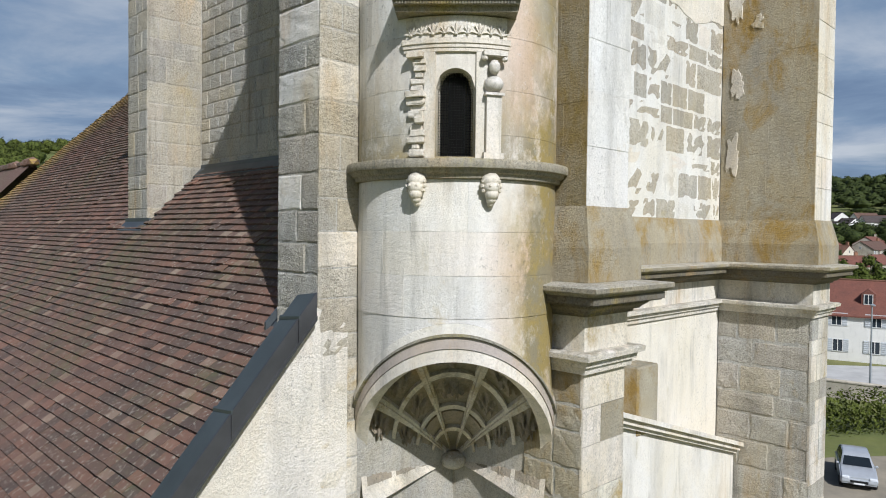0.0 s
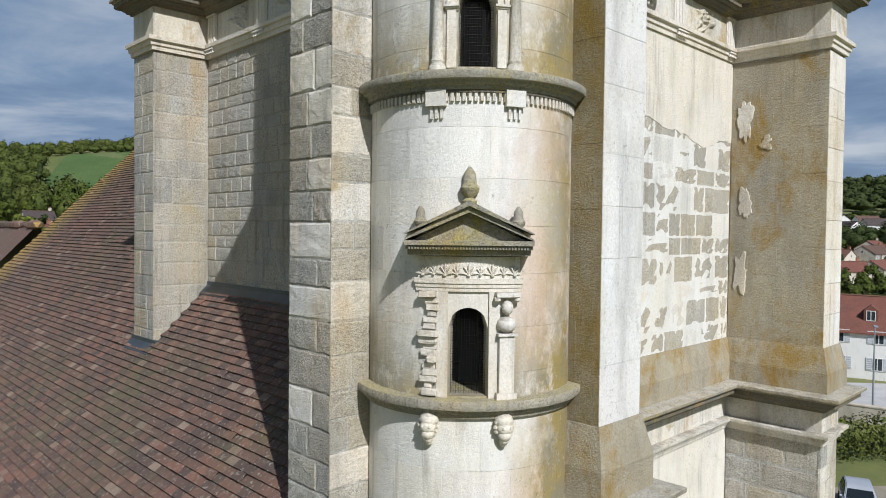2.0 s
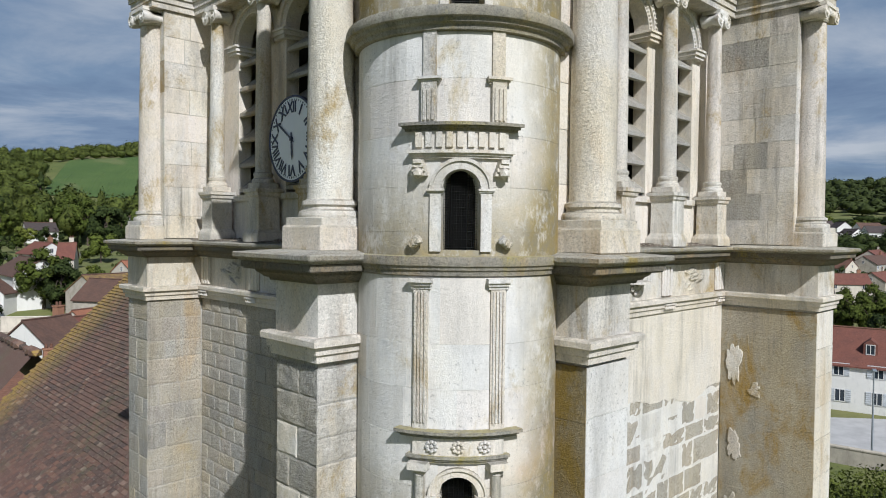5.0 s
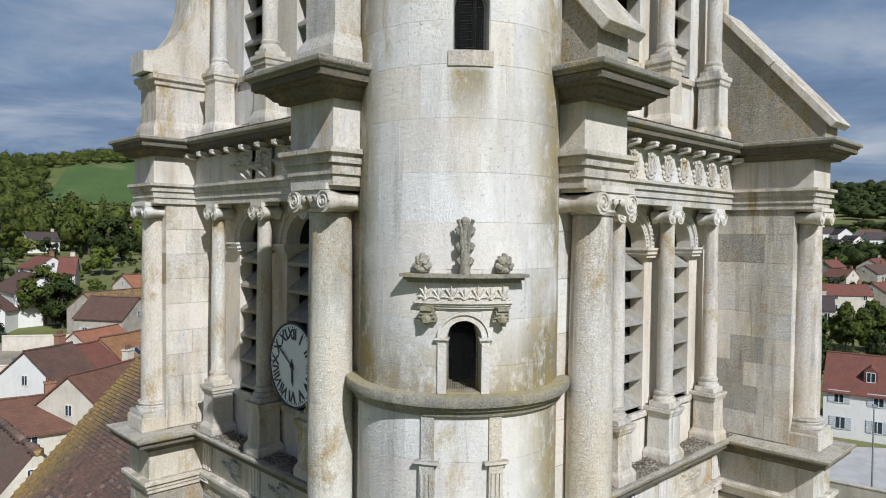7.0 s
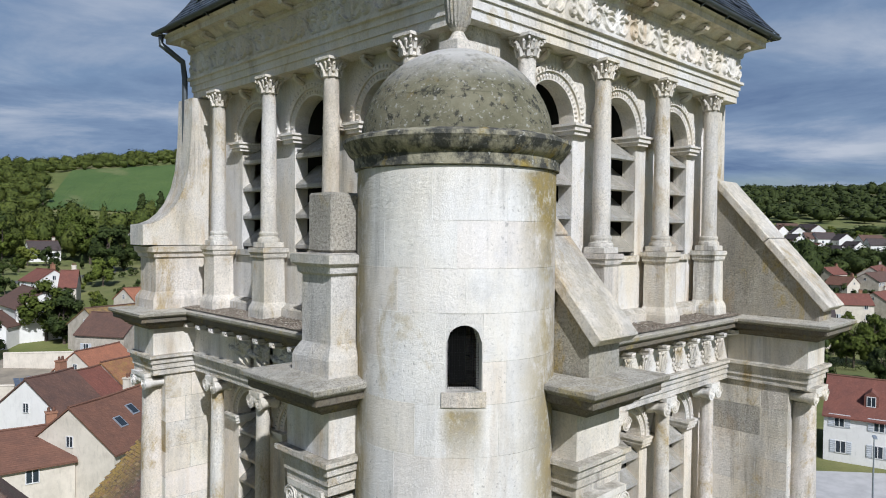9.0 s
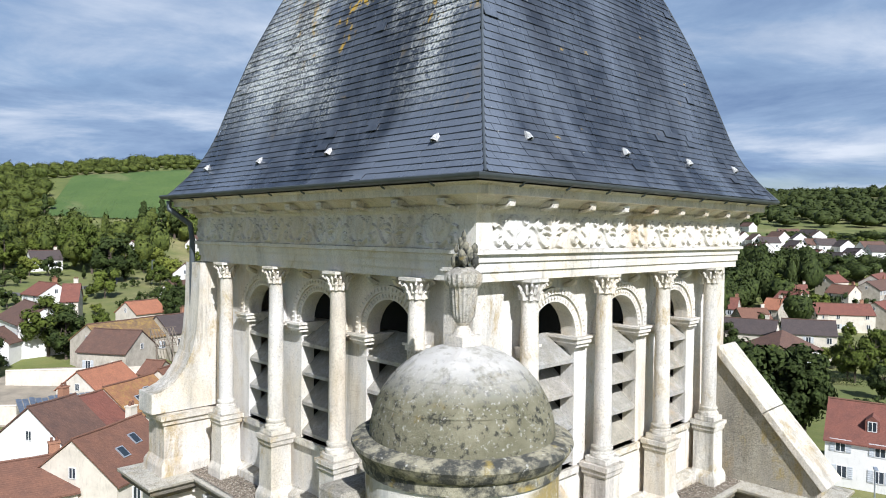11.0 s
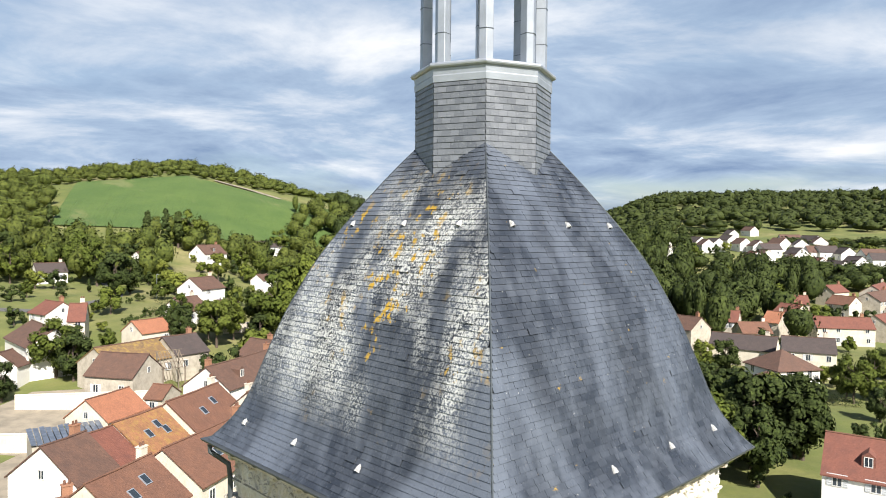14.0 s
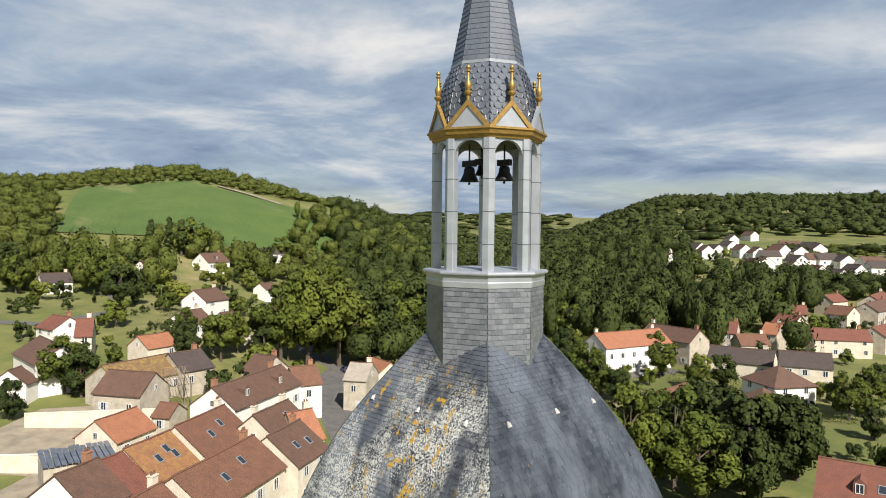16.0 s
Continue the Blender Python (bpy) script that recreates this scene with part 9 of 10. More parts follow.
bm = bmesh.new()
lathe(bm, [(0.0, -0.05), (0.53, -0.05), (0.53, 0.0), (0.515, 0.008), (0.0, 0.010)], 64)
dial = clock_part("dial", bm, M["enamel"], clock, "slightly domed white dial")
bm = bmesh.new()
lathe(bm, [(0.515, -0.05), (0.545, -0.05), (0.545, 0.015), (0.52, 0.015), (0.515, -0.05)], 64, cap=False)
clock_part("rim", bm, M["navy"], clock)
for k in range(60):
    bm = bmesh.new()
    a = math.pi / 30 * k
    w = 0.008 if k % 5 == 0 else 0.003
    box(bm, -w, w, 0.475, 0.500, 0.009, 0.014, Matrix.Rotation(-a, 4, "Z"))
    clock_part("minute_mark", bm, M["navy"], dial)
for k, word in enumerate(("XII", "I", "II", "III", "IV", "V", "VI", "VII", "VIII", "IX", "X", "XI")):
    cu = bpy.data.curves.new("numeral", "FONT")
    cu.body, cu.size, cu.align_x, cu.align_y, cu.extrude = word, 0.195, "CENTER", "CENTER", 0.003
    cu.offset = 0.0035
    cu.materials.append(M["navy"])
    ob = new("numeral", cu)
    a = math.pi / 6 * k
    ob.parent = dial
    ob.matrix_basis = CK @ Matrix.Rotation(-a, 4, "Z") @ Matrix.Translation((0, 0.39, 0.014)) @ Matrix.Diagonal((0.85 if len(word) > 2 else 1.0, 1.0, 1.0, 1.0))
for name, a, L, w in (("hour_pointer", 176, 0.27, 0.020), ("minute_pointer", 305, 0.42, 0.014)):
    bm = bmesh.new()
    v = [(-w * 0.6, -0.08), (w * 0.6, -0.08), (w, L * 0.7), (0, L), (-w, L * 0.7)]
    lo = [bm.verts.new((x, y, 0.02 if L < 0.3 else 0.026)) for x, y in v]
    hi = [bm.verts.new((x, y, 0.024 if L < 0.3 else 0.03)) for x, y in v]
    for i in range(5):
        bm.faces.new((lo[i], lo[(i + 1) % 5], hi[(i + 1) % 5], hi[i]))
    bm.faces.new(lo[::-1]), bm.faces.new(hi)
    bmesh.ops.transform(bm, matrix=Matrix.Rotation(-radians(a), 4, "Z"), verts=bm.verts)
    clock_part(name, bm, M["navy"], clock)
bm = bmesh.new()
lathe(bm, [(0.03, 0.0), (0.03, 0.035), (0.0, 0.04)], 16)
clock_part("hub", bm, M["navy"], clock)

# ---- downpipe at the far corner of the belfry ----
bm = bmesh.new()
tube(bm, [(-0.50, 6.2, 26.92), (-0.50, 6.2, 26.8), (-0.22, 6.05, 26.55), (-0.20, 6.02, 26.3), (-0.20, 6.02, 22.8)], 0.045, 8)
tagged(part("downpipe", bm, M["lead"], None, "grey zinc downpipe at the belfry corner"), category="pipe")

# ---- lower building against the right side of the tower ----
annex = thing("side_chapel", "white plastered side chapel with a raking stone coping", "building")
bm = bmesh.new()
extrude_uv(bm, [(0.42, 0.0), (5.48, 0.0), (5.48, 9.85), (2.9, 10.75), (0.42, 11.4)], 0.30, Matrix.Translation((0, -0.40, 0)))
part("wall", bm, M["plaster"], annex)
for o, dz, h in ((0.0, 0.0, 0.05), (0.05, 0.05, 0.07), (0.10, 0.12, 0.06)):
    bm = bmesh.new()
    extrude_uv(bm, [(0.44, 11.35 + dz), (5.46, 9.80 + dz), (5.46, 9.80 + dz + h), (0.44, 11.35 + dz + h)], 0.4 + o, Matrix.Translation((0, -0.46 - o, 0)))
    part("coping_moulding", bm, M["white"], annex)
bm = bmesh.new()
box(bm, 2.6, 3.1, -0.42, -0.1, 10.6, 11.45)
bevel(bm, 0.02)
part("pier", bm, M["ochre"], annex, "small ochre-stained pier")

# ---- dressed stones of the walls, piece by piece ----
def stone_mesh(rough, seed, mat):
    """A block one wide and one high, its face one unit proud: chamfered, or hacked and uneven."""
    rng = random.Random(seed)
    bm = bmesh.new()
    nu, nw = (5, 4) if rough else (1, 1)
    cu, cw = (0.02, 0.035) if rough else (0.004, 0.007)
    g = []
    for i in range(nu + 1):
        row = []
        for j in range(nw + 1):
            u, w = -0.5 + cu + (1 - 2 * cu) * i / nu, -0.5 + cw + (1 - 2 * cw) * j / nw
            edge = i in (0, nu) or j in (0, nw)
            d = -1.0 + (rng.uniform(-0.09, 0.13) if rough else rng.uniform(-0.02, 0.05)) + (0.12 if rough and edge else 0)
            if rough and not edge:
                u, w = u + rng.uniform(-0.05, 0.05), w + rng.uniform(-0.06, 0.06)
            if rough and edge:
                u, w = u * rng.uniform(0.955, 1.0), w * rng.uniform(0.90, 1.0)
            row.append(bm.verts.new((u, d, w)))
        g.append(row)
    for i in range(nu):
        for j in range(nw):
            bm.faces.new((g[i][j], g[i + 1][j], g[i + 1][j + 1], g[i][j + 1]))
    loop = [g[i][0] for i in range(nu + 1)] + [g[nu][j] for j in range(1, nw + 1)] + [g[i][nw] for i in range(nu - 1, -1, -1)] + [g[0][j] for j in range(nw - 1, 0, -1)]
    back = []
    for v in loop:
        far_u, far_w = abs(v.co.x) > (0.44 if rough else 0.49), abs(v.co.z) > (0.40 if rough else 0.47)
        s = Vector((math.copysign(0.5, v.co.x) if far_u else v.co.x, -0.62, math.copysign(0.5, v.co.z) if far_w else v.co.z))
        back.append((bm.verts.new(s), bm.verts.new((s.x, 0.0, s.z))))
    n_ = len(loop)
    for i in range(n_):
        j = (i + 1) % n_
        bm.faces.new((loop[i], back[i][0], back[j][0], loop[j]))
        bm.faces.new((back[i][0], back[i][1], back[j][1], back[j][0]))
    me = bpy.data.meshes.new("stone_block")
    bmesh.ops.recalc_face_normals(bm, faces=bm.faces)
    bm.to_mesh(me)
    bm.free()
    me.materials.append(mat)
    return me


STONES = {}


def stones_for(key, rough, mat):
    k = (key, rough)
    if k not in STONES:
        STONES[k] = [stone_mesh(rough, 10 * len(STONES) + i, mat) for i in range(4 if rough else 2)]
    return STONES[k]


def masonry(F, v, u0, u1, z0, z1, course, width, key, rough=False, proud=0.03, joint=0.008, seed=1, second=None, share=0.0, label="", mortar="mortar", gap=None):
    """A wall face of coursed blocks on a mortar bed; F is the face's frame, v its plane."""
    rng = random.Random(seed)
    bm = bmesh.new()
    extrude_uv(bm, [(u0 + 0.012, z0), (u1 - 0.012, z0), (u1 - 0.012, z1), (u0 + 0.012, z1)], 0.05, F @ Matrix.Translation((0, v + joint, 0)))
    bed = part("wall", bm, M[mortar], tower, label)
    n_rows = max(1, round((z1 - z0) / course))
    cuts = [z0 + (z1 - z0) * i / n_rows for i in range(n_rows + 1)]
    cuts = [c if i in (0, n_rows) else c + rng.uniform(-0.16, 0.16) * course for i, c in enumerate(cuts)]
    for r, (a, b) in enumerate(zip(cuts, cuts[1:])):
        u = u0
        first = True
        while u < u1 - 0.02:
            w = width * rng.uniform(0.6, 1.35) * (0.6 if first and r % 2 else 1.0)
            first = False
            e = u + w
            if u1 - e < width * 0.4:
                e = u1
            c_u, c_z = (u + e) / 2, (a + b) / 2
            k2 = second if second and rng.random() < share else key
            me = rng.choice(stones_for(k2, rough, M[k2]))
            g = gap or (min(joint * 0.5, 0.004) if rough else 0.0012)
            d = proud * rng.uniform(0.9, 1.12)
            x = max(0.02, e - u - 2 * g - (0.005 if u == u0 or e == u1 else 0))
            ob = new("stone_block", me)
            ob.parent = bed
            ob.matrix_basis = F @ Matrix.Translation((c_u, v + proud, c_z)) @ Matrix.Diagonal((x, d, max(0.02, b - a - 2 * g), 1))
            u = e


# left side of the tower
masonry(LEFT, -0.10, 0.58, 5.60, 13.95, 17.45, 0.205, 0.36, "rough", True, 0.03, 0.013, 1, "rubble", 0.25, gap=0.006)
masonry(LEFT, -0.93, 5.60, 6.34, 13.02, 17.45, 0.30, 0.42, "rough", True, 0.02, 0.010, 2, "rubble", 0.35, gap=0.004)
masonry(RIGHT, 5.60, -0.93, -0.10, 13.1, 17.45, 0.30, 0.45, "rubble", True, 0.02, 0.006, 3, "rough", 0.4)
masonry(LEFT, -1.80, -0.05, 0.58, 11.9, 17.40, 0.27, 0.46, "rough", True, 0.03, 0.012, 4, "white", 0.25, gap=0.005)
masonry(RIGHT, -0.05, -1.80, -1.38, 9.0, 17.40, 0.27, 0.42, "stone", True, 0.02, 0.006, 5, "rubble", 0.45)
# near right buttress and right wall
masonry(RIGHT, -1.52, -0.22, 0.42, 13.28, 17.42, 0.47, 0.8, "ashlar", False, 0.02, 0.002, 6, mortar="ashlar")
masonry(LEFT, -0.22, -1.52, -1.05, 13.28, 17.42, 0.47, 0.5, "moss", False, 0.02, 0.002, 7, mortar="moss")
masonry(RIGHT, -0.10, 0.42, 5.50, 13.28, 16.45, 0.32, 0.52, "rubble", True, 0.014, 0.0016, 8, "plaster", 0.2, mortar="plaster", gap=0.006)
def plaster_patch(F, v, cu, cw, ru, rw, seed, thick=0.005, mat="plaster", label="ragged remnant of white plaster"):
    """A thin coat of plaster with a broken outline and feathered rim, lying on a wall."""
    n_ = 46
    rim, mid = [], []
    for k in range(n_):
        t = 2 * math.pi * k / n_
        q = 1 + 0.6 * noise.noise((math.cos(t) * 1.3 + seed, math.sin(t) * 1.3, 2.0)) + 0.5 * noise.noise((math.cos(t) * 3 + seed, math.sin(t) * 3, 7.0)) + 0.08 * noise.noise((math.cos(t) * 9 + seed, math.sin(t) * 9, 4.0))
        sq = max(abs(math.cos(t)), abs(math.sin(t))) ** -0.6
        rim.append((cu + ru * q * sq * math.cos(t), cw + rw * q * sq * math.sin(t)))
        mid.append((cu + ru * q * sq * 0.95 * math.cos(t), cw + rw * q * sq * 0.95 * math.sin(t)))
    bm = bmesh.new()
    a = [bm.verts.new(F @ Vector((u, v + 0.03, w))) for u, w in rim]
    b = [bm.verts.new(F @ Vector((u, v - thick * 0.2, w))) for u, w in rim]
    c = [bm.verts.new(F @ Vector((u, v - thick, w))) for u, w in mid]
    for p, q in ((a, b), (b, c)):
        for k in range(n_):
            j = (k + 1) % n_
            bm.faces.new((p[k], p[j], q[j], q[k]))
    bm.faces.new(c), bm.faces.new(a[::-1])
    return part("plaster_patch", bm, M[mat], tower, label)


bm = bmesh.new()                       # the upper coat, broken off along its lower edge
edge = [(0.42 + 5.08 * k / 60, 16.36 + 0.12 * noise.noise((k * 0.11, 3.0, 0.0)) + 0.05 * noise.noise((k * 0.5, 8.0, 0.0)) - 0.30 * ss(20, 60, k) + 0.2 * ss(44, 60, k)) for k in range(61)]
extrude_uv(bm, edge + [(5.5, 17.45), (0.42, 17.45)], 0.05, RIGHT @ Matrix.Translation((0, -0.105, 0)))
part("wall_plaster", bm, M["plaster"], tower, "smooth white plaster coat on the upper wall")
for k, (u, w, ru, rw) in enumerate(((-0.30, 16.55, 0.13, 0.28), (-0.62, 16.2, 0.10, 0.10), (-0.34, 15.35, 0.12, 0.20), (-0.28, 14.3, 0.10, 0.24))):
    plaster_patch(LEFT, 5.498, u, w, ru * 0.8, rw, 40 + k * 3.7, 0.014, "stone", "ragged remnant of weathered plaster")
# far right buttress: large stained stones with remnants of plaster
masonry(LEFT, 5.50, -1.45, -0.10, 13.28, 17.42, 0.34, 0.52, "ochre", False, 0.02, 0.002, 9, mortar="ochre")
masonry(RIGHT, -1.45, 5.50, 6.20, 13.28, 17.42, 0.45, 0.8, "stone", False, 0.02, 0.005, 10, "white", 0.4)
# below the first cornice: hacked blocks
masonry(LEFT, 5.50, -1.45, -0.10, 6.5, 11.95, 0.38, 0.62, "rough", True, 0.05, 0.014, 11, "rubble", 0.3, gap=0.010)
masonry(RIGHT, -1.45, 5.50, 6.20, 6.5, 11.95, 0.30, 0.5, "stone", False, 0.03, 0.010, 12, "rough", 0.3)
masonry(LEFT, -0.22, -1.52, -0.9, 9.0, 11.95, 0.28, 0.42, "ochre", True, 0.04, 0.010, 13, "stone", 0.2)
masonry(RIGHT, -1.52, -0.22, 0.42, 9.0, 11.95, 0.34, 0.6, "stone", False, 0.03, 0.008, 14, "ochre", 0.3)
bm = bmesh.new()
extrude_uv(bm, [(0.42, 9.5), (5.5, 9.5), (5.5, 11.95), (0.42, 11.95)], 0.05, RIGHT @ Matrix.Translation((0, -0.108, 0)))
part("wall_plaster", bm, M["plaster"], tower, "smooth cream plaster coat under the cornice")
# piers of the clock level
masonry(LEFT, 5.54, -1.10, 0.06, 18.36, 21.74, 0.38, 0.6, "stone", False, 0.015, 0.004, 16, "rough", 0.15)
masonry(RIGHT, -1.10, 5.54, 6.16, 18.56, 21.74, 0.38, 0.7, "stone", False, 0.015, 0.004, 17)
masonry(RIGHT, 5.64, -0.66, 0.06, 18.36, 21.74, 0.38, 0.6, "white", False, 0.015, 0.004, 18, "stone", 0.4)
masonry(LEFT, -0.66, 5.64, 6.30, 18.56, 21.74, 0.38, 0.7, "stone", False, 0.015, 0.004, 19, "ochre", 0.2)
masonry(LEFT, -1.28, -0.02, 0.55, 18.56, 21.74, 0.38, 0.6, "stone", False, 0.015, 0.004, 20, "white", 0.3)
masonry(RIGHT, -1.18, -0.18, 0.38, 18.56, 21.74, 0.38, 0.6, "white", False, 0.015, 0.004, 21, "stone", 0.3)

# curved ashlar of the turret
rng = random.Random(31)
z = 12.42
row = 0
TURRET_BREAKS = (13.47, 15.90, 18.17, 19.98, 24.42)
while z < 24.3:
    stop = min(b for b in TURRET_BREAKS if b > z + 0.05)
    h = rng.uniform(0.32, 0.42)
    top_z = stop if stop - (z + h) < 0.2 else z + h
    if z in (13.47, 15.90, 18.17, 19.98):
        z += 0.12
    shut = [(w_[0] - math.degrees(w_[3] / TR) - 0.4, w_[0] + math.degrees(w_[3] / TR) + 0.4) for w_ in WINDOWS if w_[1] - 0.01 < top_z and w_[2] + 0.01 > z]
    a = -96 + (14 if row % 2 else 0) + rng.uniform(-4, 4)
    while a < 96:
        b = a + rng.uniform(26, 44)
        pieces = [(a, b)]
        for s0, s1 in shut:
            pieces = [q for p0, p1 in pieces for q in ((p0, min(p1, s0)), (max(p0, s1), p1)) if q[1] - q[0] > 1.5]
        for p0, p1 in pieces:
            bm = bmesh.new()
            n_ = max(2, int((p1 - p0) / 5))
            g = []
            for i in range(n_ + 1):
                t = p0 + 0.03 + (p1 - p0 - 0.06) * i / n_
                g.append([bm.verts.new(tpos(t, r_, w_)) for r_, w_ in ((R0 - 0.01, z + 0.0004), (TR - 0.002, z + 0.0004), (TR, z + 0.0012), (TR, top_z - 0.0012), (TR - 0.002, top_z - 0.0004), (R0 - 0.01, top_z - 0.0004))])
            for i in range(n_):
                for k in range(5):
                    bm.faces.new((g[i][k], g[i + 1][k], g[i + 1][k + 1], g[i][k + 1]))
            bm.faces.new(g[0]), bm.faces.new(g[-1][::-1])
            part("stone_block", bm, M["turret"], turret, smooth=True)
        a = b
    z = top_z
    row += 1

# ---- parked vehicles and street furniture ----
def paint(name, color):
    n = Nodes(name)
    n.bsdf.inputs["Coat Weight"].default_value = 0.6
    return n.done(n.mix(n.level(n.noise(3, 4), 0.4, 0.7), color, tuple(c * 0.88 for c in color)), 0.35, metal=0.35)


PAINTS = {"silver": paint("silver car paint", (0.52, 0.54, 0.57)), "white": paint("white car paint", (0.75, 0.75, 0.74)), "blue": paint("dark blue car paint", (0.03, 0.05, 0.11)), "grey": paint("grey car paint", (0.16, 0.165, 0.17))}
M["tyre"] = plain("tyre rubber", (0.02, 0.02, 0.02), 0.85)
M["lamp_glass"] = plain("headlight glass", (0.75, 0.77, 0.8), 0.12, 0.1, 0.05)
M["tail_glass"] = plain("red tail light", (0.35, 0.02, 0.02), 0.2, 0, 0.05)


def car(x, y, heading, paint_key, label, van=False):
    """A small car: shell with wheel arches, glazed cabin, lights, plates, four wheels; it faces +x before turning."""
    ob = thing("car" if not van else "van", label, "van" if van else "car", group="parked vehicles")
    ob.matrix_basis = pose(x, y, ground_z(x, y) + 0.06, 0, 0, heading)
    side = [(-1.95, 0.35), (-1.98, 0.75), (-1.9, 0.95), (0.85, 0.92), (1.65, 0.78), (1.95, 0.62), (1.98, 0.35), (1.70, 0.22), (-1.7, 0.22)]
    roofline = [(-1.85, 0.93), (-1.55, 1.40), (-1.0, 1.50), (0.0, 1.49), (0.35, 1.38), (0.95, 0.91)] if not van else [(-1.93, 0.93), (-1.9, 1.95), (-1.6, 2.02), (0.55, 2.0), (0.85, 1.75), (1.35, 0.90)]

    def slab(poly, half, taper, name, mat, parent, bev, label=""):
        bm = bmesh.new()
        a = [bm.verts.new((u, -half + taper * max(0, w - 0.92), w)) for u, w in poly]
        b = [bm.verts.new((u, half - taper * max(0, w - 0.92), w)) for u, w in poly]
        for i in range(len(poly)):
            j = (i + 1) % len(poly)
            bm.faces.new((a[i], a[j], b[j], b[i]))
        bm.faces.new(a[::-1]), bm.faces.new(b)
        bevel(bm, bev, 2)
        return part(name, bm, mat, parent, label, smooth=True)

    body = slab(side, 0.84, 0, "body", PAINTS[paint_key], ob, 0.07)
    cabin = slab(roofline, 0.78, 0.28 if not van else 0.08, "cabin", PAINTS[paint_key], ob, 0.04)
    cx, cz = sum(u for u, w in roofline) / len(roofline), 1.2 if not van else 1.45
    for s in (-1, 1):
        bm = bmesh.new()
        f = 0.82
        poly = [((u - cx) * f + cx, (w - cz) * f + cz + 0.02) for u, w in roofline]
        tap = 0.28 if not van else 0.08
        bm.faces.new([bm.verts.new((u, s * (0.784 - tap * max(0, w - 0.92)), w)) for u, w in poly])
        bmesh.ops.solidify(bm, geom=bm.faces[:], thickness=0.006)
        part("side_window", bm, M["pane"], cabin)
    for (p0, p1), nm in (((roofline[-1], roofline[-2]), "windscreen"), ((roofline[0], roofline[1]), "rear_window")):
        bm = bmesh.new()
        out = 0.012 if nm == "windscreen" else -0.012
        q = [(p0[0] * 0.9 + p1[0] * 0.1, p0[1] * 0.9 + p1[1] * 0.1, 0.68), (p0[0] * 0.1 + p1[0] * 0.9, p0[1] * 0.1 + p1[1] * 0.9, 0.58)]
        bm.faces.new([bm.verts.new(v) for v in ((q[0][0] + out, -q[0][2], q[0][1] + 0.01), (q[0][0] + out, q[0][2], q[0][1] + 0.01), (q[1][0] + out, q[1][2], q[1][1] + 0.01), (q[1][0] + out, -q[1][2], q[1][1] + 0.01))])
        bmesh.ops.solidify(bm, geom=bm.faces[:], thickness=0.006)
        part(nm, bm, M["pane"], cabin)
    for s in (-1, 1):
        part("headlight", block(1.80, 1.965, s * 0.62 - 0.17, s * 0.62 + 0.17, 0.56, 0.70, 0.03), M["lamp_glass"], body)
        part("tail_light", block(-1.985, -1.9, s * 0.68 - 0.1, s * 0.68 + 0.1, 0.62, 0.86, 0.02), M["tail_glass"], body)
        part("wing_mirror", block(0.62, 0.72, s * 0.90 - 0.07, s * 0.90 + 0.07, 0.92, 1.04, 0.03), PAINTS[paint_key], body)
    part("grille", block(1.93, 1.99, -0.4, 0.4, 0.40, 0.52, 0.01), M["iron"], body)
    part("number_plate", block(1.985, 1.995, -0.24, 0.24, 0.33, 0.41, 0), M["enamel"], body)
    for u in (-1.25, 1.25):
        for s in (-1, 1):
            bm = bmesh.new()
            lathe(bm, [(0.20, -0.09), (0.29, -0.09), (0.31, -0.05), (0.31, 0.05), (0.29, 0.09), (0.20, 0.09)], 20)
            bmesh.ops.transform(bm, matrix=Matrix.Translation((u, s * 0.77, 0.30)) @ Matrix.Rotation(math.pi / 2, 4, "X"), verts=bm.verts)
            w = part("wheel", bm, M["tyre"], ob, smooth=True)
            bm = bmesh.new()
            lathe(bm, [(0.0, 0.06), (0.05, 0.07), (0.15, 0.04), (0.205, 0.08)], 14)
            bmesh.ops.transform(bm, matrix=Matrix.Translation((u, s * 0.77, 0.30)) @ Matrix.Rotation(-s * math.pi / 2, 4, "X"), verts=bm.verts)
            part("rim", bm, M["zinc"], w)


car(36.9, 6.0, 200, "silver", "silver hatchback parked on the car park beside the church")
car(139.5, 83.0, 215, "white", "white hatchback parked along the white house")
car(143.5, 80.0, 215, "grey", "grey hatchback parked along the white house")
car(147.5, 77.5, 215, "blue", "dark blue car parked along the white house")
car(91.0, 128.5, 70, "blue", "dark blue car standing on the village street")
car(122.0, 186.0, 60, "white", "white van parked beside the street", True)


def street_lamp(x, y, h, turn):
    ob = thing("street_lamp", "thin grey street lamp with a flat head", "street lamp", group="street lamps")
    ob.matrix_basis = pose(x, y, ground_z(x, y), 0, 0, turn)
    bm = bmesh.new()
    tube(bm, [(0, 0, -0.1), (0, 0, h * 0.5), (0, 0, h)], [0.09, 0.07, 0.045], 10)
    part("pole", bm, M["zinc"], ob)
    part("lamp_head", block(-0.15, 0.75, -0.16, 0.16, h - 0.04, h + 0.08, 0.03), M["zinc"], ob)
    part("base_box", block(-0.12, 0.12, -0.12, 0.12, 0, 0.5, 0.02), M["zinc"], ob)


street_lamp(60, 11, 7.5, 200)
street_lamp(96, 145, 6.5, 30)
street_lamp(70, 186, 6.5, 10)

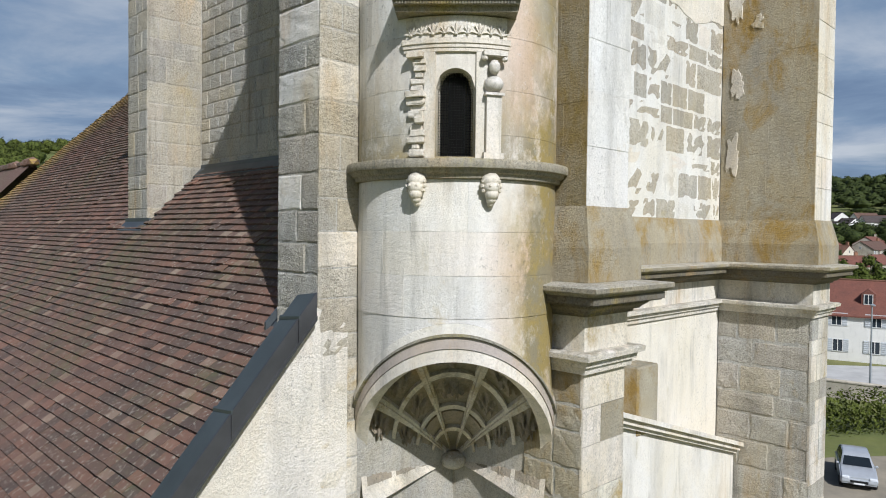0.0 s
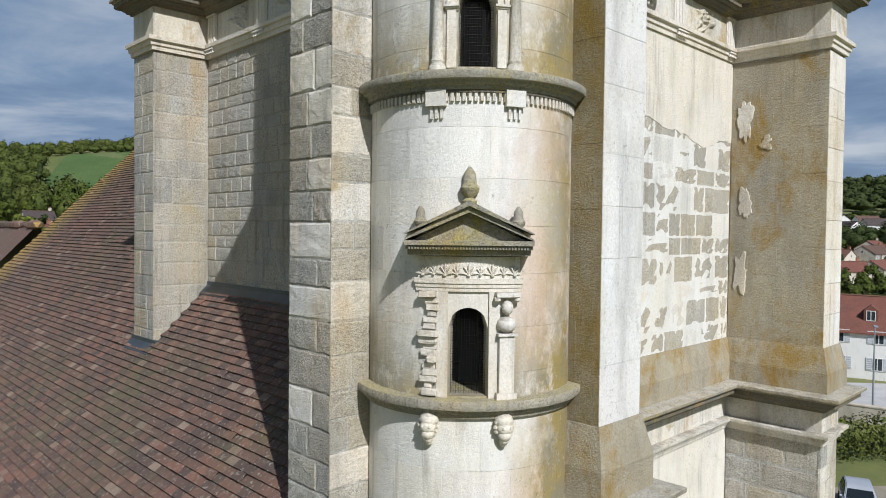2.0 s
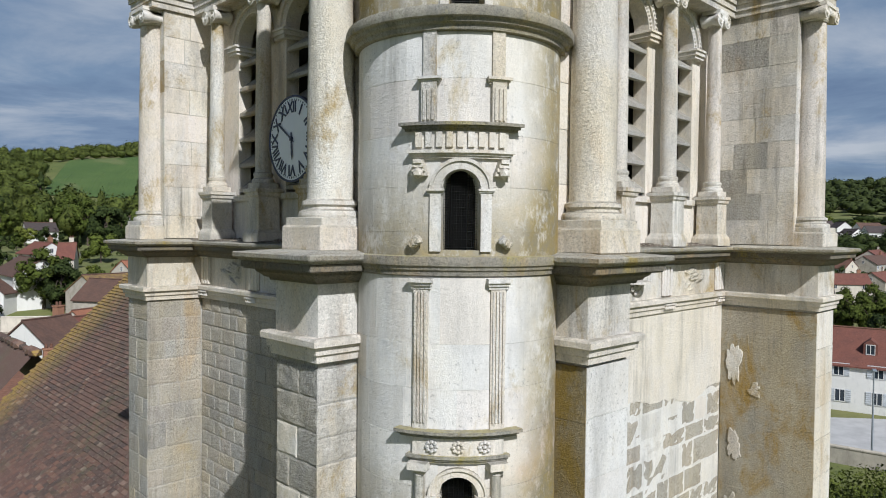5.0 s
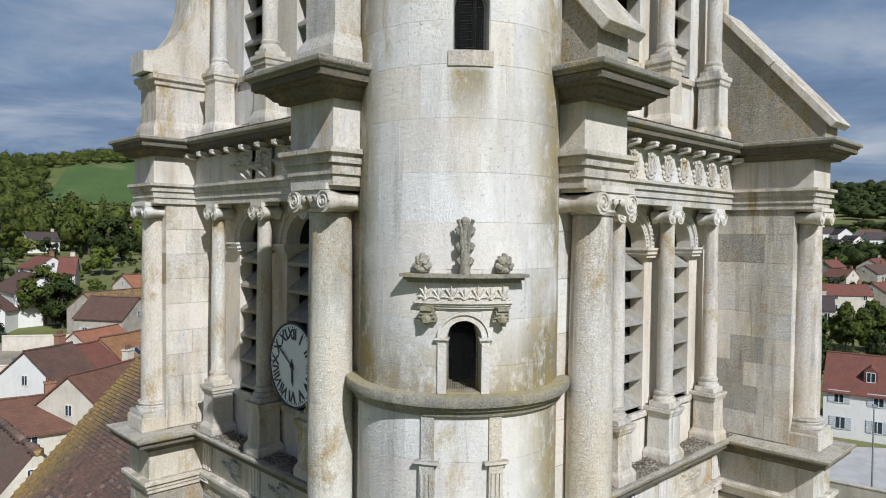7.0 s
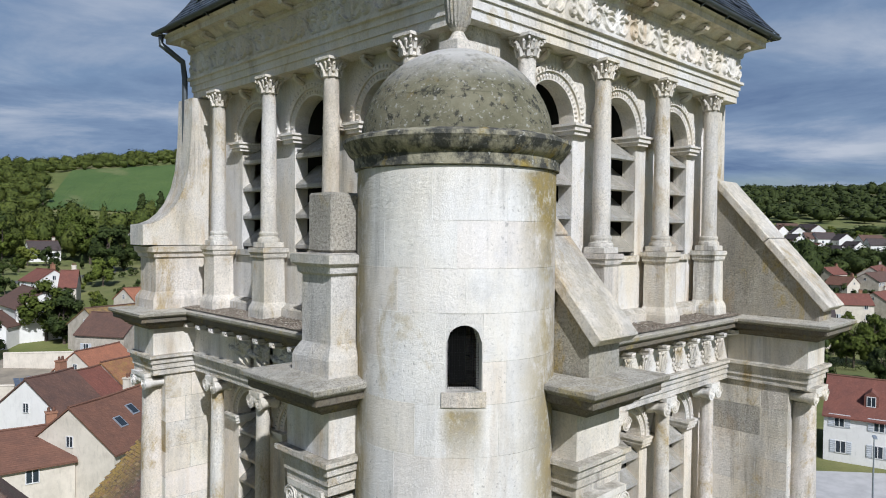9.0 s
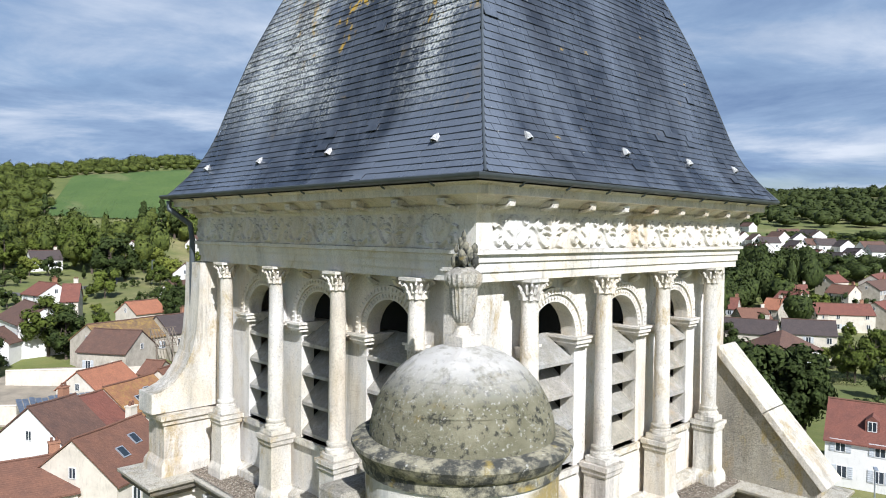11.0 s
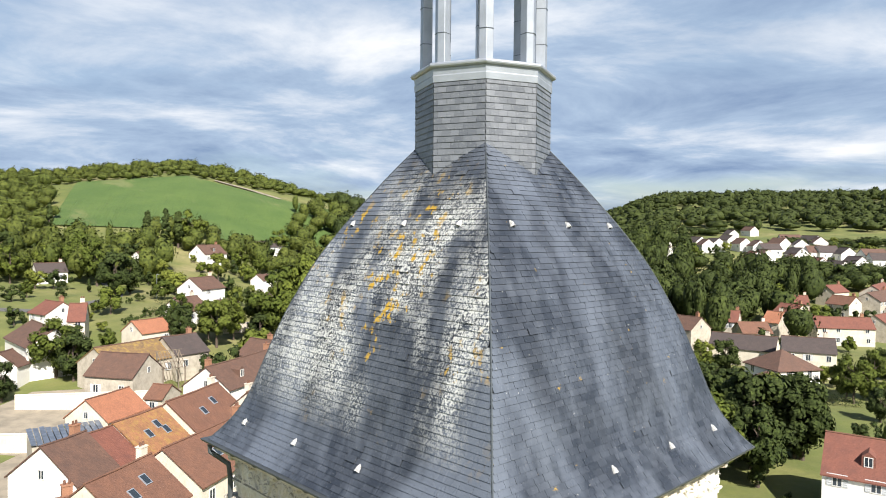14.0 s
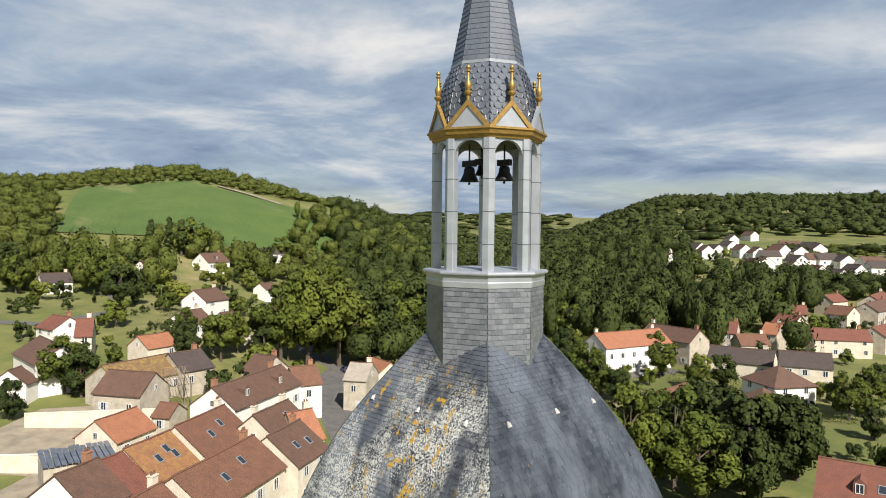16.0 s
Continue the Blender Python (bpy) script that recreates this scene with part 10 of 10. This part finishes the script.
# ---- roofless outbuilding with iron sheets, bare rafters of the barn ----
shed = thing("ruined_shed", "rubble shed with a rusted sheet-metal roof on bare rafters", "shed")
shed.matrix_basis = pose(21.0, 91.5, ground_z(21.0, 91.5) - 0.4, 0, 0, -8)
bm = bmesh.new()
box(bm, -4.2, 4.2, -3.0, -2.6, 0, 4.2)
box(bm, -4.2, 4.2, 2.6, 3.0, 0, 4.6)
box(bm, -4.2, -3.8, -2.6, 2.6, 0, 4.3)
box(bm, 3.8, 4.2, -2.6, 2.6, 0, 4.3)
part("wall", bm, WALLS["stone"], shed)
M["sheet"] = plain("rusting sheet metal", (0.26, 0.30, 0.36), 0.45, 0.6, 0.5, 1.2)
for k in range(12):
    bm = bmesh.new()
    rng = random.Random(k)
    u = -4.3 + 0.72 * k
    box(bm, u, u + 0.62, -3.2, 3.2, 0, 0.03, pose(0, 0, 4.75 + rng.uniform(-0.05, 0.06), 4 + rng.uniform(-2, 2)))
    part("roof_sheet", bm, M["sheet"], shed)
M["timber"] = plain("grey roof timber", (0.20, 0.16, 0.12), 0.9, 0, 0.4, 6)
frame_roof = thing("bare_rafters", "bare timber rafters of a broken barn roof", "rafters")
gz = ground_z(43.0, 113.5)
for k in range(8):
    bm = bmesh.new()
    tube(bm, [(41.4 + 0.55 * k, 111.2, gz + 4.4), (41.4 + 0.55 * k, 114.0, gz + 7.0)], 0.07, 5)
    part("rafter", bm, M["timber"], frame_roof)
for k in range(4):
    bm = bmesh.new()
    t = k / 3
    tube(bm, [(41.0, 111.2 + 2.8 * t, gz + 4.5 + 2.6 * t), (45.8, 111.2 + 2.8 * t, gz + 4.5 + 2.6 * t)], 0.05, 5)
    part("batten", bm, M["timber"], frame_roof)
for x in (41.4, 45.2):
    bm = bmesh.new()
    tube(bm, [(x, 111.3, gz - 0.2), (x, 111.3, gz + 4.5)], 0.12, 6)
    part("post", bm, M["timber"], frame_roof)
    bm = bmesh.new()
    tube(bm, [(x, 114.0, gz - 0.2), (x, 114.0, gz + 7.0)], 0.12, 6)
    part("post", bm, M["timber"], frame_roof)
